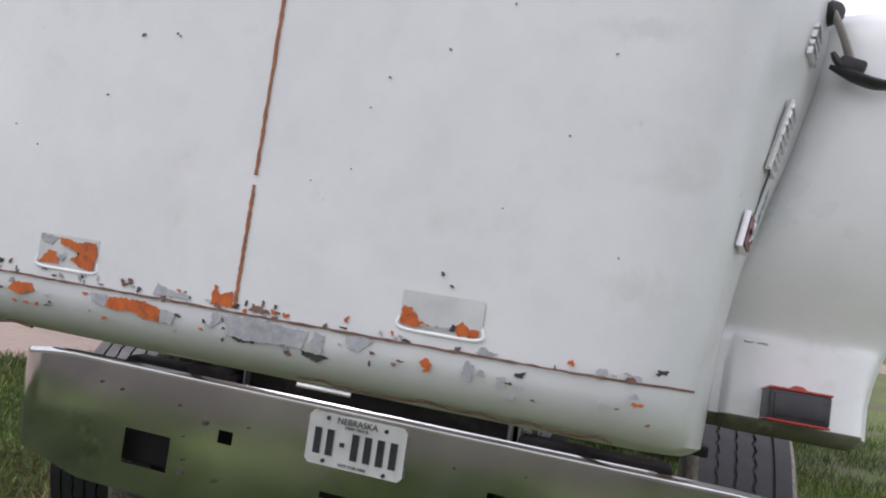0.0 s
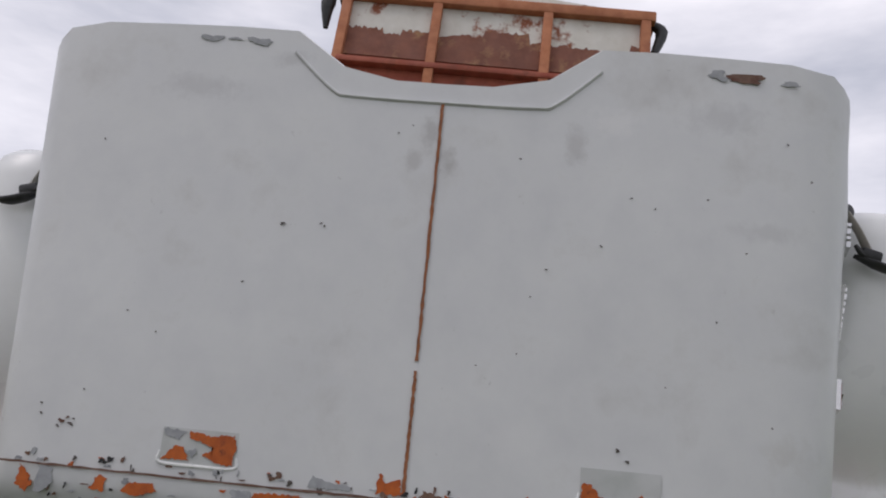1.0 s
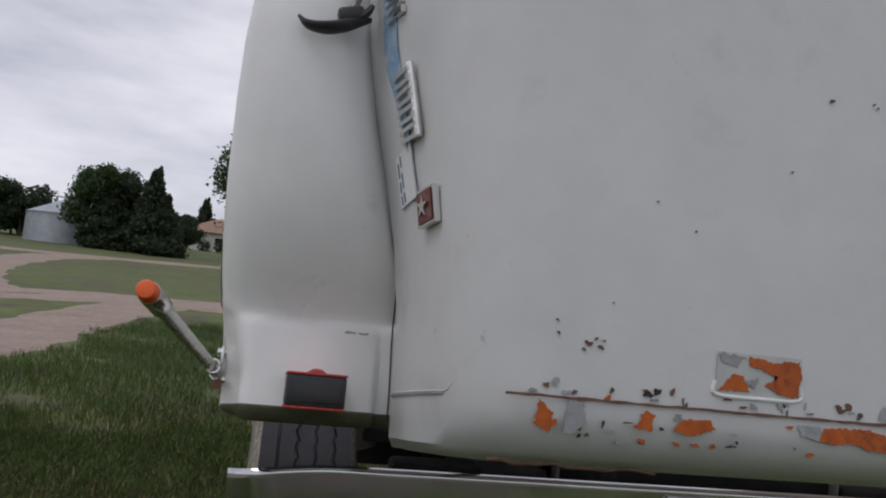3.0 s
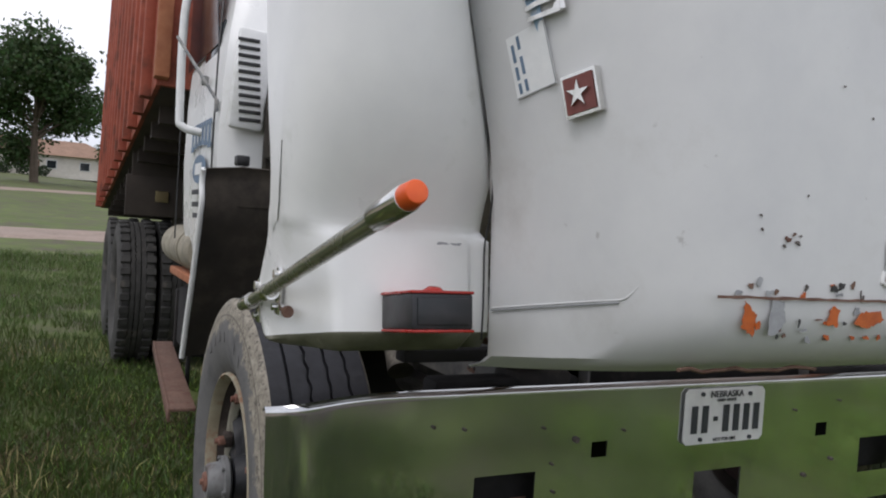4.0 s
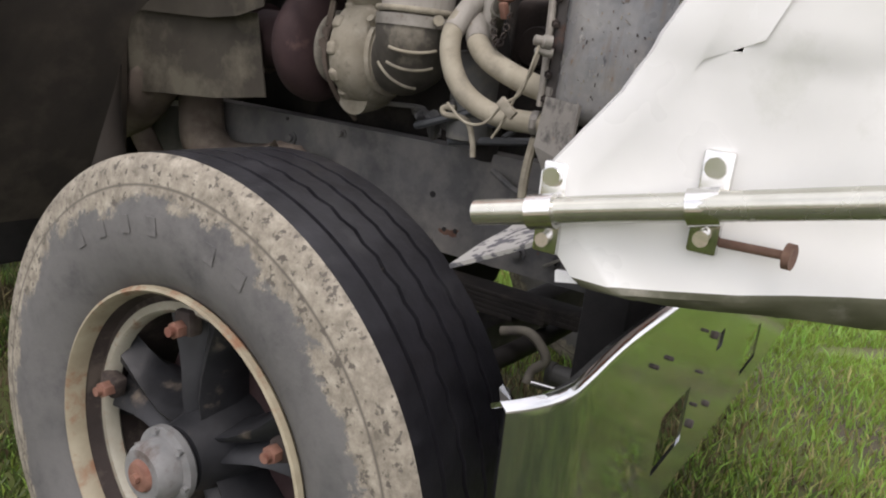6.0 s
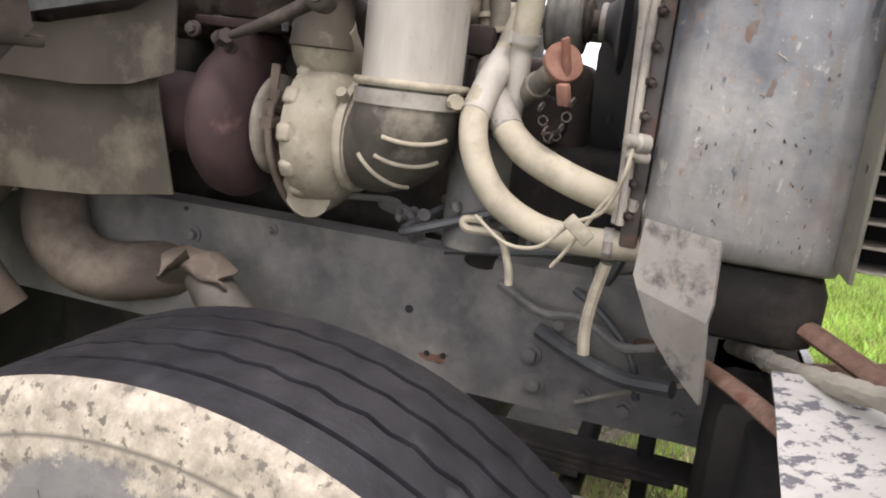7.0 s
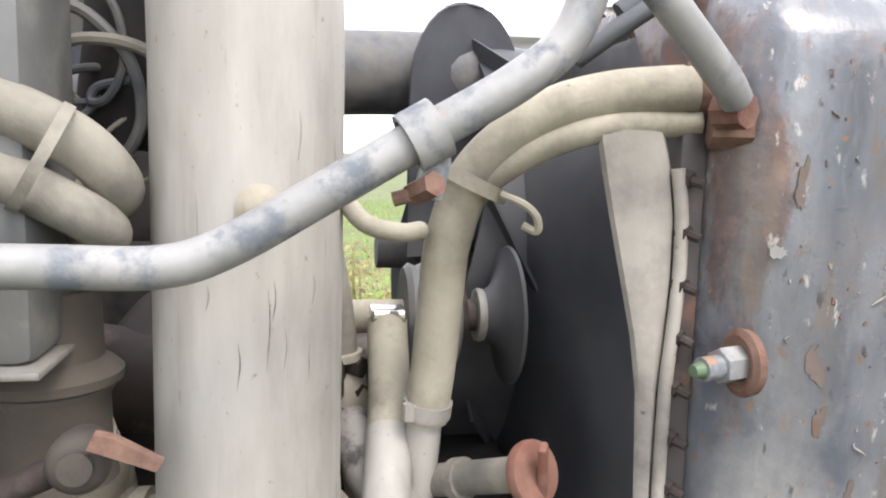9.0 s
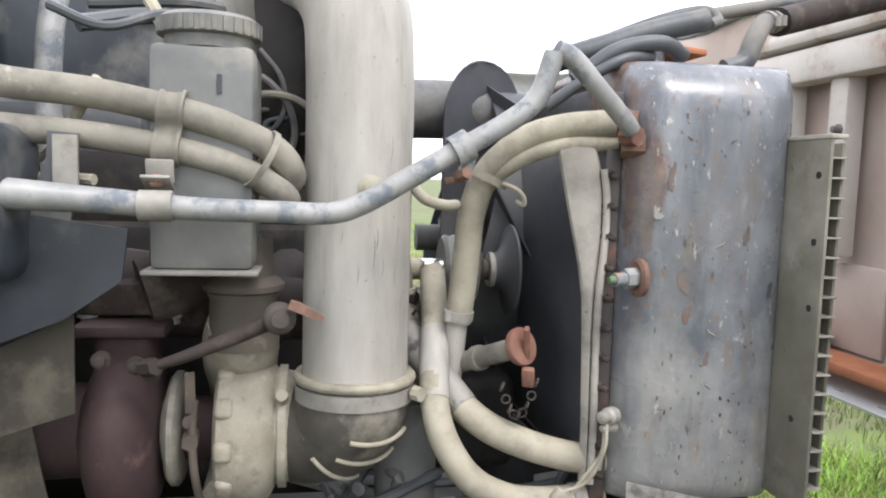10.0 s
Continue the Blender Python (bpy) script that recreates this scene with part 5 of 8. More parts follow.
    lathe(bm, [(0.085, 0.08), (0.085, -0.02), (0.072, -0.07), (0.060, -0.118), (0.02, -0.126)], (0, 0, 0), (1, 0, 0), 32)
    part("hub_body", bm, M_cast, tyre)
    bm = bmesh.new()
    lathe(bm, [(0.03, -0.12), (0.062, -0.128), (0.068, -0.134), (0.068, -0.146), (0.054, -0.150), (0.050, -0.182), (0.044, -0.190), (0.02, -0.190)], (0, 0, 0), (1, 0, 0), 32)
    for k in range(6):
        a = radians(60 * k + 15)
        cyl(bm, (-0.146, 0.0615 * math.cos(a), 0.0615 * math.sin(a)), (-0.157, 0.0635 * math.cos(a), 0.0635 * math.sin(a)), 0.006, n=6)
    part("hub", bm, M_hub, tyre, "grey wheel hub with bolts")
    bm = bmesh.new()
    cyl(bm, (-0.186, 0, 0), (-0.198, 0, 0), 0.030, 0.025, 20, 0.003)
    cyl(bm, (-0.196, 0, 0), (-0.206, 0, 0), 0.009, n=6)
    part("hub_cap", bm, M_cap, tyre, "dull red hub oil cap")
    # raised characters on the side, worn down to plain blocks
    for k in range(22):
        deg = 38 + 9.5 * k * (1 if k < 9 else 1.35)
        if not 55 < deg < 128 or k == 6:
            continue
        a = radians(deg)
        bm = bmesh.new()
        d, s = Vector((0, math.cos(a), math.sin(a))), Vector((0, -math.sin(a), math.cos(a)))
        slab(bm, [(-0.011, -0.015), (0.011, -0.015), (0.011, 0.015), (-0.011, 0.015)], Vector((-hw - 0.0046, 0, 0)) + d * 0.409, s, d, 0.0007)
        part("raised_bar", bm, M_tyreside, tyre)
    bm = bmesh.new()
    lathe(bm, [(0.205, 0.02), (0.205, 0.17), (0.19, 0.17), (0.10, 0.10)], (0, 0, 0), (1, 0, 0), 40)
    part("brake_drum", bm, M_turbo, tyre)
    return tyre


wheel(0.68, -1.225, -1)
wheel(0.68, 1.225, 1)


def rear_wheel(x, y):
    t = part("wheel", tyre_mesh("tyre", 0.26, 0.515), [M_reartyre, M_reartyre], truck, "block-tread rear truck tyre")
    t.location, t.scale = (x, y, 0.58), (1.1, 1.1, 1.1)
    bm = bmesh.new()
    for i in range(36):
        a = 2 * math.pi * i / 36
        for s in (-1, 1):
            box(bm, (s * 0.086, 0.519 * math.cos(a), 0.519 * math.sin(a)), (0.068, 0.05, 0.022), (math.degrees(a) - 90, 0, 0), 0.004, 1)
    lug = part("tread_lug", bm, M_reartyre, t)
    tagged(lug, "", "", "", "stuff")
    bm = bmesh.new()
    lathe(bm, [(0.294, -0.09), (0.28, -0.05), (0.25, 0.0), (0.12, 0.02), (0.1, -0.08), (0.02, -0.09)], (0, 0, 0), (1, 0, 0), 40)
    part("rim", bm, M_rim, t)


for y in (5.3, 6.6):
    for x in (-1.10, -0.795, 0.795, 1.10):
        rear_wheel(x, y)

# ---- chassis ----
for sx in (-1, 1):
    bm = bmesh.new()
    prof = [(0.43, 1.012), (0.43, 0.752), (0.355, 0.752), (0.355, 0.760), (0.422, 0.760), (0.422, 1.004), (0.355, 1.004), (0.355, 1.012)]
    ys = [0.06, 0.3, 0.9, 1.6, 3, 5, 7.6]
    vs = grid(bm, [[(sx * x, y, z) for x, z in prof] for y in ys], True)
    bm.faces.new(vs[0])
    bm.faces.new(vs[-1])
    rail = part("frame_rail", bm, M_frame, truck, "dusty steel frame rail with bolts and holes", smooth=20)
    for y, z, r in ((0.484, 0.854, 0.014), (0.47, 0.80, 0.013), (0.40, 0.90, 0.013), (0.36, 0.93, 0.012), (0.44, 0.92, 0.012), (0.33, 0.85, 0.011), (0.31, 0.79, 0.012), (0.38, 0.80, 0.010), (0.72, 0.775, 0.010), (1.2, 0.95, 0.012), (0.25, 0.88, 0.012), (0.22, 0.80, 0.012), (1.02, 0.99, 0.008)):
        bm = bmesh.new()
        hexbolt(bm, (sx * 0.431, y, z), (sx, 0, 0), r, 0.016)
        part("bolt", bm, M_frame, rail)
    for y, z, r in ((0.721, 0.889, 0.008), (0.677, 0.811, 0.006), (0.645, 0.813, 0.006), (1.22, 1.0, 0.005)):
        bm = bmesh.new()
        cyl(bm, (sx * 0.428, y, z), (sx * 0.4325, y, z), r, n=12)
        part("hole", bm, M_black, rail, "dark bolt hole")
    # rust patch round the paired holes
    bm = bmesh.new()
    slab(bm, blob(random.Random(7), 0.055, 0.022), (sx * 0.4315, 0.661, 0.806), (0, 1, 0), (0, 0, 1), 0.0005 * sx)
    part("rust_patch", bm, M_rust, rail, smooth=0)
# cross member coloured for the shade under the hood
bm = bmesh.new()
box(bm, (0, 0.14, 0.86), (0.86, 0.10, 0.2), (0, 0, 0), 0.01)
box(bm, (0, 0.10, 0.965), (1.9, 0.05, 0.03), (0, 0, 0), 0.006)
part("cross_member", bm, M_shade_black, truck)
# Panel and two blocks added so the gap and bumper holes read black.
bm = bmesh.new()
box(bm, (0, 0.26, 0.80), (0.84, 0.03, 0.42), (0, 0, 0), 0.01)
part("front_panel", bm, M_shade_black, truck, "added shade-black panel between the frame rails")
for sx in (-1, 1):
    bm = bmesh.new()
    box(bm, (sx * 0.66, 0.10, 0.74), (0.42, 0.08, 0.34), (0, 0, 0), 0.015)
    part("bumper_mount", bm, M_shade_black, truck, "added shade-black block behind the bumper holes")
bm = bmesh.new()
box(bm, (0, 0.68, 0.46), (1.9, 0.10, 0.11), (0, 0, 0), 0.02)
tube(bm, [(-0.92, 0.60, 0.56), (-0.80, 0.45, 0.60), (-0.45, 0.38, 0.62), (0.4, 0.38, 0.62)], 0.022, 10, 4)
part("front_axle", bm, M_engine, truck, "dark steel front axle")
for sx in (-1, 1):
    bm = bmesh.new()
    for k in range(5):
        box(bm, (sx * 0.43, 0.70, 0.70 - k * 0.0115), (0.075, 1.15 - 0.16 * k, 0.012), (0, 0, 0), 0.002)
    part("leaf_spring", bm, M_engine, truck)
# steering gear and damper ahead of the wheel
bm = bmesh.new()
tube(bm, [(-0.60, 0.40, 0.675), (-0.60, 0.34, 0.690), (-0.60, 0.302, 0.665), (-0.60, 0.292, 0.640), (-0.60, 0.318, 0.612), (-0.61, 0.322, 0.585)], 0.0105, 10, 5)
part("steering_hose", bm, M_oldhose, truck, "dusty hooked steering hose")
bm = bmesh.new()
cyl(bm, (-0.55, 0.292, 0.598), (-0.55, 0.10, 0.612), 0.022, n=16)
cyl(bm, (-0.55, 0.302, 0.597), (-0.55, 0.286, 0.599), 0.026, n=16, bev=0.003)
part("drag_link", bm, M_plastic, truck, "dusty grey steering link")
bm = bmesh.new()
cyl(bm, (-0.62, 0.305, 0.594), (-0.62, 0.135, 0.607), 0.0085, n=14)
part("damper_rod", bm, M_brightmetal, truck, "shiny steering damper rod")
bm = bmesh.new()
cyl(bm, (-0.62, 0.145, 0.606), (-0.62, 0.06, 0.612), 0.024, 0.027, n=16, bev=0.004)
part("damper_boot", bm, M_rust, truck, "rusty damper end")
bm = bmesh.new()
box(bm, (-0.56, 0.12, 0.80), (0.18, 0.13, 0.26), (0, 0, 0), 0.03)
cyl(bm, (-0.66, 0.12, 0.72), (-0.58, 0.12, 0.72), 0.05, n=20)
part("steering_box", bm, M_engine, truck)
# mud-speckled inner panel at the foot of the fender
bm = bmesh.new()
rows = []
for i in range(6):
    f = i / 5
    rows.append([(-0.91 - 0.334 * f, 0.161 - 0.28 * g, 1.065 - 0.072 * f + 0.008 * g + 0.055 * f * min(1, g / 0.38) + 0.003 * math.sin(9 * f + 5 * g)) for g in (0, 0.03, 0.2, 0.38, 0.65, 1.0)])
grid(bm, rows)
thicken(bm, 0.005)
part("inner_panel", bm, M_speckle, truck, "mud-speckled pale flap under the fender", smooth=40)
bm = bmesh.new()
rg = random.Random(31)
line = [Vector((-1.05, 0.05, 1.10)).lerp(Vector((-0.72, 0.15, 1.02)), k / 22) + Vector((0, 0.03 * math.sin(math.pi * k / 22), 0)) for k in range(23)]
tube(bm, line + [Vector((-0.46, 0.16, 0.95))], [0.0115 + rg.uniform(-0.0012, 0.0016) for k in range(24)], 12, 2)
for v in bm.verts:
    v.co += Vector((rg.uniform(-1, 1), rg.uniform(-1, 1), rg.uniform(-1, 1))) * 0.0012
part("taped_hose", bm, M_oldhose, truck, "crumpled grey-taped hose", smooth=25)

# ---- radiator ----
bm = bmesh.new()
rows = []
for z in (1.128, 1.135, 1.16, 1.25, 1.40, 1.55, 1.66, 1.715, 1.745, 1.760, 1.766):
    ins = 0.0 if z < 1.70 else 0.05 * ((z - 1.70) / 0.066) ** 2
    foot = 0.02 if z < 1.13 else (0.006 if z < 1.14 else 0)
    pts = [(0.55, 0.325), (0.655, 0.325), (0.690, 0.318), (0.715, 0.298), (0.725, 0.27), (0.725, 0.12), (0.723, 0.098), (0.712, 0.083), (0.685, 0.076), (0.55, 0.076)]
    rows.append([(-(x - ins - foot), y - (0.02 * ins / 0.05 if y < 0.2 else -0.0), z) for x, y in pts])
vs = grid(bm, rows, True)
bm.faces.new(vs[0])
bm.faces.new(vs[-1])
rad = part("radiator", bm, M_rad, truck, "scuffed grey radiator side tank with rust along its edge", smooth=60)
bm = bmesh.new()
box(bm, (0.03, 0.2, 1.44), (1.16, 0.20, 0.62), (0, 0, 0), 0.01)
part("core", bm, M_black, rad)
bm = bmesh.new()
box(bm, (-0.655, 0.335, 1.42), (0.05, 0.024, 0.60), (0, 0, 0), 0.004)
flange = part("flange", bm, M_radflange, rad, "rusty bolted radiator flange")
for k in range(11):
    bm = bmesh.new()
    z = 1.165 + k * 0.0437
    c = Vector((-0.684, 0.342, z))
    d = Vector((-0.75, -0.55, -0.25)).normalized()
    cyl(bm, c - d * 0.006, c + d * 0.004, 0.0075, n=6)
    cyl(bm, c, c + d * 0.015, 0.0046, 0.004, n=8)
    part("bolt", bm, M_manifold, flange)
bm = bmesh.new()
lathe(bm, [(0.014, -0.004), (0.026, -0.004), (0.027, 0.003), (0.022, 0.006), (0.014, 0.004)], (-0.733, 0.312, 1.462), (-0.02, 1.0, 0.0), 28, True)
part("washer", bm, M_rust, rad, "rust-ringed washer")
bm = bmesh.new()
cyl(bm, (-0.733, 0.312, 1.462), (-0.738, 0.336, 1.461), 0.0145, n=6, bev=0.002)
cyl(bm, (-0.738, 0.334, 1.461), (-0.742, 0.352, 1.460), 0.0095, n=14)
part("drain_fitting", bm, M_galv, rad, "bright hex drain fitting")
bm = bmesh.new()
cyl(bm, (-0.742, 0.351, 1.4600), (-0.744, 0.360, 1.4595), 0.0070, 0.005, n=12)
part("drain_tip", bm, M_green, rad, "dusty green plug tip")
bm = bmesh.new()
for p, r in (((-0.718, 0.338, 1.262), 0.013), ((-0.715, 0.335, 1.245), 0.008)):
    lathe(bm, [(r, -0.01), (r, 0.004), (r * 0.7, 0.008), (r * 0.7, 0.02), (r * 0.4, 0.022)], p, (-0.6, 0.8, 0.1), 14)
part("sensor", bm, M_clamp, rad)
bm = bmesh.new()
slab(bm, blob(random.Random(21), 0.016, 0.013, 10, 0.25), (-0.7262, 0.285, 1.548), (0, 1, 0), (0, 0, 1), -0.0012)
part("tag", bm, M_galv, rad, "torn grey tag")
for k, (y, z, w, h) in enumerate(((0.243, 1.455, 0.021, 0.034), (0.234, 1.408, 0.012, 0.030), (0.268, 1.60, 0.012, 0.040), (0.20, 1.345, 0.010, 0.022), (0.15, 1.52, 0.012, 0.028))):
    bm = bmesh.new()
    slab(bm, blob(random.Random(640 + k), w, h, 16, 0.5), (-0.7254, y, z), (0, 1, 0), (0, 0, 1), -0.0005)
    part("bare_patch", bm, M_bare, rad, "brown bared patch", smooth=0)
for k in range(9):
    rg = random.Random(680 + k)
    y, z, L = rg.uniform(0.14, 0.27), rg.uniform(1.25, 1.69), rg.uniform(0.004, 0.012)
    bm = bmesh.new()
    tube(bm, [(-0.7262, y + L * 0.6 * math.sin(j * 1.1 + k), z - L * j / 3) for j in range(4)], [0.0003, 0.0009, 0.0011, 0.0004], 6, 3)
    part("paint_curl", bm, (M_frame, M_tan, M_bare)[k % 3], rad)
# dents and scrapes
for k in range(130):
    rg = random.Random(500 + k)
    bm = bmesh.new()
    y, z = rg.uniform(0.13, 0.275), rg.uniform(1.15, 1.7) if k % 3 else rg.uniform(1.15, 1.3)
    slab(bm, blob(rg, rg.uniform(0.001, 0.004), rg.uniform(0.001, 0.007), 9), (-0.7256, y, z), (0, 1, 0), (0, 0, 1), -0.0006)
    part("scrape", bm, (M_tan, M_rust, M_cream, M_manifold, M_nick, M_tan)[k % 6], rad, smooth=0)
# shutter channel ahead of the tank, with its slats
bm = bmesh.new()
box(bm, (-0.737, 0.0885, 1.402), (0.146, 0.005, 0.512), (0, 0, 0), 0.001)
chan = part("shutter_frame", bm, M_shutter, truck, "dusty olive radiator shutter frame")
bm = bmesh.new()
box(bm, (-0.699, 0.012, 1.402), (0.066, 0.005, 0.512), (0, 0, 0), 0.001)
part("outer_plate", bm, M_shutter, chan)
bm = bmesh.new()
box(bm, (-0.737, 0.080, 1.661), (0.150, 0.024, 0.006), (0, 0, 0), 0.001)
part("top_plate", bm, M_tan, chan, "pale top flange")
for k in range(18):
    bm = bmesh.new()
    box(bm, (-0.704, 0.0475, 1.150 + k * 0.0286), (0.070, 0.076, 0.0028), (0, 0, 0), 0.0008)
    part("slat", bm, M_tan, chan)
# backing whose colour carries the dark between the slats
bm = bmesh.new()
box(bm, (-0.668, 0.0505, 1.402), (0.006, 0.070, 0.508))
part("shutter_back", bm, M_shade_black, chan)
for x, z in ((-0.79, 1.61), (-0.79, 1.52), (-0.79, 1.43), (-0.77, 1.27)):
    bm = bmesh.new()
    cyl(bm, (x, 0.0905, z), (x, 0.0918, z), 0.0050, n=10)
    part("hole", bm, M_black, chan, "small dark bolt hole")
# bracket under the tank
bm = bmesh.new()
grid(bm, [[(-0.735, 0.315, 1.172), (-0.795, 0.225, 1.168)], [(-0.745, 0.318, 1.10), (-0.812, 0.222, 1.095)], [(-0.765, 0.31, 1.088), (-0.80, 0.224, 1.07)], [(-0.75, 0.285, 1.03), (-0.80, 0.218, 1.005)], [(-0.76, 0.255, 0.995), (-0.79, 0.215, 0.965)]])
thicken(bm, 0.005)
part("bracket", bm, M_bracket, truck, "bent steel radiator bracket", smooth=15)
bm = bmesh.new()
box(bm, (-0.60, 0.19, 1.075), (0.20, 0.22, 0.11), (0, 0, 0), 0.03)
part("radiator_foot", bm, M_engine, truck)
bm = bmesh.new()
tube(bm, [(-0.45, 0.30, 0.92), (-0.62, 0.24, 0.97), (-0.80, 0.18, 1.0), (-1.0, 0.12, 1.02)], 0.013, 10, 4, 0.7)
tube(bm, [(-0.70, 0.10, 1.06), (-0.82, 0.02, 1.04), (-0.98, -0.06, 1.03)], 0.016, 10, 4, 0.7)
part("support_arm", bm, M_rust, truck, "rusty support arm")

# ---- fan and shroud ----
FC = Vector((0.0, 0.375, 1.455))
bm = bmesh.new()
n = 64
rows = []
for y, f in ((0.325, 0.0), (0.338, 0.35), (0.352, 0.75), (0.365, 1.0), (0.395, 1.0)):
    row = []
    for k in range(n):
        a = 2 * math.pi * k / n
        ca, sa = math.cos(a), math.sin(a)
        m = max(abs(ca) / 0.60, abs(sa) / (0.20 if sa > 0 else 0.34))
        rect = Vector((ca / m, sa / m))
        circ = Vector((ca, sa)) * 0.335
        q = rect.lerp(circ, f)
        row.append((FC.x + q.x, y + (0.065 * min(max((0.6 - sa) / 0.8, 0), 1) if y > 0.39 else 0), FC.z + q.y))
    rows.append(row)
grid(bm, rows, True)
thicken(bm, 0.006)
part("fan_shroud", bm, M_shroud, truck, "black plastic fan shroud")
bm = bmesh.new()
edge = [(1.15, 0.349, 0.362), (1.22, 0.348, 0.362), (1.33, 0.350, 0.366), (1.42, 0.350, 0.370), (1.47, 0.347, 0.378), (1.52, 0.344, 0.390), (1.57, 0.345, 0.402), (1.61, 0.351, 0.411), (1.64, 0.359, 0.417)]
grid(bm, [[(-0.672, yr, z), (-0.680, yr + 0.006, z), (-0.682, (yr + yl) / 2, z), (-0.676, yl - 0.002, z), (-0.670, yl, z)] for z, yr, yl in edge])
thicken(bm, 0.004)
strip_ob = part("shroud_edge", bm, M_tan, truck, "tan metal edge of the fan shroud")
bm = bmesh.new()
tube(bm, [(-0.684, yr, z) for z, yr, yl in edge[:-1]], 0.0058, 10, 3)
part("bead", bm, M_tan, strip_ob)
fan = None
for k in range(7):
    a = 2 * math.pi * k / 7 + 0.3
    d = Vector((math.cos(a), 0, math.sin(a)))
    s = Vector((-math.sin(a), 0, math.cos(a)))
    bm = bmesh.new()
    grid(bm, [[FC + d * r + s * w * t + Vector((0, 0.01 - 0.05 * t * 0.8, 0)) for t in (-1, -0.4, 0.2, 1)] for r, w in ((0.05, 0.035), (0.14, 0.055), (0.25, 0.07), (0.36, 0.08))])
    thicken(bm, 0.004)
    if fan is None:
        fan = part("fan", bm, M_shroud, truck, "black engine fan")
    else:
        part("blade", bm, M_shroud, fan)
bm = bmesh.new()
lathe(bm, [(0.015, -0.03), (0.07, -0.03), (0.078, -0.015), (0.078, 0.010), (0.060, 0.016), (0.03, 0.02), (0.03, 0.15)], FC, (0, 1, 0), 40)
part("fan_hub", bm, M_frame, fan, "dusty grey fan hub")
bm = bmesh.new()
rows = []
for k in range(15):
    f = k / 14
    z = 1.47 + 0.366 * math.sin(f * math.pi / 2)
    w = 0.092 * (1 - max(0, (z - 1.70) / 0.137) ** 2.2) ** 0.5 if z < 1.8359 else 0.004
    rows.append([(-0.15 - 0.45 * w * g, 0.410 + w * g + 0.012 * (1 - g * g), z) for g in (-1, -0.6, -0.2, 0.2, 0.6, 1)])
grid(bm, rows)
thicken(bm, 0.004)
part("blade", bm, M_shroud, fan, "broad black fan blade with a rounded tip")
# belt-driven accessory between the hoses and the shroud
FS = Vector((-0.41, 0.417, 1.432))
bm = bmesh.new()
lathe(bm, [(0.012, 0.030), (0.027, 0.028), (0.030, 0.022), (0.034, 0.015), (0.044, 0.007), (0.060, 0.001), (0.080, -0.003), (0.081, -0.007), (0.03, -0.010)], FS, (0, 1, 0), 48)
drive = part("drive_hub", bm, M_shroud, truck, "dark flared fan hub on its shaft")
bm = bmesh.new()
lathe(bm, [(0.0180, 0.024), (0.0300, 0.024), (0.0315, 0.028), (0.0300, 0.033), (0.0180, 0.034)], FS, (0, 1, 0), 32, True)
part("collar", bm, M_clamp, drive, "dusty collar")
bm = bmesh.new()
lathe(bm, [(0.0185, 0.020), (0.0185, 0.046), (0.032, 0.047), (0.036, 0.050), (0.036, 0.057), (0.02, 0.06)], FS, (0, 1, 0), 24)
part("shaft", bm, M_manifold, drive, "brown drive shaft")
bm = bmesh.new()
lathe(bm, [(0.02, 0.058), (0.054, 0.058), (0.061, 0.064), (0.0575, 0.072), (0.061, 0.080), (0.0575, 0.088), (0.061, 0.096), (0.0575, 0.104), (0.061, 0.112), (0.055, 0.118), (0.02, 0.118)], FS, (0, 1, 0), 44)
part("pulley", bm, M_plastic, drive, "grooved grey belt pulley")
bm = bmesh.new()
lathe(bm, [(0.019, 0.116), (0.019, 0.19), (0.025, 0.192), (0.025, 0.26), (0.015, 0.26)], FS, (0, 1, 0), 24)
part("bearing", bm, M_cream, drive, "dusty drive bearing")

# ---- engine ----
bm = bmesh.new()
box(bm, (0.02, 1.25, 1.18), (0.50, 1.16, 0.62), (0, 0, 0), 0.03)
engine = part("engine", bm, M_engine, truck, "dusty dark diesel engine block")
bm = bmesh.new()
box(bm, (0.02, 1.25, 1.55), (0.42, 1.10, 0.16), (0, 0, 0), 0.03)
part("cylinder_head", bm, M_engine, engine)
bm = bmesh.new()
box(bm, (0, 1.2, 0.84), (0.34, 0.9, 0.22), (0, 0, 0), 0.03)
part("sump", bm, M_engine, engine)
for k in range(3):
    bm = bmesh.new()
    box(bm, (-0.01, 0.88 + k * 0.36, 1.67), (0.24, 0.31, 0.10), (0, 0, 0), 0.03)
    part("rocker_cover", bm, M_darkplastic, engine)
for k in range(6):
    bm = bmesh.new()
    y = 0.80 + k * 0.17
    tube(bm, [(-0.22, y, 1.40), (-0.34, y, 1.41), (-0.42, y + 0.02, 1.38)], 0.045, 12, 4)
    part("exhaust_port", bm, M_manifold, engine)
bm = bmesh.new()
tube(bm, [(-0.42, 0.76, 1.36), (-0.44, 0.95, 1.385), (-0.46, 1.15, 1.40), (-0.44, 1.7, 1.38)], [0.05, 0.065, 0.07, 0.06], 16, 5)
box(bm, (-0.50, 1.02, 1.40), (0.12, 0.15, 0.05), (0, 0, 0), 0.01)
tube(bm, [(-0.47, 0.86, 1.40), (-0.52, 0.92, 1.43), (-0.55, 1.0, 1.41)], [0.03, 0.05, 0.05], 12, 4)
part("exhaust_manifold", bm, M_manifold, engine, "brown cast exhaust manifold")
for y in (0.96, 1.08):
    for x in (-0.54, -0.46):
        bm = bmesh.new()
        hexbolt(bm, (x, y, 1.375), (0, 0, -1), 0.010, 0.014)
        part("manifold_bolt", bm, M_galv, engine)
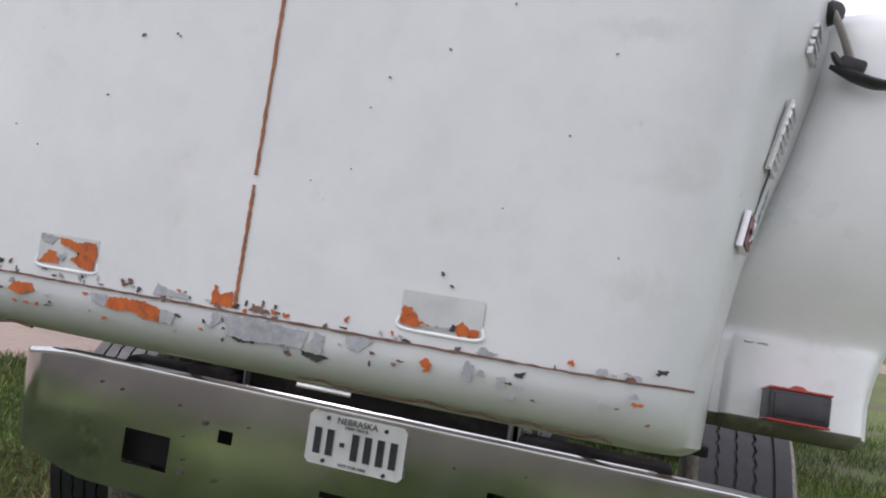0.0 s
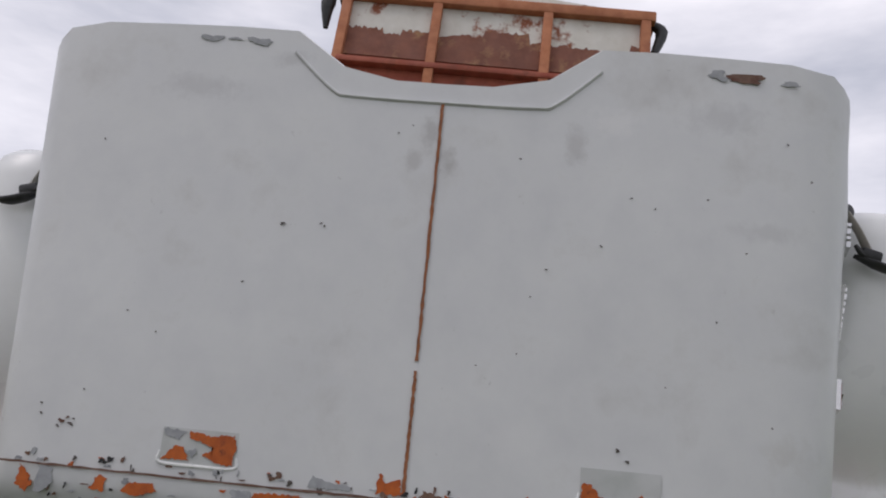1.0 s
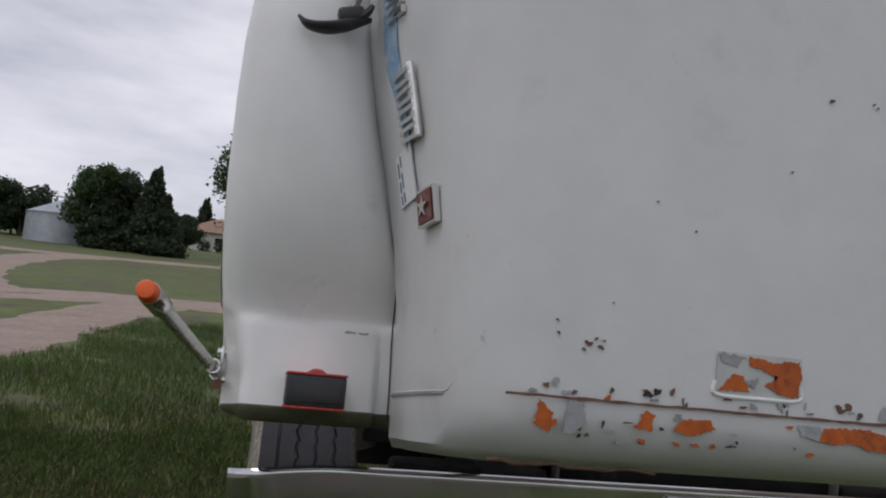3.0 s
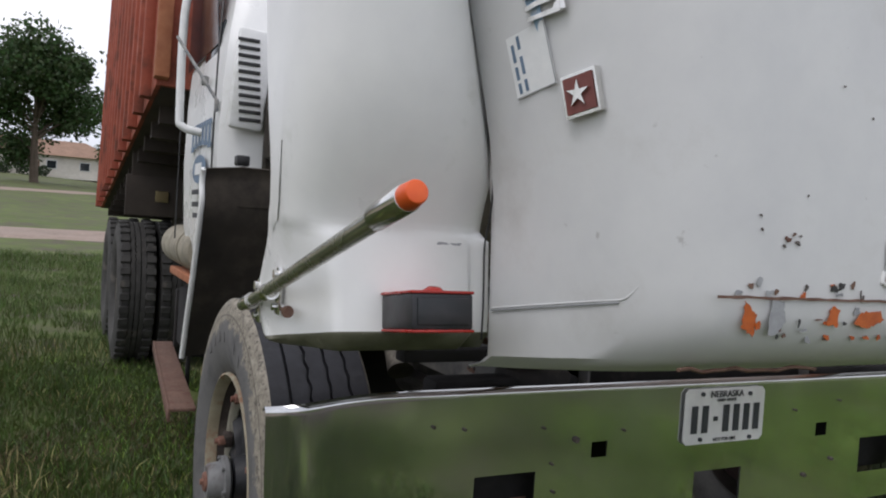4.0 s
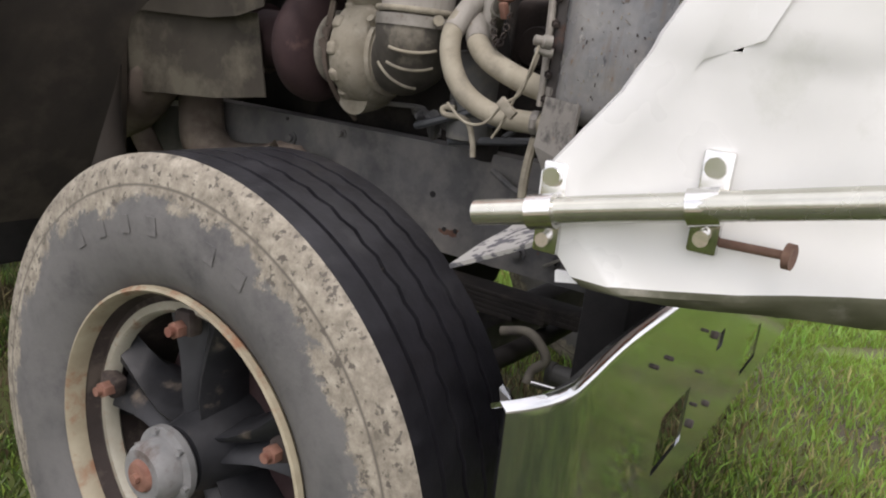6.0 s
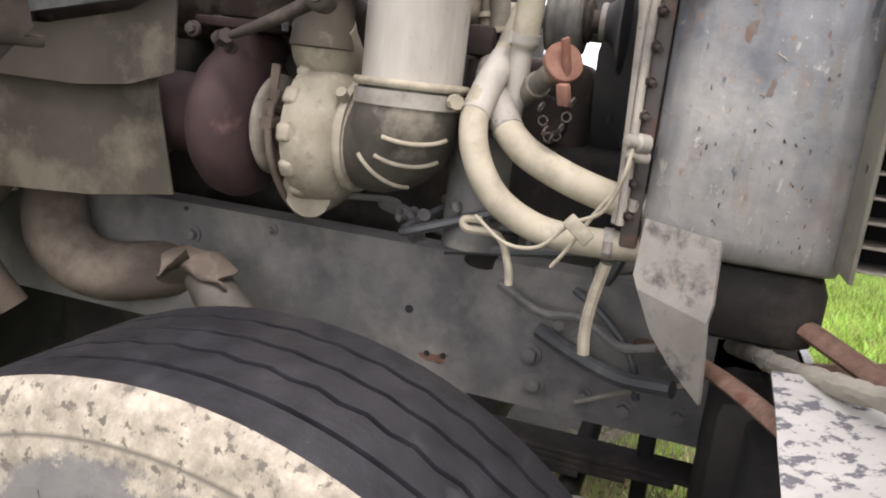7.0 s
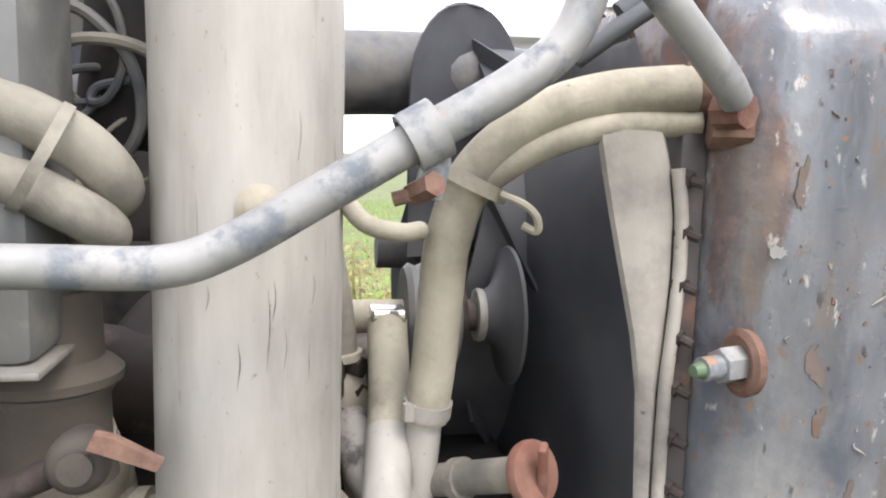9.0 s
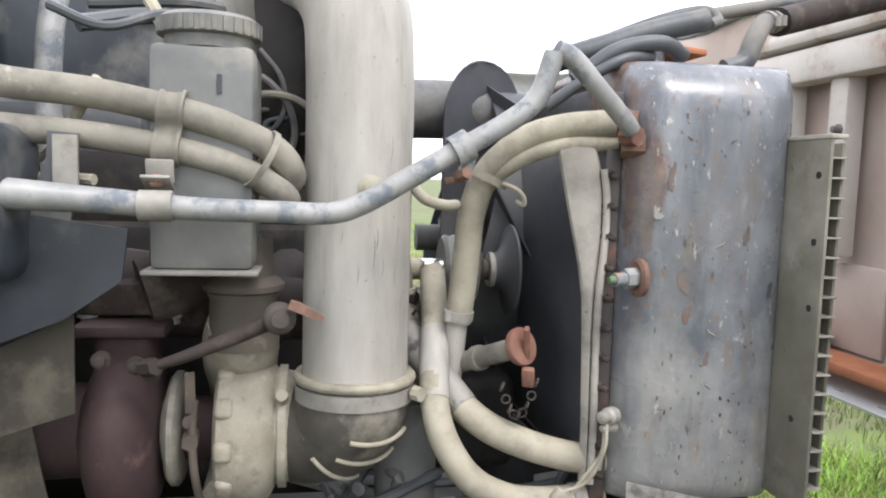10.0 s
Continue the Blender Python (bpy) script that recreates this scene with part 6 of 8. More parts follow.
# turbocharger, shaft along the truck
TC = Vector((-0.55, 0.0, 1.205))
bm = bmesh.new()
lathe(bm, [(0.045, 0.89), (0.048, 0.968), (0.085, 0.972), (0.108, 0.978), (0.124, 0.990), (0.132, 1.006), (0.134, 1.022), (0.130, 1.040), (0.118, 1.054), (0.10, 1.062), (0.080, 1.066), (0.068, 1.075), (0.072, 1.19), (0.085, 1.19), (0.085, 1.20)], (TC.x, 0, TC.z), (0, 1, 0), 48)
box(bm, (TC.x + 0.01, 1.020, 1.325), (0.12, 0.084, 0.07), (0, 0, 0), 0.02, 3)
box(bm, (TC.x + 0.01, 1.020, 1.363), (0.15, 0.125, 0.016), (0, 0, 0), 0.004)
turbo = part("turbocharger", bm, M_turbo, truck, "maroon and cream dusty turbocharger")
bm = bmesh.new()
lathe(bm, [(0.05, 0.742), (0.078, 0.742), (0.081, 0.775), (0.088, 0.806), (0.104, 0.814), (0.114, 0.826), (0.117, 0.845), (0.117, 0.868), (0.112, 0.884), (0.10, 0.890), (0.06, 0.895)], (TC.x, 0, TC.z), (0, 1, 0), 48)
tube(bm, [(TC.x - 0.04, 0.868, TC.z - 0.10), (TC.x + 0.06, 0.868, TC.z - 0.075), (TC.x + 0.10, 0.868, TC.z + 0.03), (TC.x + 0.04, 0.864, TC.z + 0.09), (-0.575, 0.858, TC.z + 0.135), (-0.60, 0.853, TC.z + 0.17)], [0.045, 0.045, 0.05, 0.056, 0.056, 0.050], 18, 5)
comp = part("compressor_housing", bm, M_cream, turbo, "cream dusty compressor housing")
for k in range(12):
    a = 2 * math.pi * k / 12
    bm = bmesh.new()
    box(bm, (TC.x + 0.113 * math.cos(a), 0.874, TC.z + 0.113 * math.sin(a)), (0.018, 0.026, 0.030), (0, -math.degrees(a), 0), 0.008, 3)
    part("boss", bm, M_cream, comp)
bm = bmesh.new()
lathe(bm, [(0.05, 0.936), (0.078, 0.941), (0.085, 0.946), (0.085, 0.954), (0.078, 0.960), (0.05, 0.965), (0.05, 0.97)], (TC.x, 0, TC.z), (0, 1, 0), 40)
part("v_clamp", bm, M_oldhose, turbo, "cream clamp ring")
bm = bmesh.new()
tube(bm, [(TC.x - 0.065, 0.918, TC.z + 0.06), (TC.x - 0.085, 0.918, TC.z + 0.02), (TC.x - 0.085, 0.915, TC.z - 0.04), (TC.x - 0.04, 0.91, TC.z - 0.11), (TC.x + 0.03, 0.91, TC.z - 0.16)], 0.006, 10, 5)
cyl(bm, (TC.x - 0.075, 0.922, TC.z + 0.045), (TC.x - 0.060, 0.926, TC.z + 0.100), 0.008, n=6)
cyl(bm, (TC.x - 0.06, 0.922, TC.z + 0.01), (TC.x - 0.095, 0.920, TC.z + 0.008), 0.012, n=6)
cyl(bm, (TC.x - 0.05, 0.924, TC.z + 0.03), (TC.x - 0.085, 0.922, TC.z + 0.035), 0.010, n=8)
part("oil_line", bm, M_exhaust, turbo, "thin oil line with its fittings")
# rubber inlet elbow and the clamp that holds it
PX, PY, PR = -0.612, 0.692, 0.0765
elbow = [(TC.x, 0.772, TC.z - 0.005), (TC.x - 0.01, 0.752, TC.z - 0.003), (-0.585, 0.712, TC.z + 0.018), (PX, PY + 0.002, 1.262), (PX, PY, 1.294)]
bm = bmesh.new()
tube(bm, elbow, [0.079, 0.082, 0.085, 0.083, 0.079], 28, 6)
inlet = part("inlet_elbow", bm, M_rubber, truck, "dusty dark rubber inlet elbow")
for k, t in enumerate((0.46, 0.60, 0.74)):
    line = spline(elbow, 10)
    i = int(t * (len(line) - 1))
    tg = (line[i + 1] - line[i - 1]).normalized()
    bm = bmesh.new()
    o = Vector((-1, 0, 0))
    side = (o - tg * o.dot(tg)).normalized()
    low = tg.cross(side)
    if low.y > 0:
        low = -low
    pts = [line[i] + 0.086 * (math.cos(a) * side + math.sin(a) * low) for a in np.linspace(0.05, 1.25, 8)]
    tube(bm, pts, 0.0035, 8, 2)
    part("rib", bm, M_hose, inlet, "raised pale rib")
bm = bmesh.new()
lathe(bm, [(0.080, 0.790), (0.0925, 0.790), (0.0925, 0.802), (0.080, 0.802)], (TC.x, 0, TC.z), (0, 1, 0), 36, True)
cyl(bm, (TC.x - 0.070, 0.796, TC.z + 0.060), (TC.x - 0.088, 0.796, TC.z + 0.072), 0.009, n=8)
part("clamp", bm, M_cream, inlet)
bm = bmesh.new()
lathe(bm, [(0.0755, -0.006), (0.0865, -0.006), (0.0895, -0.002), (0.0895, 0.002), (0.0865, 0.006), (0.0755, 0.006)], (PX, PY, 1.299), (0, 0, 1), 48, True)
cyl(bm, (PX - 0.045, PY - 0.083, 1.283), (PX - 0.055, PY - 0.092, 1.283), 0.011, n=8)
part("clamp", bm, M_hose, inlet, "pipe clamp ring")
bm = bmesh.new()
lathe(bm, [(0.080, -0.011), (0.0862, -0.011), (0.0862, 0.011), (0.080, 0.011)], (PX, PY, 1.278), (0, 0, 1), 48, True)
cyl(bm, (PX - 0.010, PY - 0.088, 1.278), (PX - 0.026, PY - 0.090, 1.278), 0.007, n=8)
part("clamp_band", bm, M_clamp, inlet, "grey band clamp")
# the upright intake pipe and its bend
bm = bmesh.new()
pp = [(PX, PY, 1.275), (PX, PY, 1.40), (PX, PY, 1.60), (PX, PY + 0.001, 1.74), (PX + 0.015, PY + 0.01, 1.83), (PX + 0.07, PY + 0.05, 1.895), (PX + 0.16, PY + 0.10, 1.90), (PX + 0.25, PY + 0.15, 1.86), (PX + 0.30, PY + 0.18, 1.76)]
tube(bm, pp, [PR, PR, PR, PR, PR, PR, PR * 1.02, PR * 1.04, PR * 1.04], 36, 5)
pipe = part("intake_pipe", bm, M_pipe, truck, "dusty streaked aluminised intake pipe")
bm = bmesh.new()
lathe(bm, [(0.004, 0.0), (0.017, 0.0), (0.017, 0.004), (0.010, 0.007), (0.010, 0.014), (0.004, 0.016)], (PX - 0.0752, PY - 0.012, 1.575), (-1, 0, 0.05), 20)
part("plug", bm, M_hose, pipe)
for k in range(16):
    rg = random.Random(1200 + k)
    a = radians(rg.uniform(150, 290))
    z, L = rg.uniform(1.33, 1.72), rg.uniform(0.015, 0.07)
    bm = bmesh.new()
    tube(bm, [(PX + (PR + 0.0002) * math.cos(a + 0.02 * math.sin(j)), PY + (PR + 0.0002) * math.sin(a + 0.02 * math.sin(j)), z - L * j / 4) for j in range(5)], [0.0001, 0.0004, 0.0006, 0.0004, 0.0001], 5, 2)
    part("crack", bm, M_bracket, pipe)
bm = bmesh.new()
tube(bm, [(PX + 0.19, PY + 0.12, 1.93), (PX + 0.15, PY + 0.095, 1.86), (PX + 0.13, PY + 0.09, 1.74), (PX + 0.14, PY + 0.11, 1.62)], [0.066, 0.066, 0.064, 0.06], 24, 5)
part("rubber_elbow", bm, M_engine, truck, "dark rubber elbow behind the intake pipe")
bm = bmesh.new()
tube(bm, [(-0.10, 0.64, 1.73), (-0.10, 0.54, 1.735), (-0.1, 0.44, 1.735), (-0.08, 0.30, 1.72)], 0.062, 24, 4)
part("top_hose", bm, M_darkplastic, truck, "black top radiator hose")

# ---- hoses and small engine fittings ----
def hose(name, pts, r, material, label="", n=16, clamps=(), clamp_mat=None):
    bm = bmesh.new()
    tube(bm, pts, r, n, 7)
    h = part(name, bm, material, truck, label)
    for at, w in clamps:
        bm = bmesh.new()
        rr = r if isinstance(r, float) else r[0]
        c, t = ring_on(bm, pts, at, rr * 1.0 - 0.0005, w, 0.003)
        s = t.cross(Vector((0, 0, 1))).normalized()
        if s.x > 0:
            s = -s
        cyl(bm, c + s * (rr + 0.002) - Vector((0, 0, 0.008)), c + s * (rr + 0.002) + Vector((0, 0, 0.008)), 0.006, n=8)
        part("hose_clamp", bm, clamp_mat or M_bracket, h)
    return h


lower = [(-0.475, 0.560, 1.440), (-0.49, 0.561, 1.425), (-0.525, 0.563, 1.390), (-0.56, 0.567, 1.352), (-0.605, 0.573, 1.314), (-0.645, 0.578, 1.268), (-0.664, 0.565, 1.215), (-0.670, 0.530, 1.162), (-0.667, 0.480, 1.130), (-0.663, 0.42, 1.117), (-0.655, 0.320, 1.118)]
h1 = hose("coolant_hose", lower, [0.021] * 11, M_hose, "dusty tan lower coolant hose", clamps=((0.965, 0.014),))
bm = bmesh.new()
tube(bm, lower[3:6], 0.0222, 16, 7)
part("tape", bm, M_pipe, h1, "pale tape wrapped round the hose")
bm = bmesh.new()
box(bm, (-0.475, 0.56, 1.449), (0.034, 0.036, 0.014), (0, 0, 0), 0.003)
part("hose_fitting", bm, M_brightmetal, h1)
second = [(-0.50, 0.60, 1.34), (-0.55, 0.585, 1.315), (-0.59, 0.56, 1.285), (-0.625, 0.53, 1.25), (-0.645, 0.49, 1.222), (-0.655, 0.43, 1.198), (-0.658, 0.37, 1.182), (-0.655, 0.318, 1.176)]
h2 = hose("coolant_hose", second, [0.0225] * 8, M_hose, "dusty tan coolant hose with taped end", clamps=((0.955, 0.015),))
bm = bmesh.new()
tube(bm, second[0:4], [0.0235, 0.026, 0.025, 0.024], 12, 7)
part("tape", bm, M_bracket, h2, "crinkled silver tape")
upper = [(-0.582, 0.535, 1.372), (-0.590, 0.530, 1.43), (-0.598, 0.527, 1.49), (-0.608, 0.523, 1.545), (-0.622, 0.504, 1.603), (-0.642, 0.457, 1.648), (-0.658, 0.405, 1.667), (-0.672, 0.335, 1.675)]
h3 = hose("vent_hose", upper, [0.0205] * 8, M_hose, "dusty tan upper hose", clamps=((0.03, 0.014),))
hose("coolant_pipe", [(-0.57, 0.545, 1.24), (-0.575, 0.540, 1.30), (-0.582, 0.535, 1.385)], 0.0165, M_pipe, "dusty thin coolant pipe", 14)
small = [(-0.615, 0.508, 1.575), (-0.632, 0.490, 1.600), (-0.652, 0.45, 1.627), (-0.668, 0.40, 1.643), (-0.672, 0.33, 1.648)]
hose("vent_hose", small, 0.012, M_hose, "thin dusty tan hose", 12)
bm = bmesh.new()
lathe(bm, [(0.030, -0.006), (0.0325, -0.006), (0.0325, 0.006), (0.030, 0.006)], (-0.620, 0.506, 1.594), (-0.1, -0.40, 0.9), 20, True)
tube(bm, [(-0.648, 0.488, 1.585), (-0.660, 0.472, 1.578), (-0.664, 0.462, 1.568), (-0.660, 0.460, 1.556), (-0.653, 0.470, 1.560)], 0.0035, 8, 5)
part("zip_tie", bm, M_hose, h3, "plastic tie with a loose tail")
bm = bmesh.new()
cyl(bm, (-0.66, 0.335, 1.675), (-0.685, 0.30, 1.675), 0.024, n=16)
cyl(bm, (-0.69, 0.33, 1.645), (-0.70, 0.30, 1.645), 0.018, n=6)
cyl(bm, (-0.712, 0.335, 1.655), (-0.735, 0.325, 1.655), 0.014, n=8)
part("tank_fitting", bm, M_rust, rad, "rusty brass tank fitting")
# galvanised brace tube across the bay
brace = [(-0.80, 1.12, 1.560), (-0.775, 1.0, 1.552), (-0.77, 0.90, 1.545), (-0.768, 0.80, 1.543), (-0.768, 0.735, 1.543), (-0.768, 0.695, 1.556), (-0.768, 0.64, 1.588), (-0.767, 0.58, 1.624), (-0.765, 0.51, 1.666), (-0.762, 0.475, 1.698), (-0.758, 0.455, 1.752)]
hb = hose("brace_tube", brace, [0.019, 0.0155, 0.0142] + [0.0138] * 8, M_galv, "worn galvanised brace tube")
bm = bmesh.new()
tube(bm, [(-0.757, 0.452, 1.757), (-0.755, 0.428, 1.748), (-0.752, 0.390, 1.712), (-0.742, 0.350, 1.676), (-0.735, 0.335, 1.662)], [0.0145, 0.0135, 0.0125, 0.0125, 0.012], 14, 4)
part("bent_end", bm, M_galv, hb)
bm = bmesh.new()
c, t = ring_on(bm, brace, 0.715, 0.0165, 0.024, 0.004)
part("tube_clamp", bm, M_galv, hb)
bm = bmesh.new()
box(bm, c + Vector((0.0, -0.006, -0.026)), (0.005, 0.020, 0.030), (12, 0, 0), 0.002)
part("clamp_tab", bm, M_galv, hb)
bm = bmesh.new()
cyl(bm, c + Vector((0.012, 0.004, -0.038)), c + Vector((-0.012, -0.006, -0.030)), 0.0085, n=6)
cyl(bm, c + Vector((0.010, 0.018, -0.042)), c + Vector((0.006, -0.002, -0.036)), 0.005, n=8)
part("clamp_bolt", bm, M_rust, hb, "rusty clamp bolt")
bm = bmesh.new()
tube(bm, [(-0.62, 0.62, 1.585), (-0.64, 0.60, 1.560), (-0.64, 0.57, 1.552), (-0.62, 0.55, 1.552)], 0.008, 10, 5)
part("thin_hose", bm, M_hose, truck)
# paired heater hoses sweeping behind the pipe
ha = [(-0.72, 1.30, 1.715), (-0.71, 1.13, 1.690), (-0.70, 1.03, 1.682), (-0.70, 0.93, 1.664), (-0.695, 0.86, 1.645), (-0.68, 0.805, 1.618), (-0.655, 0.785, 1.588), (-0.62, 0.80, 1.575), (-0.55, 0.84, 1.57)]
hb2 = [(-0.72, 1.30, 1.650), (-0.71, 1.13, 1.636), (-0.70, 1.03, 1.630), (-0.70, 0.93, 1.616), (-0.695, 0.86, 1.598), (-0.685, 0.805, 1.570), (-0.665, 0.790, 1.553), (-0.62, 0.81, 1.545), (-0.55, 0.85, 1.54)]
hh = hose("heater_hose", ha, [0.0195] * 9, M_oldhose, "dusty tan heater hose")
hose("heater_hose", hb2, [0.0175] * 9, M_oldhose, "dusty tan heater hose")
wrap = []
for zc, r, a0, a1 in ((1.665, 0.0200, 40, 238), (1.617, 0.0180, 122, 290)):
    wrap += [(-0.700 + r * math.cos(radians(a)), zc + r * math.sin(radians(a)), math.cos(radians(a)), math.sin(radians(a))) for a in np.linspace(a0, a1, 11)]
bm = bmesh.new()
grid(bm, [[(x + nx * d, 0.935 + dy - 0.12 * (z - 1.64), z + nz * d) for x, z, nx, nz in wrap] for dy, d in ((-0.0165, 0.0005), (-0.0160, 0.0050), (-0.0120, 0.0055), (-0.0095, 0.0025), (0.0, 0.0018), (0.0095, 0.0025), (0.0120, 0.0055), (0.0160, 0.0050), (0.0165, 0.0005))])
thicken(bm, 0.002)
clip_ob = part("hose_clip", bm, M_oldhose, hh, "rubber-lined hose clip round both hoses", smooth=60)
bm = bmesh.new()
box(bm, (-0.716, 0.944, 1.588), (0.006, 0.034, 0.030), (0, -14, 0), 0.002)
box(bm, (-0.738, 0.942, 1.572), (0.046, 0.034, 0.004), (0, 25, 0), 0.001)
lathe(bm, [(0.0145, -0.019), (0.0185, -0.019), (0.0185, 0.019), (0.0145, 0.019)], (-0.771, 0.938, 1.547), (0, 1, 0), 20, True)
part("clip_strap", bm, M_clamp, clip_ob, "dusty metal strap on the brace tube")
bm = bmesh.new()
hexbolt(bm, (-0.745, 0.942, 1.576), (-0.5, 0, 0.85), 0.007, 0.007)
part("clip_bolt", bm, M_rust, clip_ob)
bm = bmesh.new()
lathe(bm, [(0.038, -0.004), (0.041, -0.004), (0.041, 0.004), (0.038, 0.004)], (-0.70, 0.822, 1.607), (0.3, -1, -0.55), 20, True)
part("zip_tie", bm, M_oldhose, hh)
for k, pts in enumerate((((-0.55, 0.9, 1.75), (-0.60, 0.95, 1.80), (-0.66, 1.02, 1.77), (-0.62, 1.1, 1.80)), ((-0.45, 0.82, 1.60), (-0.52, 0.86, 1.66), (-0.58, 0.93, 1.73), (-0.5, 1.0, 1.84)), ((-0.40, 0.80, 1.86), (-0.45, 0.9, 1.80), (-0.43, 1.0, 1.83), (-0.5, 1.1, 1.80)), ((-0.70, 1.02, 1.70), (-0.66, 1.08, 1.62), (-0.68, 1.12, 1.58), (-0.72, 1.02, 1.575)), ((-0.35, 0.8, 1.78), (-0.42, 0.84, 1.83), (-0.4, 0.95, 1.86), (-0.45, 1.1, 1.84)))):
    hose("wire_loom", pts, 0.007 + 0.003 * (k % 3), M_darkplastic if k % 2 == 0 else M_hose, "dusty cable", 8)
# reservoir
bm = bmesh.new()
box(bm, (-0.638, 0.897, 1.605), (0.125, 0.132, 0.288), (0, 0, 0), 0.012)
res = part("reservoir", bm, M_plastic, truck, "dusty grey fluid reservoir with a ribbed round lid")
bm = bmesh.new()
cyl(bm, (-0.638, 0.895, 1.748), (-0.638, 0.895, 1.765), 0.058, n=32)
lathe(bm, [(0.060, 1.764), (0.066, 1.766), (0.066, 1.786), (0.058, 1.792)], (-0.638, 0.895, 0), (0, 0, 1), 36)
for k in range(30):
    a = 2 * math.pi * k / 30
    box(bm, (-0.638 + 0.066 * math.cos(a), 0.895 + 0.066 * math.sin(a), 1.776), (0.004, 0.006, 0.018), (0, 0, math.degrees(a)))
part("lid", bm, M_plastic, res, "ribbed round lid")
bm = bmesh.new()
box(bm, (-0.645, 0.897, 1.459), (0.136, 0.146, 0.006), (0, 0, 0), 0.002)
part("tray", bm, M_clamp, res, "bright tray edge")
bm = bmesh.new()
box(bm, (-0.7015, 0.875, 1.70), (0.002, 0.006, 0.024))
part("mark", bm, M_ink, res)
# oil tube with a lever fitting below the reservoir
bm = bmesh.new()
lathe(bm, [(0.02, 1.335), (0.052, 1.34), (0.0475, 1.37), (0.0465, 1.41), (0.050, 1.416), (0.050, 1.420), (0.057, 1.424), (0.058, 1.432), (0.052, 1.438), (0.043, 1.444), (0.041, 1.50)], (-0.60, 0.853, 0), (0, 0, 1), 32)
part("duct", bm, M_duct, truck, "dust-brown charge air duct below the reservoir")
bm = bmesh.new()
tube(bm, [(-0.708, 0.955, 1.338), (-0.712, 0.915, 1.352), (-0.716, 0.855, 1.377), (-0.720, 0.812, 1.397)], [0.006, 0.008, 0.010, 0.011], 12, 4)
cyl(bm, (-0.700, 0.968, 1.334), (-0.716, 0.950, 1.340), 0.012, n=6)
part("valve_line", bm, M_manifold, truck, "brown rod to the valve")
bm = bmesh.new()
lathe(bm, [(0.008, -0.022), (0.019, -0.020), (0.021, -0.004), (0.021, 0.012), (0.016, 0.018), (0.011, 0.019), (0.011, 0.026), (0.004, 0.027)], (-0.722, 0.797, 1.404), (-1, -0.1, 0.1), 20)
part("valve", bm, M_duct, truck, "small dusty valve body")
bm = bmesh.new()
slab(bm, [(-0.024, -0.005), (0.022, -0.003), (0.023, 0.004), (-0.012, 0.008), (-0.024, 0.006)], (-0.742, 0.762, 1.416), (0, -0.91, -0.41), (0, -0.41, 0.91), 0.010)
part("valve_lever", bm, M_rust, truck, "rusty valve lever")
for p in ((-0.70, 1.02, 1.345), (-0.69, 0.98, 1.335), (-0.69, 0.96, 1.325)):
    bm = bmesh.new()
    hexbolt(bm, p, (-1, 0, 0), 0.008, 0.012)
    part("fitting_bolt", bm, M_manifold, truck)
# filler neck with rusty cap, chain and its clamp
bm = bmesh.new()
cyl(bm, (-0.50, 0.571, 1.272), (-0.665, 0.461, 1.350), 0.0155, n=20)
lathe(bm, [(0.015, -0.006), (0.0195, -0.006), (0.0195, 0.006), (0.015, 0.006)], (-0.60, 0.504, 1.319), (-0.165, -0.107, 0.073), 20, True)
neck = part("filler_neck", bm, M_oldhose, truck, "dusty oil filler neck")
bm = bmesh.new()
ax = Vector((-0.165, -0.107, 0.073)).normalized()
c0 = Vector((-0.665, 0.461, 1.350))
cyl(bm, c0, c0 + ax * 0.012, 0.028, n=24, bev=0.003)
box(bm, c0 + ax * 0.018, (0.014, 0.008, 0.058), (0, -20, -25), 0.003)
box(bm, c0 + ax * 0.016 + Vector((-0.004, -0.004, -0.045)), (0.012, 0.018, 0.03), (0, -20, -25), 0.003)
part("filler_cap", bm, M_cap, neck, "rusty filler cap with a chain")
bm = bmesh.new()
for k in range(9):
    t = k / 8
    p = Vector((-0.66 - 0.02 * t, 0.481 - 0.045 * t, 1.325 - 0.075 * math.sin(math.pi * (0.15 + 0.75 * t))))
    lathe(bm, [(0.0055, -0.0015), (0.0075, -0.0015), (0.0075, 0.0015), (0.0055, 0.0015)], p, (1, 0, 0) if k % 2 else (0.2, 1, 0.4), 8, True)
part("chain", bm, M_manifold, neck)
# thermostat pipes between pipe and fan
for pts, r, mt in ((((-0.40, 0.635, 1.62), (-0.41, 0.635, 1.54), (-0.43, 0.628, 1.44), (-0.46, 0.61, 1.30)), 0.0165, M_oldhose), (((-0.44, 0.60, 1.40), (-0.46, 0.598, 1.36), (-0.48, 0.59, 1.30), (-0.50, 0.58, 1.24)), 0.020, M_hose),
                   (((-0.38, 0.64, 1.30), (-0.42, 0.60, 1.24), (-0.44, 0.58, 1.14), (-0.42, 0.6, 1.0)), 0.030, M_engine), (((-0.20, 0.60, 1.25), (-0.1, 0.57, 1.12), (0.1, 0.56, 1.05)), 0.03, M_engine)):
    hose("coolant_pipe", pts, r, mt, "dusty coolant pipe", 14)
bm = bmesh.new()
box(bm, (-0.46, 0.63, 1.38), (0.07, 0.05, 0.05), (0, 0, 0), 0.01)
cyl(bm, (-0.46, 0.62, 1.30), (-0.46, 0.62, 1.35), 0.032, n=18)
for z in (1.36, 1.39):
    hexbolt(bm, (-0.46, 0.60, z), (-0.6, -0.8, 0), 0.012, 0.02)
part("thermostat_housing", bm, M_manifold, engine)
bm = bmesh.new()
box(bm, (-0.25, 0.545, 1.24), (0.16, 0.16, 0.26), (0, 0, 0), 0.03, 3)
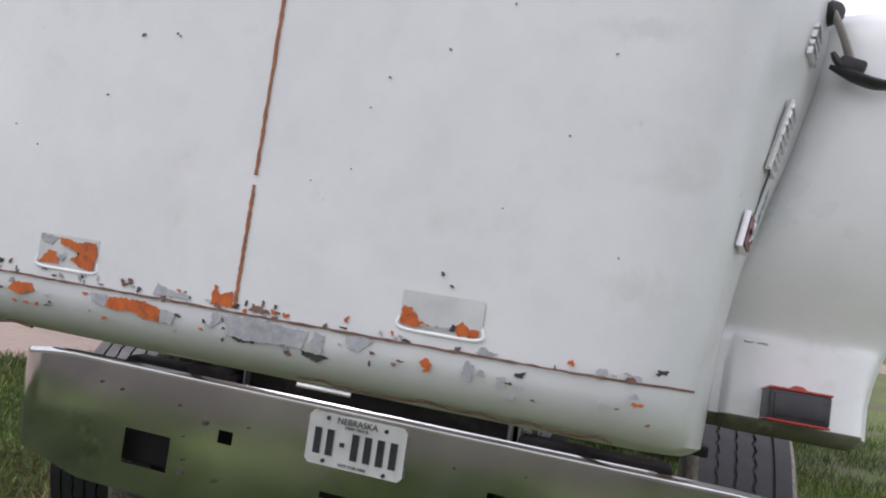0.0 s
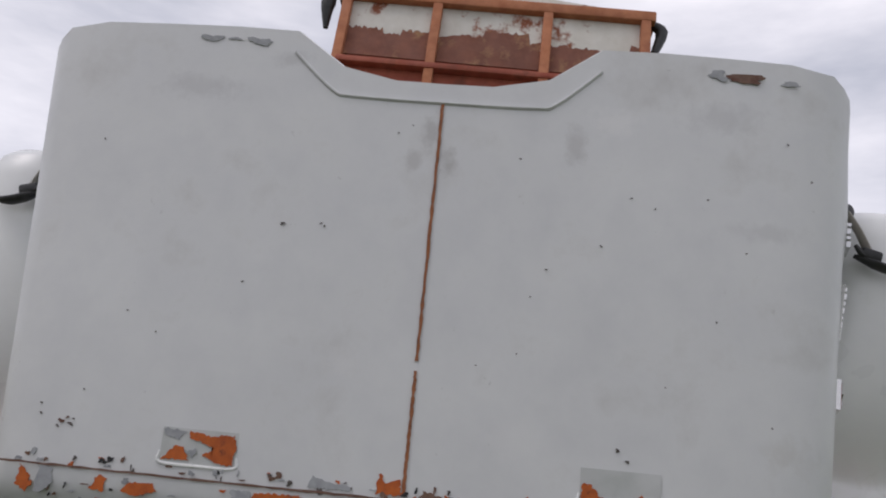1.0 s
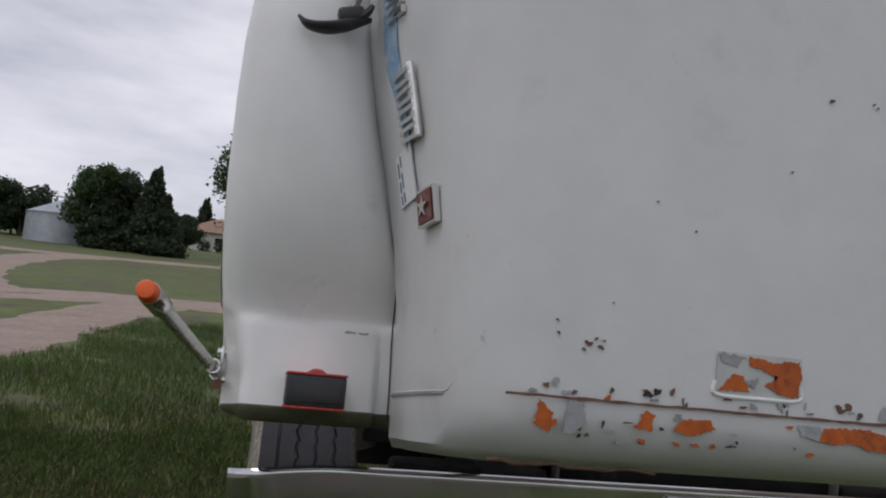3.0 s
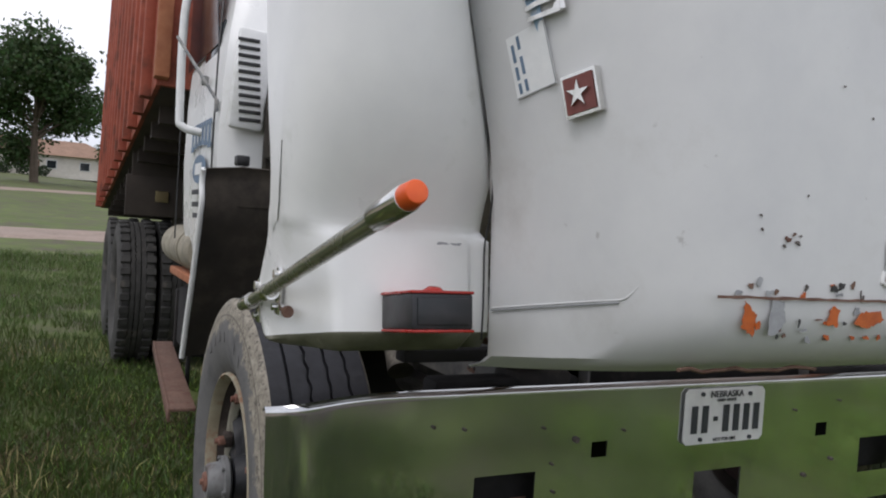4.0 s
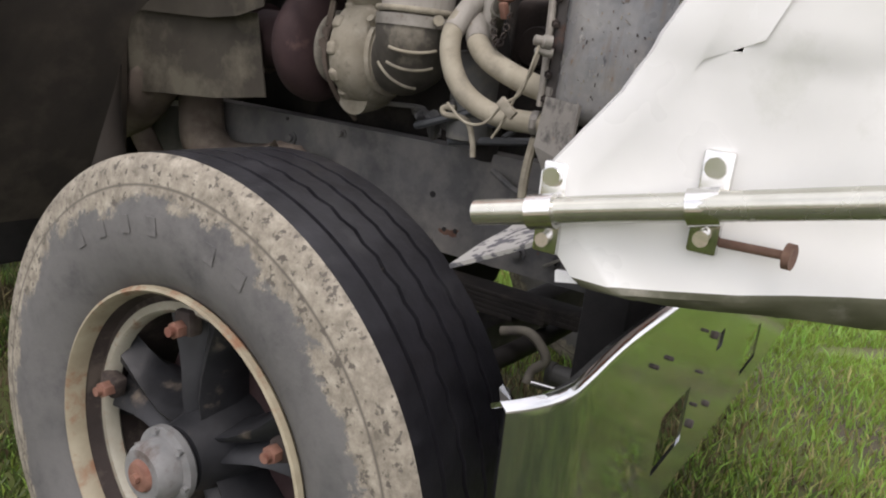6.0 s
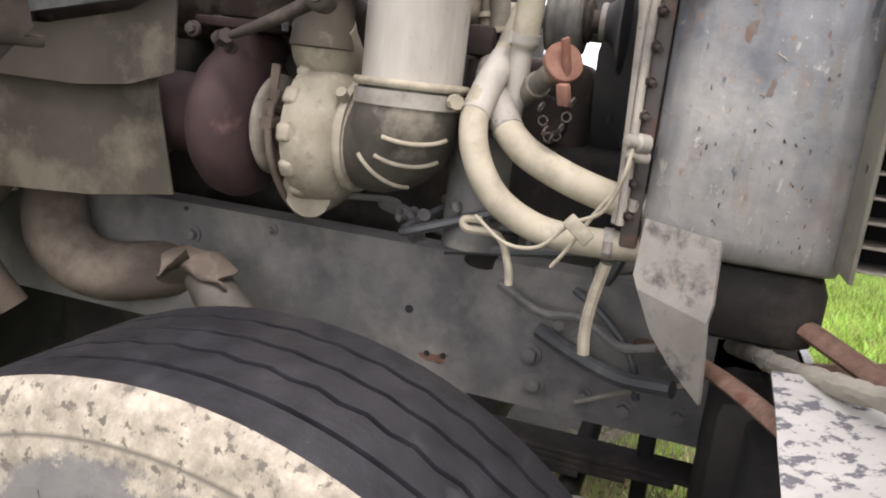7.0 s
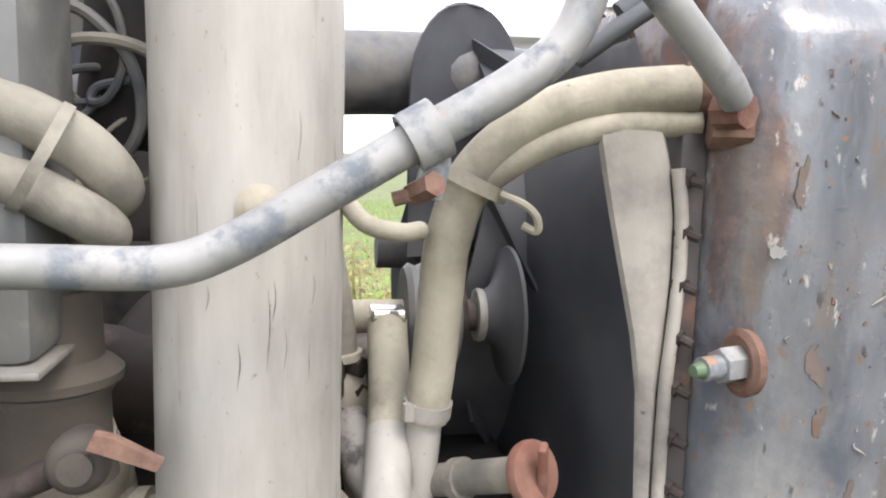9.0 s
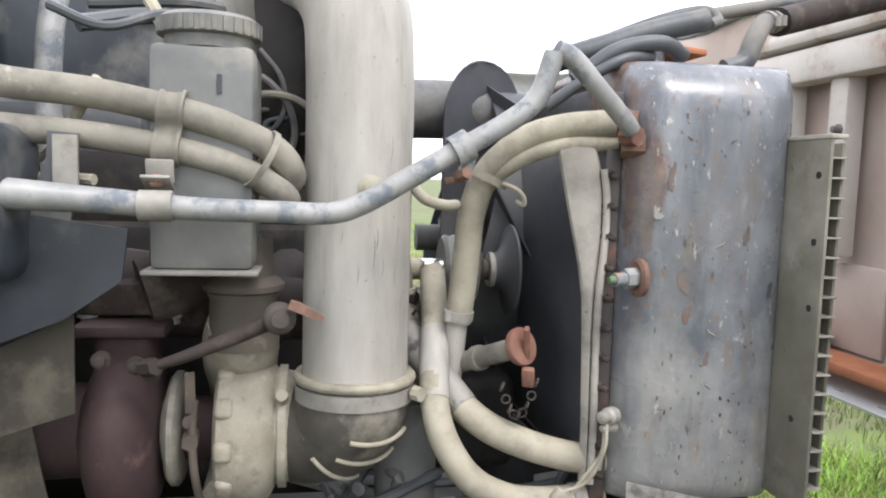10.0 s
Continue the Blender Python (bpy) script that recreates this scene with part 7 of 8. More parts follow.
cyl(bm, (-0.30, 0.54, 1.26), (-0.36, 0.54, 1.26), 0.05, 0.045, 20, 0.006)
part("water_pump", bm, M_manifold, engine, "brown dusty water pump")
bm = bmesh.new()
box(bm, (-0.25, 0.49, 1.13), (0.20, 0.24, 0.18), (0, 0, 0), 0.025, 3)
part("timing_cover", bm, M_engine, engine, "dark timing cover")
bm = bmesh.new()
lathe(bm, [(0.03, 1.04), (0.05, 1.045), (0.052, 1.20), (0.046, 1.23), (0.03, 1.235)], (-0.50, 0.60, 0), (0, 0, 1), 24)
part("filter", bm, M_plastic, engine, "grey spin-on filter with a blue band")
# pale elbow pipes beside the intake pipe, and the black hose behind them
for pts, r, z in (([(-0.46, 0.640, 1.605), (-0.46, 0.629, 1.559), (-0.46, 0.621, 1.507), (-0.46, 0.612, 1.459), (-0.46, 0.605, 1.398)], 0.0165, 1.400), ([(-0.44, 0.650, 1.530), (-0.44, 0.638, 1.475), (-0.44, 0.631, 1.425), (-0.44, 0.630, 1.350)], 0.0155, 1.425)):
    elbow_pipe = hose("elbow_pipe", pts, r, M_oldhose, "dusty pale elbow pipe", 16)
    bm = bmesh.new()
    lathe(bm, [(r - 0.001, -0.005), (r + 0.005, -0.004), (r + 0.005, 0.004), (r - 0.001, 0.005)], (pts[-1][0], float(np.interp(z, [p[2] for p in reversed(pts)], [p[1] for p in reversed(pts)])), z), (0, 0.12, 1), 20, True)
    part("pipe_flange", bm, M_hose, elbow_pipe)
hose("vent_hose", [(-0.33, 0.50, 1.640), (-0.33, 0.535, 1.611), (-0.33, 0.573, 1.592), (-0.33, 0.603, 1.566), (-0.33, 0.640, 1.525)], 0.0075, M_darkplastic, "thin black hose behind the pipes", 10)
# wires with a white connector
for pts, r in (([(-0.725, 0.345, 1.262), (-0.735, 0.350, 1.22), (-0.725, 0.37, 1.17), (-0.71, 0.41, 1.145), (-0.70, 0.45, 1.105), (-0.69, 0.50, 1.10), (-0.68, 0.55, 1.13)], 0.0028), ([(-0.72, 0.345, 1.25), (-0.728, 0.352, 1.21), (-0.72, 0.38, 1.165), (-0.705, 0.41, 1.11), (-0.70, 0.43, 1.08)], 0.0028),
               ([(-0.655, 0.545, 1.12), (-0.66, 0.57, 1.118), (-0.66, 0.565, 1.105), (-0.65, 0.52, 1.10), (-0.65, 0.50, 1.06), (-0.65, 0.495, 1.03)], 0.006), ([(-0.66, 0.36, 1.09), (-0.655, 0.37, 1.04), (-0.65, 0.375, 0.99), (-0.65, 0.372, 0.95)], 0.009)):
    bm = bmesh.new()
    tube(bm, pts, r, 8, 6)
    part("wire", bm, M_hose, truck, "loose dusty wire")
bm = bmesh.new()
box(bm, (-0.715, 0.398, 1.140), (0.012, 0.042, 0.020), (38, 0, 0), 0.003)
part("connector", bm, M_cream, truck, "cream wire connector")
for k in range(7):
    rg = random.Random(900 + k)
    y0 = rg.uniform(0.35, 0.7)
    pts = [(-0.46 + rg.uniform(-0.1, 0.03), y0 + j * rg.uniform(-0.05, 0.07), 1.03 + rg.uniform(0, 0.09)) for j in range(5)]
    hose("wire_loom", pts, rg.choice((0.006, 0.009, 0.012)), M_darkplastic if k % 2 else M_frame, "dusty cable on the frame", 8)
for pts, r, mt in ((((-0.46, 0.39, 0.795), (-0.50, 0.30, 0.852), (-0.54, 0.20, 0.905)), 0.004, M_clamp), (((-0.46, 0.47, 0.91), (-0.50, 0.40, 0.895), (-0.54, 0.32, 0.885), (-0.58, 0.24, 0.90)), 0.014, M_darkplastic),
                   (((-0.46, 0.55, 0.98), (-0.47, 0.47, 0.945), (-0.49, 0.40, 0.955), (-0.52, 0.33, 0.93), (-0.55, 0.27, 0.95)), 0.008, M_frame), (((-0.45, 0.42, 0.99), (-0.48, 0.36, 0.96), (-0.50, 0.31, 0.91), (-0.50, 0.29, 0.84)), 0.007, M_darkplastic)):
    hose("wire_loom", pts, r, mt, "dusty cable on the frame", 8)
# loops of black line between reservoir and intake pipe
for k in range(6):
    rg = random.Random(700 + k)
    y0, z0, rr = rg.uniform(0.82, 0.88), rg.uniform(1.66, 1.76), rg.uniform(0.03, 0.06)
    pts = [(-0.556 + 0.006 * k - 0.006 * math.sin(j), y0 - 0.015 + rr * math.cos(j * 0.9 + k) - 0.012 * j, z0 + rr * math.sin(j * 0.9 + k) - 0.016 * j) for j in range(7)]
    hose("vacuum_line", pts, rg.choice((0.0025, 0.004, 0.0055)), M_darkplastic if k % 3 else M_oldhose, "black looped line beside the intake pipe", 8)
# torn tube stub on the rail
hose("tube_stub", [(-0.53, 1.10, 0.905), (-0.55, 1.045, 0.862), (-0.56, 0.98, 0.81), (-0.57, 0.92, 0.755)], [0.040, 0.044, 0.046, 0.047], M_rubber, "dusty tube stub on the frame rail", 18)
bm = bmesh.new()
rows = []
rg = random.Random(3)
for i in range(9):
    u = i / 8
    rows.append([(-0.535 - 0.05 * math.sin(math.pi * j / 10), 1.165 - 0.135 * u + 0.008 * math.sin(1.1 * j + 0.5 * i),
                  0.962 - 0.05 * abs(u - 0.45) - 0.07 * (j / 10) ** 1.4 + 0.007 * math.sin(i * 1.3 + j * 0.7) + rg.uniform(-0.002, 0.002)) for j in range(11)])
grid(bm, rows)
thicken(bm, 0.005)
part("rag", bm, M_exhaust, truck, "crumpled dusty cloth on the tube", smooth=80)
hose("exhaust_elbow", [(-0.50, 1.50, 1.12), (-0.50, 1.49, 0.99), (-0.505, 1.46, 0.90), (-0.49, 1.36, 0.855), (-0.38, 1.22, 0.87)], [0.062, 0.062, 0.065, 0.062, 0.06], M_exhaust, "dusty brown exhaust elbow", 18)
hose("exhaust_pipe", [(-0.55, 1.19, 1.20), (-0.56, 1.32, 1.19), (-0.60, 1.5, 1.12), (-0.60, 1.7, 0.95), (-0.55, 2.2, 0.85)], [0.08, 0.08, 0.075, 0.07, 0.07], M_exhaust, "brown exhaust down pipe", 20)
hose("drain_hose", [(-0.56, 1.70, 1.10), (-0.57, 1.69, 0.95), (-0.55, 1.64, 0.84), (-0.52, 1.58, 0.74)], 0.034, M_exhaust, "grey dusty drain hose", 14)
hose("drain_hose", [(-0.80, 1.50, 1.10), (-0.81, 1.48, 0.95), (-0.80, 1.45, 0.80), (-0.76, 1.42, 0.66)], 0.045, M_liner, "brown dusty hose by the wheel arch", 14)

# wheel-well shields and the black filter canister above
bm = bmesh.new()
grid(bm, [[(-0.640, 1.093, 1.071), (-0.652, 1.26, 1.047), (-0.662, 1.412, 1.038)], [(-0.645, 1.110, 1.17), (-0.658, 1.20, 1.165), (-0.664, 1.30, 1.126)], [(-0.650, 1.124, 1.262), (-0.654, 1.128, 1.262), (-0.658, 1.134, 1.262)]])
grid(bm, [[(-0.662, 1.412, 1.038), (-0.668, 1.65, 1.022), (-0.672, 1.95, 1.0)], [(-0.664, 1.30, 1.126), (-0.690, 1.62, 1.15), (-0.692, 1.95, 1.15)], [(-0.658, 1.134, 1.262), (-0.690, 1.55, 1.30), (-0.692, 1.95, 1.31)]])
thicken(bm, 0.004)
part("heat_shield", bm, M_shield, truck, "dusty tan heat shield behind the wheel", smooth=12)
bm = bmesh.new()
slab(bm, [(1.052, 1.276), (1.052, 1.404), (1.138, 1.362), (1.30, 1.33), (1.95, 1.32), (1.95, 1.24), (1.40, 1.238), (1.24, 1.238), (1.138, 1.249)], (-0.70, 0, 0), (0, 1, 0), (0, 0, 1), 0.004)
part("heat_shield", bm, M_shield, truck, "dusty tan heat shield plate", smooth=0)
bm = bmesh.new()
box(bm, (-0.75, 1.36, 1.545), (0.16, 0.54, 0.19), (0, 0, 0), 0.03, 3)
part("air_cleaner", bm, M_bluegrey, truck, "dark blue-grey air cleaner housing")
bm = bmesh.new()
slab(bm, [(0.978, 1.516), (0.986, 1.452), (1.053, 1.404), (1.123, 1.376), (1.32, 1.34), (1.32, 1.52), (1.12, 1.535)], (-0.735, 0, 0), (0, 1, 0), (0, 0, 1), 0.006)
part("splash_sheet", bm, M_bluegrey, truck, "dark blue-grey sheet below the brace tube", smooth=0)
bm = bmesh.new()
slab(bm, [(1.035, 1.63), (1.07, 1.632), (1.072, 1.60), (1.13, 1.44), (1.055, 1.44), (1.045, 1.53)], (-0.728, 0, 0), (0, 1, 0), (0, 0, 1), 0.006)
part("stay_plate", bm, M_darkplastic, truck, "dusty stay plate on the brace tube")
bm = bmesh.new()
grid(bm, [[(-0.737, 1.062 - 0.3 * (1.628 - z) * k, z) for k in (0, 0.15, 0.85)] + [(-0.737, 1.034, z)] for z in (1.628, 1.624, 1.59, 1.565)])
thicken(bm, 0.006)
part("stay_tab", bm, M_clamp, truck, "pale bent tab on the stay plate", smooth=30)
bm = bmesh.new()
box(bm, (0.12, 1.16, 1.78), (0.34, 0.46, 0.44), (0, 0, 0), 0.03, 3)
heater = part("heater_box", bm, M_bluegrey, truck, "dark blue-grey heater box")
bm = bmesh.new()
box(bm, (-0.055, 1.08, 1.90), (0.02, 0.26, 0.02), (0, 0, 0), 0.004)
part("flange", bm, M_darkplastic, heater)
hose("coolant_pipe", [(-0.32, 1.19, 1.56), (-0.32, 1.20, 1.70), (-0.31, 1.195, 1.84), (-0.25, 1.19, 1.95)], 0.022, M_galv, "grey upright pipe", 14)
hose("wire_loom", [(-0.42, 1.25, 1.62), (-0.40, 1.30, 1.74), (-0.38, 1.27, 1.86), (-0.30, 1.24, 1.98)], 0.024, M_darkplastic, "black corrugated loom", 12)

# ---- cab ----
bm = bmesh.new()
rows = []
for z, yf, yb, hw in ((0.98, 1.62, 2.6, 1.06), (1.2, 1.60, 2.6, 1.10), (1.5, 1.585, 2.6, 1.115), (1.8, 1.57, 2.6, 1.11), (1.95, 1.57, 2.6, 1.10), (2.42, 1.85, 2.6, 1.0), (2.56, 1.98, 2.55, 0.92), (2.60, 2.1, 2.45, 0.85)):
    pts = [(-hw + 0.06, yf), (-hw, yf + 0.05), (-hw, yb - 0.05), (-hw + 0.06, yb), (hw - 0.06, yb), (hw, yb - 0.05), (hw, yf + 0.05), (hw - 0.06, yf)]
    rows.append([(x, y, z) for x, y in pts])
vs = grid(bm, rows, True)
bm.faces.new(vs[0])
bm.faces.new(vs[-1])
cab = part("cab", bm, M_fender, truck, "white truck cab with lettering on the door")
for sx in (-1, 1):
    bm = bmesh.new()
    slab(bm, [(1.80, 1.98), (2.62, 1.98), (2.60, 2.46), (2.0, 2.46)], (sx * 1.108, 0, 0), (0, 1, 0), (0, 0, 1), 0.004)
    part("window", bm, M_glass, cab)
    bm = bmesh.new()
    tube(bm, [(sx * 1.122, 1.70, 1.12), (sx * 1.124, 1.70, 1.5), (sx * 1.118, 1.72, 1.95), (sx * 1.06, 1.95, 2.45)], 0.004, 6, 3)
    part("door_gap", bm, M_black, cab)
    bm = bmesh.new()
    tube(bm, [(sx * 1.122, 2.68, 1.12), (sx * 1.124, 2.68, 1.95)], 0.004, 6, 3)
    part("door_gap", bm, M_black, cab)
bm = bmesh.new()
slab(bm, [(-0.78, 2.02), (0.78, 2.02), (0.74, 2.45), (-0.74, 2.45)], (0, 1.60, 0), (1, 0, 0), (0, 0.42, 0.91), 0.004)
part("windscreen", bm, M_glass, cab)
# lettering as plain bars, and the oval below it
for k in range(6):
    bm = bmesh.new()
    y, z, h = 1.78 + k * 0.088, 1.60 + 0.012 * math.sin(k * 0.6), 0.060 - 0.010 * math.sin(math.pi * k / 5)
    slab(bm, [(y - 0.034, z - h), (y + 0.034, z - h), (y + 0.034, z - h + 0.02), (y + 0.020, z - h + 0.026), (y + 0.020, z + h - 0.026), (y + 0.034, z + h - 0.02), (y + 0.034, z + h), (y - 0.034, z + h), (y - 0.034, z + h - 0.02), (y - 0.020, z + h - 0.026), (y - 0.020, z - h + 0.026), (y - 0.034, z - h + 0.02)], (-1.127, 0, 0), (0, 1, 0), (0, 0, 1), 0.003)
    part("lettering_bar", bm, M_blue, cab, "faded blue door lettering")
bm = bmesh.new()
lathe(bm, [(0.001, 0), (0.10, 0), (0.10, 0.003), (0.001, 0.003)], (0, 0, 0), (-1, 0, 0), 32)
for v in bm.verts:
    v.co = Vector((v.co.x - 1.128, v.co.y * 1.65 + 1.98, v.co.z * 0.62 + 1.455))
part("oval", bm, M_blue, cab)
bm = bmesh.new()
box(bm, (-1.1325, 1.98, 1.455), (0.003, 0.17, 0.05))
part("oval_letters", bm, M_plate, cab)
for z, w in ((1.355, 0.34), (1.30, 0.30), (1.25, 0.22)):
    bm = bmesh.new()
    box(bm, (-1.127, 1.98, z), (0.003, w, 0.022))
    part("small_lettering", bm, M_ink, cab)
bm = bmesh.new()
box(bm, (-1.112, 1.810, 1.204), (0.02, 0.237, 0.075), (0, 0, 0), 0.004)
plaque = part("plaque", bm, M_plate, cab, "small framed red and white plaque")
bm = bmesh.new()
box(bm, (-1.1235, 1.810, 1.204), (0.003, 0.166, 0.049))
part("plaque_field", bm, M_red_badge, cab)
bm = bmesh.new()
tube(bm, [(-1.12, 2.02, 1.62), (-1.20, 2.04, 1.64), (-1.215, 2.05, 1.72), (-1.21, 2.06, 2.2), (-1.13, 2.06, 2.3)], 0.018, 12, 5)
part("grab_handle", bm, M_fender, cab, "white grab handle")
bm = bmesh.new()
cyl(bm, (-1.125, 1.66, 1.72), (-1.27, 1.81, 1.98), 0.007, n=8)
box(bm, (-1.125, 1.66, 1.70), (0.015, 0.025, 0.05), (0, 0, 0), 0.004)
box(bm, (-1.13, 1.95, 1.84), (0.03, 0.035, 0.04), (0, 0, 0), 0.006)
part("mirror_brace", bm, M_galv, cab, "thin mirror brace rod")
bm = bmesh.new()
box(bm, (-1.08, 2.0, 2.02), (0.03, 0.32, 0.16), (0, 8, 0), 0.02)
part("quarter_window", bm, M_glass, cab)
# louvred cowl vent
bm = bmesh.new()
box(bm, (-1.02, 1.545, 1.80), (0.14, 0.05, 0.40), (0, 4, 0), 0.02)
vent = part("cowl_vent", bm, M_fender, cab, "white louvred cowl vent")
for k in range(11):
    bm = bmesh.new()
    box(bm, (-1.02 - 0.002 * k, 1.517, 1.64 + k * 0.031), (0.085, 0.006, 0.014), (0, 0, 0), 0.002)
    part("louvre", bm, M_black, vent)
bm = bmesh.new()
box(bm, (-0.72, 1.56, 1.62), (0.46, 0.06, 0.75), (0, 0, 0), 0.02)
box(bm, (-0.88, 1.50, 1.62), (0.16, 0.10, 0.26), (0, 0, 15), 0.03)
tube(bm, [(-0.92, 1.46, 1.75), (-0.80, 1.44, 1.76), (-0.70, 1.45, 1.72), (-0.60, 1.47, 1.74)], 0.02, 10, 4)
box(bm, (0.2, 1.60, 1.5), (1.7, 0.06, 1.0), (0, 0, 0), 0.02)
box(bm, (-0.8175, 1.575, 1.08), (0.265, 0.03, 0.46), (0, 0, 0), 0.008)
part("firewall", bm, M_liner, cab, "dark dusty firewall")
# fixed rear half of the wheel arch
bm = bmesh.new()
arch = [(1.19, 1.415), (1.20, 1.40), (1.205, 1.36), (1.19, 1.30), (1.225, 1.20), (1.29, 1.03), (1.37, 0.86), (1.43, 0.72)]
grid(bm, [[(-1.235, y, z) for y, z in arch], [(-1.228, y + 0.004, z + 0.004) for y, z in arch], [(-1.10, y + 0.02, z + 0.02) for y, z in arch], [(-0.82 if z > 1.25 else -0.90, y + 0.02, z + 0.02) for y, z in arch]])
thicken(bm, 0.006)
well = part("wheel_arch", bm, M_liner, truck, "muddy black wheel arch with a white edge")
bm = bmesh.new()
tube(bm, [(-1.236, y, z) for y, z in arch], 0.010, 10, 4, 0.9)
part("arch_edge", bm, M_fender, well, "white arch edge")
bm = bmesh.new()
box(bm, (-1.0, 1.22, 1.300), (0.42, 0.02, 0.018), (0, 0, 0), 0.004)
part("arch_rib", bm, M_liner, well)
bm = bmesh.new()
box(bm, (-1.06, 1.42, 1.47), (0.05, 0.05, 0.04), (0, 0, 0), 0.006)
part("rubber_stop", bm, M_black, truck)

# cab mount with boxes added to block the grass, shade put into its colour
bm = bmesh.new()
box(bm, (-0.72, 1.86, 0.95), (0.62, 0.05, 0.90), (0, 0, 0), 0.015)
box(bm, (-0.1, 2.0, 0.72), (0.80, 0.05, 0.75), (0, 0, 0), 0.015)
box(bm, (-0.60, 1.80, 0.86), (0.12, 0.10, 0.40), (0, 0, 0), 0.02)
part("cab_mount", bm, M_shade_black, truck, "cab mount behind the wheel, shade-black, widened to close the gap")
bm = bmesh.new()
box(bm, (0, 1.30, 0.64), (0.46, 0.95, 0.30), (0, 0, 0), 0.06, 3)
part("oil_sump", bm, M_engine, truck, "dark engine sump between the frame rails")

# ---- behind the cab ----
bm = bmesh.new()
lathe(bm, [(0.01, 2.35), (0.10, 2.36), (0.115, 2.39), (0.115, 3.3), (0.10, 3.33), (0.01, 3.34)], (-1.0, 0, 1.07), (0, 1, 0), 28)
lathe(bm, [(0.116, 2.62), (0.12, 2.62), (0.12, 2.65), (0.116, 2.65)], (-1.0, 0, 1.07), (0, 1, 0), 28, True)
part("air_tank", bm, M_hose, truck, "dusty tan cylindrical air tank")
bm = bmesh.new()
box(bm, (-1.02, 2.6, 0.93), (0.14, 0.9, 0.04), (0, 0, 0), 0.006)
part("tank_bracket", bm, M_bedorange, truck)
# battery box blackened to sink into the shade below the cab
bm = bmesh.new()
box(bm, (-0.85, 2.9, 0.66), (0.34, 0.5, 0.34), (0, 0, 0), 0.02)
box(bm, (-1.03, 2.6, 0.62), (0.02, 0.03, 0.55), (0, 0, 0), 0.004)
part("battery_box", bm, M_shade_black, truck, "battery box and its strap, coloured black for the shade there")
bm = bmesh.new()
box(bm, (-1.10, 2.70, 0.42), (0.11, 1.75, 0.015), (0, 0, -4), 0.004)
box(bm, (-1.155, 2.70, 0.40), (0.012, 1.75, 0.06), (0, 0, -4), 0.003)
part("side_step", bm, M_rust, truck, "rusty brown side step")
for y in (2.3, 3.4):
    bm = bmesh.new()
    box(bm, (-0.98, y, 0.60), (0.04, 0.05, 0.36), (0, 0, 0), 0.006)
    part("step_bracket", bm, M_engine, truck)

# ---- raised dump box: floor pivoting at the rear ----
BED = pose(-0.075, 7.6, 1.21) @ Matrix.Rotation(radians(1.5), 4, 'Y') @ Matrix.Rotation(radians(-7.9), 4, 'X')
BL, BW, BH = 4.9, 1.175, 2.77


def bed_part(name, bm, material, label="", parent=truck):
    bmesh.ops.transform(bm, matrix=BED, verts=bm.verts[:])
    return part(name, bm, material, parent, label)


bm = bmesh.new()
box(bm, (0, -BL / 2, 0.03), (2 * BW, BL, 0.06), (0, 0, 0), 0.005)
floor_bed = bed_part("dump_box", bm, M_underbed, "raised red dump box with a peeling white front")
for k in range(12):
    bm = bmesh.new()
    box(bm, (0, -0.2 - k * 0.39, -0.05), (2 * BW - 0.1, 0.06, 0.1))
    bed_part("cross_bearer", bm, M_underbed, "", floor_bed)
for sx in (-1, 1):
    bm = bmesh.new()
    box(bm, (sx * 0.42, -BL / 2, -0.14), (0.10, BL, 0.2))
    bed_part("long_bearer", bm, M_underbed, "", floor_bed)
for sx in (-1, 1):
    bm = bmesh.new()
    box(bm, (sx * BW, -BL / 2, BH / 2), (0.04, BL, BH), (0, 0, 0), 0.004)
    bed_part("box_side", bm, M_bed, "rusted red box side", floor_bed)
    for k in range(13):
        bm = bmesh.new()
        box(bm, (sx * (BW + 0.045), -0.1 - k * 0.378, BH / 2), (0.06, 0.07, BH), (0, 0, 0), 0.006)
        bed_part("side_rib", bm, M_bed, "", floor_bed)
    bm = bmesh.new()
    box(bm, (sx * (BW + 0.03), -BL / 2, BH), (0.12, BL, 0.09), (0, 0, 0), 0.008)
    bed_part("top_rail", bm, M_bed, "", floor_bed)
bm = bmesh.new()
box(bm, (0, -BL, BH / 2 - 0.10), (2 * BW, 0.04, BH - 0.2), (0, 0, 0), 0.004)
bed_part("box_front", bm, M_bed, "", floor_bed)
bm = bmesh.new()
box(bm, (0, -BL - 0.004, BH - 0.23), (2 * BW, 0.04, 0.36), (0, 0, 0), 0.004)
bed_part("box_front_panel", bm, M_bedwhite, "peeling white box front", floor_bed)
bm = bmesh.new()
slab(bm, [(-BW - 0.02, 0.03), (-0.7, 0.10), (-0.1, 0.145), (0.1, 0.14), (BW + 0.02, 0.03), (BW + 0.02, -0.02), (-BW - 0.02, -0.02)], (0, -BL + 0.03, BH), (1, 0, 0), (0, 0, 1), 0.05)
bed_part("box_top_panel", bm, M_bedwhite, "", floor_bed)
for x in (-BW, -0.45, 0.42, BW):
    bm = bmesh.new()
    box(bm, (x, -BL - 0.05, BH / 2), (0.075, 0.07, BH - 0.05), (0, 0, 0), 0.008)
    bed_part("box_rib", bm, M_bedorange, "", floor_bed)
bm = bmesh.new()
box(bm, (0, -BL - 0.05, BH - 0.03), (2 * BW + 0.15, 0.08, 0.09), (0, 0, 0), 0.01)
bed_part("box_rail", bm, M_bedorange, "", floor_bed)
bm = bmesh.new()
box(bm, (0, -BL - 0.05, BH - 0.66), (2 * BW, 0.09, 0.05), (0, 0, 0), 0.01)
bed_part("box_ledge", bm, M_bed, "", floor_bed)
rg = random.Random(31)
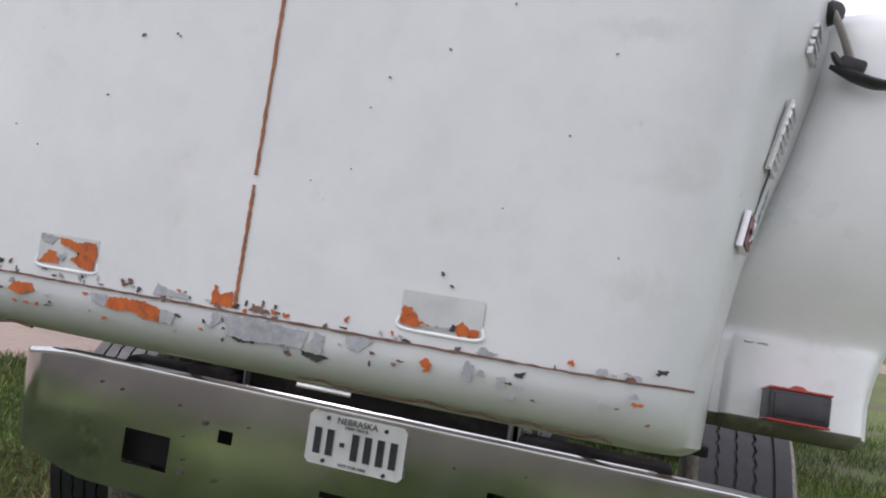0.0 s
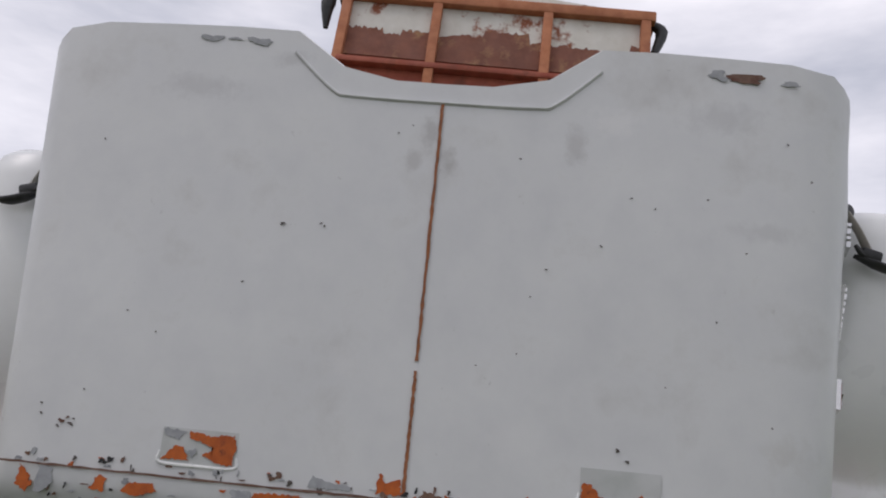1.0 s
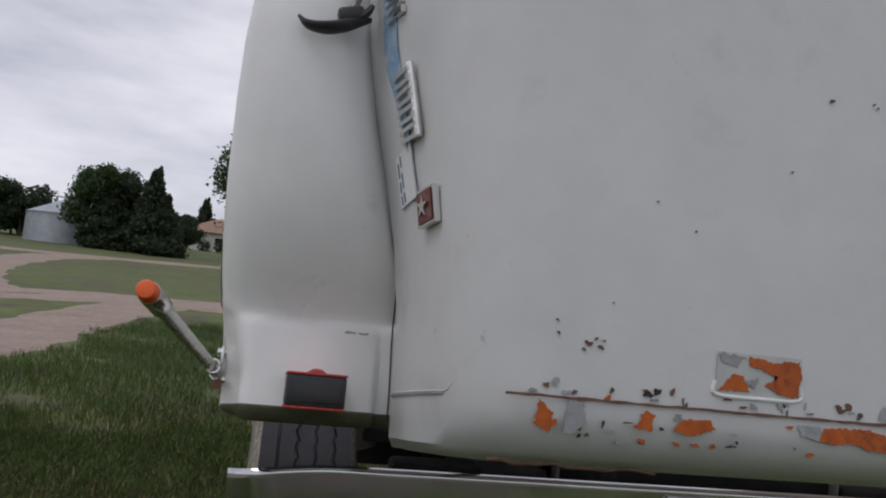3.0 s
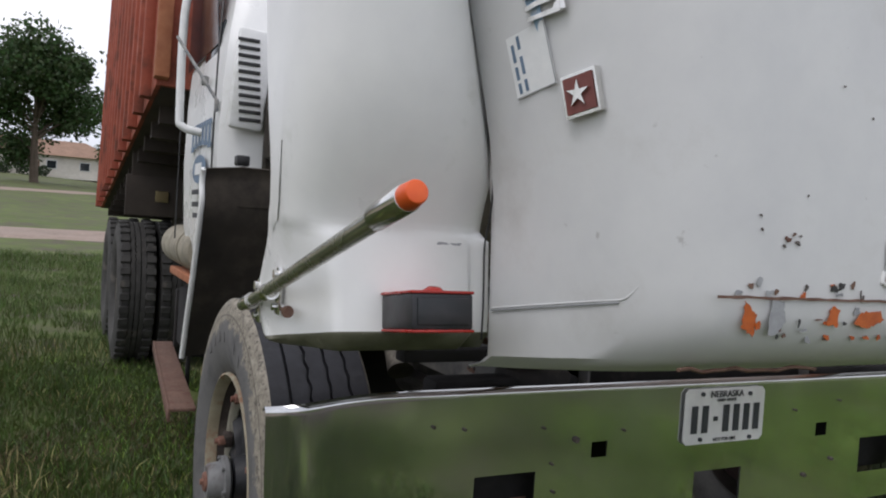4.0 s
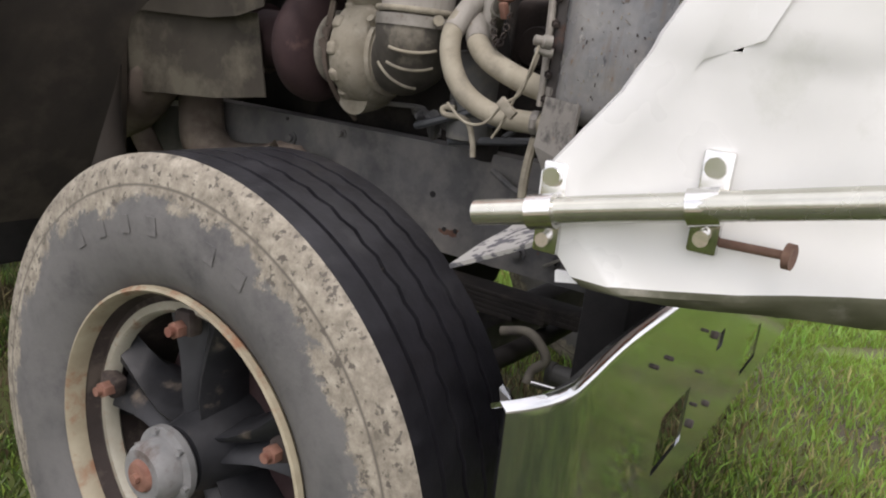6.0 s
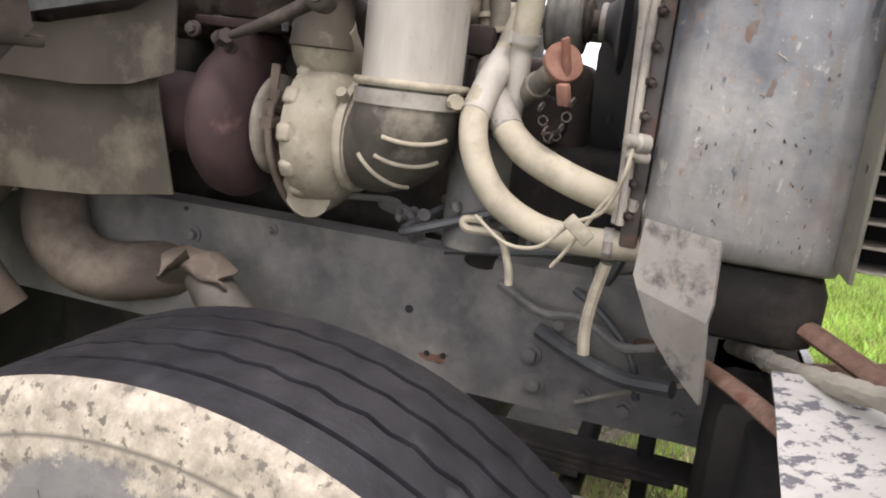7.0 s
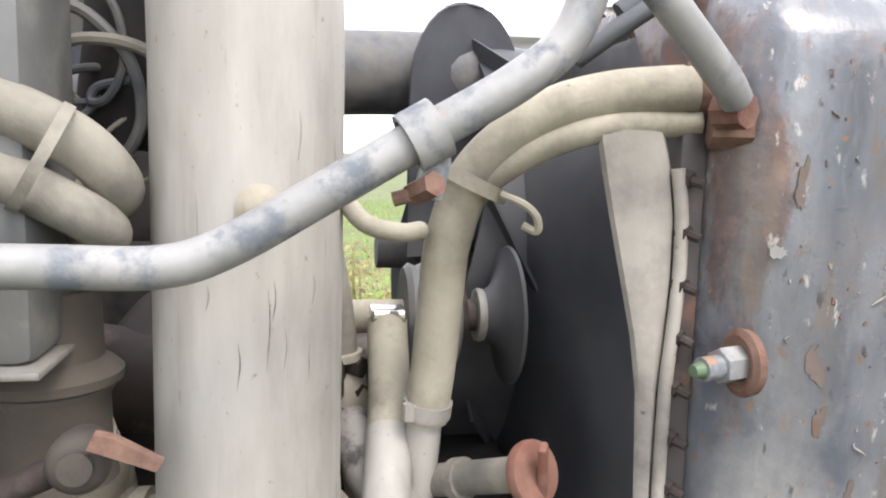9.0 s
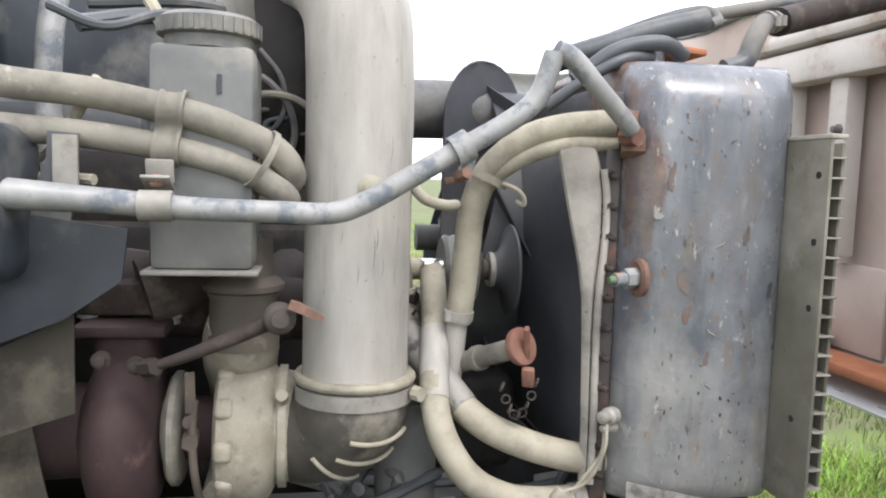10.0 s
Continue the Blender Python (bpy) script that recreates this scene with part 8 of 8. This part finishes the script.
for xa, xb in ((-BW + 0.03, -0.49), (-0.41, 0.38), (0.46, BW - 0.03)):
    bm = bmesh.new()
    n = 40
    base = -0.40
    edge_top = []
    for k in range(n + 1):
        if k % 9 == 0:
            base = rg.choice((-0.26, -0.29, -0.32, -0.34, -0.36)) if xa > -1 else rg.choice((-0.32, -0.36, -0.38))
        edge_top.append((xa + (xb - xa) * k / n, base + rg.uniform(-0.016, 0.016)))
    slab(bm, edge_top + [(xb, -0.58), (xa, -0.58)], (0, -BL - 0.0265, BH), (1, 0, 0), (0, 0, 1), 0.003)
    bed_part("rust_field", bm, M_bedrust, "rust where the white paint is gone", floor_bed)
bm = bmesh.new()
tube(bm, [(-BW - 0.12, -BL, BH + 0.05), (-BW - 0.16, -BL - 0.03, BH - 0.12), (-BW - 0.15, -BL, BH - 0.34)], [0.03, 0.06, 0.02], 10, 4)
bed_part("rolled_tarp", bm, M_black, "rolled black tarp end", floor_bed)
bm = bmesh.new()
tube(bm, [(BW + 0.05, -BL, BH - 0.04), (BW + 0.14, -BL + 0.02, BH - 0.10), (BW + 0.08, -BL, BH - 0.32)], [0.03, 0.05, 0.03], 10, 4)
bed_part("rolled_tarp", bm, M_black, "rolled black tarp ends", floor_bed)
bm = bmesh.new()
box(bm, (0, -3.7, -0.42), (0.9, 0.5, 0.6), (0, 0, 0), 0.03)
bed_part("hoist", bm, M_liner, "", floor_bed)
bm = bmesh.new()
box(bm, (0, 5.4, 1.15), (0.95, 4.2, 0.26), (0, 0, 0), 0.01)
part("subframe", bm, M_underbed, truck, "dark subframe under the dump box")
# Dark sheets added for the shade on the box's lower front.
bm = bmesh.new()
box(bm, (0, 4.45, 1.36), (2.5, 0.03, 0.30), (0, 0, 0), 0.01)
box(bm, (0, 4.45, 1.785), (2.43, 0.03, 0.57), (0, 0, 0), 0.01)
part("mudguard", bm, M_underbed, truck, "dark panel added for the shade under the dump box")
bm = bmesh.new()
box(bm, (-1.0, 4.42, 1.36), (0.09, 0.01, 0.08), (0, 0, 0), 0.004)
part("reflector", bm, M_straw, truck, "small yellow reflector")

# inside of the open hood: bare fibreglass, ribs and a rusty grille frame
bm = bmesh.new()
rows = []
for z in (1.12, 1.2, 1.4, 1.6, 1.8, 1.95, 2.03):
    h = hood_section(z)
    row = [(-x, y) for x, y in reversed(h[1:-1])] + h[:-1]
    rows.append([(tuck(x, y) * 0.985, y + 0.016, 1.12 + (z - 1.12) / 0.91 * (hood_top(x) - 0.02 - 1.12)) for x, y in row])
grid(bm, rows)
part("hood_lining", bm, M_farm_rust, hood, "bare brown fibreglass inside of the hood")
for x, w in ((-0.55, 0.05), (0.165, 0.075), (0.40, 0.05), (0.66, 0.05)):
    bm = bmesh.new()
    box(bm, (x, -0.672, 1.66), (w, 0.06, 0.50), (0, 0, 0), 0.01)
    part("hood_rib", bm, M_farm_tan, hood, "tan reinforcing rib inside the hood")
for z, dy, h in ((1.945, 0.0, 0.10), (2.03, 0.01, 0.05)):
    bm = bmesh.new()
    box(bm, (0, -0.655 + dy, z), (1.4 if h > 0.06 else 1.2, 0.08, h), (0, 0, 0), 0.018)
    part("hood_rail", bm, M_farm_tan, hood, "tan cross rail inside the hood")
for k in range(9):
    bm = bmesh.new()
    hexbolt(bm, (0.15 + 0.035 * (k % 2), -0.642, 1.50 + k * 0.032), (0, 1, 0), 0.010, 0.022)
    part("rib_bolt", bm, M_frame, hood)
for k in range(4):
    bm = bmesh.new()
    box(bm, (-0.56 + k * 0.37, -0.712, 1.27), (0.355, 0.02, 0.24), (0, 0, 0), 0.006)
    part("grille_panel", bm, M_farm_rust, hood, "grey-brown grille panel with rusty edges")
bm = bmesh.new()
box(bm, (0, -0.63, 1.135), (1.6, 0.12, 0.03), (0, 0, 0), 0.008)
grille = part("grille_frame", bm, M_bedorange, hood, "rust-orange grille frame")
for x in (-0.6, -0.2, 0.2, 0.6):
    bm = bmesh.new()
    box(bm, (x, -0.64, 1.165), (0.05, 0.10, 0.05), (0, 0, 0), 0.008)
    part("grille_bar", bm, M_bedorange, hood)
for sx in (-1, 1):
    bm = bmesh.new()
    tube(bm, [(sx * 0.74, -0.42, 1.11), (sx * 0.70, -0.20, 1.07), (sx * 0.62, 0.02, 0.99), (sx * 0.55, 0.10, 0.95)], 0.022, 10, 4, 0.7)
    part("hood_hinge", bm, M_rust, truck, "rusty hood hinge arm")
bm = bmesh.new()
box(bm, (0.872, -0.11, 1.36), (0.012, 0.36, 0.26), (0, 0, 0), 0.004)
side_panel = part("inner_side_panel", bm, M_farm_rust, hood, "brown inner panel beyond the radiator")
bm = bmesh.new()
box(bm, (0.855, -0.11, 1.215), (0.05, 0.36, 0.075), (0, 0, 0), 0.008)
part("side_beam", bm, M_bedorange, side_panel, "rust-orange side beam")
bm = bmesh.new()
tube(bm, [(0.83, 0.04, 1.33), (0.825, -0.04, 1.29), (0.82, -0.12, 1.30), (0.82, -0.22, 1.36)], 0.008, 8, 4)
part("side_wire", bm, M_oldhose, side_panel)
# hoses and stays over the radiator
for pts, r in ((((-0.58, 0.40, 1.772), (-0.59, 0.345, 1.79), (-0.60, 0.25, 1.822), (-0.60, 0.165, 1.845)), 0.018), (((-0.50, 0.38, 1.785), (-0.54, 0.32, 1.81), (-0.56, 0.22, 1.85), (-0.56, 0.15, 1.868), (-0.575, 0.132, 1.852), (-0.60, 0.16, 1.838)), 0.009),
               (((-0.62, 0.38, 1.74), (-0.63, 0.32, 1.785), (-0.63, 0.25, 1.80), (-0.60, 0.20, 1.79)), 0.012), (((-0.62, 0.42, 1.70), (-0.635, 0.36, 1.745), (-0.64, 0.31, 1.772), (-0.62, 0.26, 1.782)), 0.009), (((-0.46, 0.36, 1.79), (-0.48, 0.30, 1.815), (-0.48, 0.18, 1.86), (-0.46, 0.02, 1.90), (-0.40, -0.20, 1.95)), 0.012)):
    hose("wire_loom", pts, r, M_darkplastic, "black cable over the radiator", 10)
hose("vent_hose", [(-0.60, 0.13, 1.772), (-0.60, 0.098, 1.785), (-0.595, 0.08, 1.82), (-0.57, 0.05, 1.852), (-0.53, 0.0, 1.866)], [0.016] * 5, M_darkplastic, "black rubber elbow hose", 14, clamps=((0.80, 0.010), (0.92, 0.010)))
hose("hood_stay", [(-0.53, 0.0, 1.866), (-0.5, -0.06, 1.884), (-0.44, -0.30, 1.955), (-0.36, -0.62, 2.04)], 0.024, M_manifold, "brown hood stay tube", 14)
bm = bmesh.new()
box(bm, (0.0, 0.20, 1.765), (1.1, 0.20, 0.05), (0, 0, 0), 0.02)
cyl(bm, (-0.45, 0.2, 1.78), (-0.45, 0.2, 1.82), 0.04, n=20)
part("header", bm, M_rad, rad)
bm = bmesh.new()
box(bm, (-0.42, 0.15, 1.815), (0.13, 0.09, 0.012), (0, 6, 20), 0.004)
part("header_cap", bm, M_bedorange, rad)

# ---- farmyard beyond ----
def far(az, d, dx=-1.3, dy=-1.8):
    x, y = dx + d * math.sin(radians(az)), dy + d * math.cos(radians(az))
    return x, y, land(x, y)


def leaf_cloud(bm_verts, bm_faces, rng, c, r, n, size):
    for _ in range(n):
        d = Vector((rng.gauss(0, 1), rng.gauss(0, 1), rng.gauss(0, 1))).normalized() * (rng.random() ** 0.4 if rng.random() < 0.8 else rng.uniform(0.9, 1.35))
        p = c + Vector((d.x * r.x, d.y * r.y, d.z * r.z))
        a = Vector((rng.gauss(0, 1), rng.gauss(0, 1), rng.gauss(0, 1))).normalized()
        b = a.cross(Vector((rng.gauss(0, 1), rng.gauss(0, 1), rng.gauss(0, 1)))).normalized()
        s = size * rng.uniform(0.6, 1.3)
        k = len(bm_verts)
        bm_verts += [p - a * s, p + b * s * 0.55, p + a * s, p - b * s * 0.55]
        bm_faces.append((k, k + 1, k + 2, k + 3))


def tree(name, place, h, spread, seed, material, label, conifer=False, leaves=2600, size=0.30):
    rng = random.Random(seed)
    t = thing(name, label, "tree", place, "trees round the farmyard")
    bm = bmesh.new()
    top = h * (0.92 if conifer else 0.62)
    tube(bm, [(0, 0, -0.2), (0.05 * h * rng.uniform(-0.3, 0.3), 0, top * 0.5), (0, 0, top)], [0.03 * h, 0.02 * h, 0.006 * h], 8, 4)
    centres = []
    n_limb = 20 if not conifer else 22
    for k in range(n_limb):
        a = k * 2.4 + rng.uniform(-0.4, 0.4)
        if conifer:
            z = h * (0.04 + 0.90 * k / n_limb)
            r = spread * (1.02 - 0.92 * k / n_limb) * rng.uniform(0.75, 1.1)
            e = Vector((r * 0.62 * math.cos(a), r * 0.62 * math.sin(a), z))
            rad_v = Vector((r * 0.55, r * 0.55, h * 0.09))
        else:
            z = h * rng.uniform(0.20, 0.88)
            r = spread * math.sqrt(max(0.08, 1 - ((z / h - 0.50) / 0.52) ** 2)) * rng.uniform(0.4, 0.85)
            e = Vector((r * math.cos(a), r * math.sin(a), z))
            rad_v = Vector((spread * 0.42, spread * 0.42, h * 0.13)) * rng.uniform(0.6, 1.25)
        tube(bm, [(0, 0, z * 0.62), (e.x * 0.5, e.y * 0.5, z * 0.85), tuple(e)], [0.010 * h, 0.006 * h, 0.003 * h], 6, 2)
        centres.append((e, rad_v))
    part("trunk", bm, M_bark, t)
    vs, fs = [], []
    for e, rv in centres:
        leaf_cloud(vs, fs, rng, e, rv, int(2.8 * leaves / n_limb), size * 0.85)
    me = bpy.data.meshes.new("crown")
    me.from_pydata([tuple(v) for v in vs], [], fs)
    me.materials.append(material)
    c = new("crown", me)
    c.parent = t
    return t


tree("tree", far(-13.3, 70), 7.2, 2.3, 1, M_leaf, "broad feathery green tree beyond the drive", leaves=8500, size=0.17)
tree("tree", far(-11.7, 71), 7.1, 2.2, 6, M_darkleaf, "dense dark green tree beyond the drive", leaves=8500, size=0.18)
tree("cedar", far(-12.6, 69), 4.8, 2.6, 7, M_darkleaf, "low dark green cedar under the trees", True, 5200, 0.2)
tree("cedar", far(-9.6, 68), 7.4, 2.5, 2, M_darkleaf, "dense rounded dark green cedar beyond the drive", True, 9500, 0.2)
tree("cedar", far(-8.7, 67), 5.2, 2.2, 8, M_darkleaf, "low dark green cedar beyond the drive", True, 5600, 0.2)
tree("tree", far(-1.9, 76), 13.6, 4.6, 3, M_leaf, "tall green tree beside the house", leaves=7500, size=0.26)
tree("cedar", far(-6.0, 140), 10.2, 3.2, 4, M_darkleaf, "slim dark cedar behind the house", True, 2000)
tree("cedar", far(-4.2, 142), 9, 3.4, 5, M_darkleaf, "dark cedar behind the house", True, 2000)
tree("tree", far(5.0, 90), 16, 6, 9, M_leaf, "tall green tree behind the truck", leaves=3600, size=0.36)
for k, (az, d, h) in enumerate(((-39, 84, 7.0), (-36, 88, 6.8), (-33, 84, 6.5), (-30.4, 88, 6.2), (-28.2, 85, 6.0), (-26.4, 88, 5.7), (-24.8, 85, 5.4), (-23.4, 88, 5.1), (-22.0, 86, 4.7), (-20.6, 88, 4.3), (-19.3, 86, 4.1), (-18.1, 88, 4.0), (-16.6, 92, 4.2), (-7.8, 92, 4.6))):
    tree("tree", far(az, d), h, 2.6, 20 + k, M_darkleaf if k % 2 else M_leaf, "dark green tree in the shelter belt", leaves=3800, size=0.22)


tree("tree", far(-25.0, 80), 7.4, 3.2, 33, M_darkleaf, "tall dark green tree past the drive", leaves=6000, size=0.22)
tree("tree", far(-17.6, 84), 5.3, 2.6, 31, M_darkleaf, "low dark green tree beside the grain bin", leaves=4200, size=0.22)
tree("tree", far(-19.6, 86), 5.8, 3.0, 32, M_leaf, "low green tree beside the grain bin", leaves=4200, size=0.22)


def house():
    x, y, z = far(-2.0, 118)
    h = thing("house", "low cream farmhouse with a brown hipped roof", "house", (x, y, z - 0.3))
    bm = bmesh.new()
    box(bm, (0, 0, 1.5), (21, 9, 3.0))
    wall = part("wall", bm, M_house, h)
    bm = bmesh.new()
    a = [(-11.2, -5.2, 2.95), (11.2, -5.2, 2.95), (11.2, 5.2, 2.95), (-11.2, 5.2, 2.95)]
    b = [(-6.5, 0, 5.3), (6.5, 0, 5.3)]
    va, vb = [bm.verts.new(p) for p in a], [bm.verts.new(p) for p in b]
    bm.faces.new((va[0], va[1], vb[1], vb[0]))
    bm.faces.new((va[2], va[3], vb[0], vb[1]))
    bm.faces.new((va[1], va[2], vb[1]))
    bm.faces.new((va[3], va[0], vb[0]))
    bm.faces.new(list(reversed(va)))
    part("roof", bm, M_roof, h, smooth=0)
    for wx in (-8.5, -5.5, -1.5, 2.5, 6.5, 9.0):
        bm = bmesh.new()
        box(bm, (wx, -4.52, 1.75), (1.3, 0.08, 1.2), (0, 0, 0), 0.02)
        w = part("window", bm, M_plate, h)
        bm = bmesh.new()
        box(bm, (wx, -4.57, 1.75), (1.1, 0.04, 1.0))
        part("pane", bm, M_glass, w)
    bm = bmesh.new()
    box(bm, (0.6, -4.53, 1.15), (1.0, 0.08, 2.1), (0, 0, 0), 0.02)
    part("door", bm, M_roof, h)


house()


def grain_bin(place, r, h):
    g = thing("grain_bin", "galvanised corrugated steel grain bin with a conical roof", "grain bin", place)
    bm = bmesh.new()
    prof = [(0.01, 0)]
    for k in range(int(h / 0.12)):
        prof += [(r, k * 0.12), (r + 0.03, k * 0.12 + 0.06)]
    prof += [(r, h), (r + 0.12, h), (0.5, h + r * 0.42), (0.01, h + r * 0.42)]
    lathe(bm, prof, (0, 0, -0.3), (0, 0, 1), 40)
    part("shell", bm, M_silo, g, smooth=30)
    bm = bmesh.new()
    cyl(bm, (0, 0, h + r * 0.42 - 0.4), (0, 0, h + r * 0.42 + 0.1), 0.5, 0.45, 16)
    part("cap", bm, M_silo, g)


grain_bin(far(-14.9, 76), 3.3, 2.75)
bm = bmesh.new()
box(bm, (0, 0, 1.6), (9, 6, 3.2), (0, 0, 0), 0.03)
shed = tagged(part("shed", bm, M_silo), "grey corrugated metal farm shed", "shed")
shed.location = far(-13.2, 98)
for k in range(5):
    rg = random.Random(70 + k)
    x, y, z = far(-5.8 + k * 1.1, 111)
    b = thing("bush", "small dark shrub by the house wall", "bush", (x, y, z), "shrubs by the house")
    vs, fs = [], []
    leaf_cloud(vs, fs, rg, Vector((0, 0, 0.7)), Vector((0.9, 0.9, 0.8)), 260, 0.2)
    me = bpy.data.meshes.new("crown")
    me.from_pydata([tuple(v) for v in vs], [], fs)
    me.materials.append(M_darkleaf)
    c = new("crown", me)
    c.parent = b


# ---- grass ----
def grass(name, count, xr, yr, hmin, hmax, material, seed, label, skip=None, clump=0.0):
    rg = np.random.RandomState(seed)
    x = rg.uniform(xr[0], xr[1], count)
    y = rg.uniform(yr[0], yr[1], count)
    dens = np.sin(x * 2.1 + 1.3 * np.sin(y * 1.7)) * np.sin(y * 1.9 + x) + 0.5 * np.sin(x * 5 + y * 3.7)
    ok = dens > clump
    rim = np.minimum(np.minimum(x - xr[0], xr[1] - x), np.minimum(y - yr[0], yr[1] - y)) + 0.35 * np.sin(x * 3.1 + y * 1.3) + 0.25 * np.sin(y * 4.3 - x)
    ok &= rg.uniform(0, 1, count) < np.clip(rim / 1.1, 0, 1)
    if skip is not None:
        ok &= ~skip(x, y)
    x, y, dens = x[ok], y[ok], dens[ok]
    n = len(x)
    z = np.array([land(a, b) for a, b in zip(x, y)]) - 0.01
    h = rg.uniform(hmin, hmax, n) * (0.8 + 0.3 * np.clip(dens, -0.5, 1.2))
    a = rg.uniform(0, 2 * np.pi, n)
    b = rg.uniform(0, 2 * np.pi, n)
    w = rg.uniform(0.0022, 0.0050, n)
    lean = rg.uniform(0.15, 0.85, n) * h
    sx, sy = np.cos(a) * w, np.sin(a) * w
    lx, ly = np.cos(b) * lean, np.sin(b) * lean
    v = np.empty((n, 5, 3))
    v[:, 0] = np.stack([x - sx, y - sy, z], 1)
    v[:, 1] = np.stack([x + sx, y + sy, z], 1)
    v[:, 2] = np.stack([x + lx * 0.35 + sx * 0.8, y + ly * 0.35 + sy * 0.8, z + h * 0.6], 1)
    v[:, 3] = np.stack([x + lx * 0.35 - sx * 0.8, y + ly * 0.35 - sy * 0.8, z + h * 0.6], 1)
    v[:, 4] = np.stack([x + lx, y + ly, z + h * 0.95], 1)
    k = np.arange(n)[:, None] * 5
    q = np.concatenate([k + 0, k + 1, k + 2, k + 3], 1)
    t = np.concatenate([k + 3, k + 2, k + 4], 1)
    me = bpy.data.meshes.new(name)
    me.from_pydata(v.reshape(-1, 3).tolist(), [], q.tolist() + t.tolist())
    me.materials.append(material)
    return tagged(new(name, me), label, "grass", kind="stuff")


def off_road(x, y):
    return (x < -4.4 + 0.2 * np.sin(y * 1.3) + 0.1 * np.sin(y * 7.1 + x)) & (x > -6.7)


def turning_place(x, y):
    return (x < 0.6 + 0.2 * np.sin(y * 3)) & (y < -3.0 + 0.15 * np.sin(x * 3.3)) & (y > -5.8)


def wheel_rut(x, y):
    return off_road(x, y) | ((np.abs(x) < 0.95) & (y > 0.2) & (y < 8) & (np.sin(x * 9 + y * 4) > -0.2))


grass("grass", 190000, (-5.6, 0.6), (-2.6, 5.4), 0.03, 0.13, M_blade_dark, 1, "long green lawn grass beside the truck", wheel_rut, -1.6)
grass("grass", 22000, (-5.4, 0.8), (-4.2, 3.4), 0.03, 0.10, M_blade, 8, "fresh green grass blades beside the truck", wheel_rut, -1.0)
grass("grass", 110000, (-1.8, 5.2), (-2.0, 5.4), 0.03, 0.10, M_blade, 2, "short green lawn grass round the bumper", wheel_rut, -1.3)
# greens ahead of the truck toned down for what the chrome bumper mirrors
grass("grass", 40000, (-1.4, 8.0), (-2.9, -0.4), 0.03, 0.12, M_blade_mid, 6, "green lawn grass ahead of the truck", None, -1.6)
# Dark grass added out of view, only to darken the bumper's mirror image.
grass("grass", 60000, (-5.0, 6.0), (-8.0, -1.9), 0.04, 0.14, M_blade_dark, 16, "unseen dark grass added to darken the bumper's reflection", turning_place, -1.6)
grass("grass", 90000, (-5.6, 4), (3.4, 17), 0.06, 0.2, M_blade_dark, 3, "long green lawn grass behind the truck", wheel_rut, -1.2)
grass("grass", 110000, (1.2, 7.5), (-3.2, 3.0), 0.04, 0.15, M_blade, 14, "bright green lawn grass beyond the truck", None, -1.3)
grass("grass", 26000, (3.4, 25), (-5, 13), 0.10, 0.32, M_blade, 4, "tall green field grass", None, -0.8)
grass("dry_grass", 36000, (-5.4, 5), (-2.4, 6), 0.03, 0.12, M_straw, 5, "dry straw among the grass", off_road, -0.2)
grass("dry_grass", 42000, (-1.5, 1.5), (-0.35, 4.2), 0.02, 0.09, M_thatch, 11, "matted brown thatch under the truck", None, -1.7)
# thatch laid thicker here, its brown also standing for shadow in the grass
grass("dry_grass", 30000, (-2.9, -0.9), (-0.6, 3.6), 0.03, 0.11, M_thatch, 17, "matted brown thatch, thickened for the shade beside the wheel", None, -1.2)
grass("grass", 9000, (-3.4, -1.15), (-0.2, 3.6), 0.10, 0.26, M_blade, 12, "tufts of long bright grass beside the wheel", None, 0.55)
grass("dry_grass", 9000, (-3.2, -1.1), (-0.4, 3.2), 0.05, 0.20, M_straw, 13, "loose hay among the grass beside the wheel", None, 0.2)
rg = random.Random(77)
for k in range(3):
    x, y = (1.9, 2.3, 2.1)[k], (0.42, 0.62, 0.30)[k]
    w = thing("weed", "tall dry weed with straw-coloured seed heads", "weed", (x, y, 0), "weeds beyond the truck")
    for j in range(7):
        bm = bmesh.new()
        dx, dy, hh = rg.uniform(-0.12, 0.12), rg.uniform(-0.12, 0.12), rg.uniform(0.7, 1.25)
        tube(bm, [(dx * 0.2, dy * 0.2, 0), (dx * 0.6, dy * 0.6, hh * 0.5), (dx, dy, hh)], 0.004, 5, 3)
        part("stem", bm, M_straw, w)
    vs, fs = [], []
    leaf_cloud(vs, fs, rg, Vector((0, 0, 0.85)), Vector((0.16, 0.16, 0.4)), 700, 0.014)
    me = bpy.data.meshes.new("seed_head")
    me.from_pydata([tuple(v) for v in vs], [], fs)
    me.materials.append(M_straw if k % 2 == 0 else M_leaf)
    c = tagged(new("seed_head", me), "", "", "", "stuff")
    c.parent = w
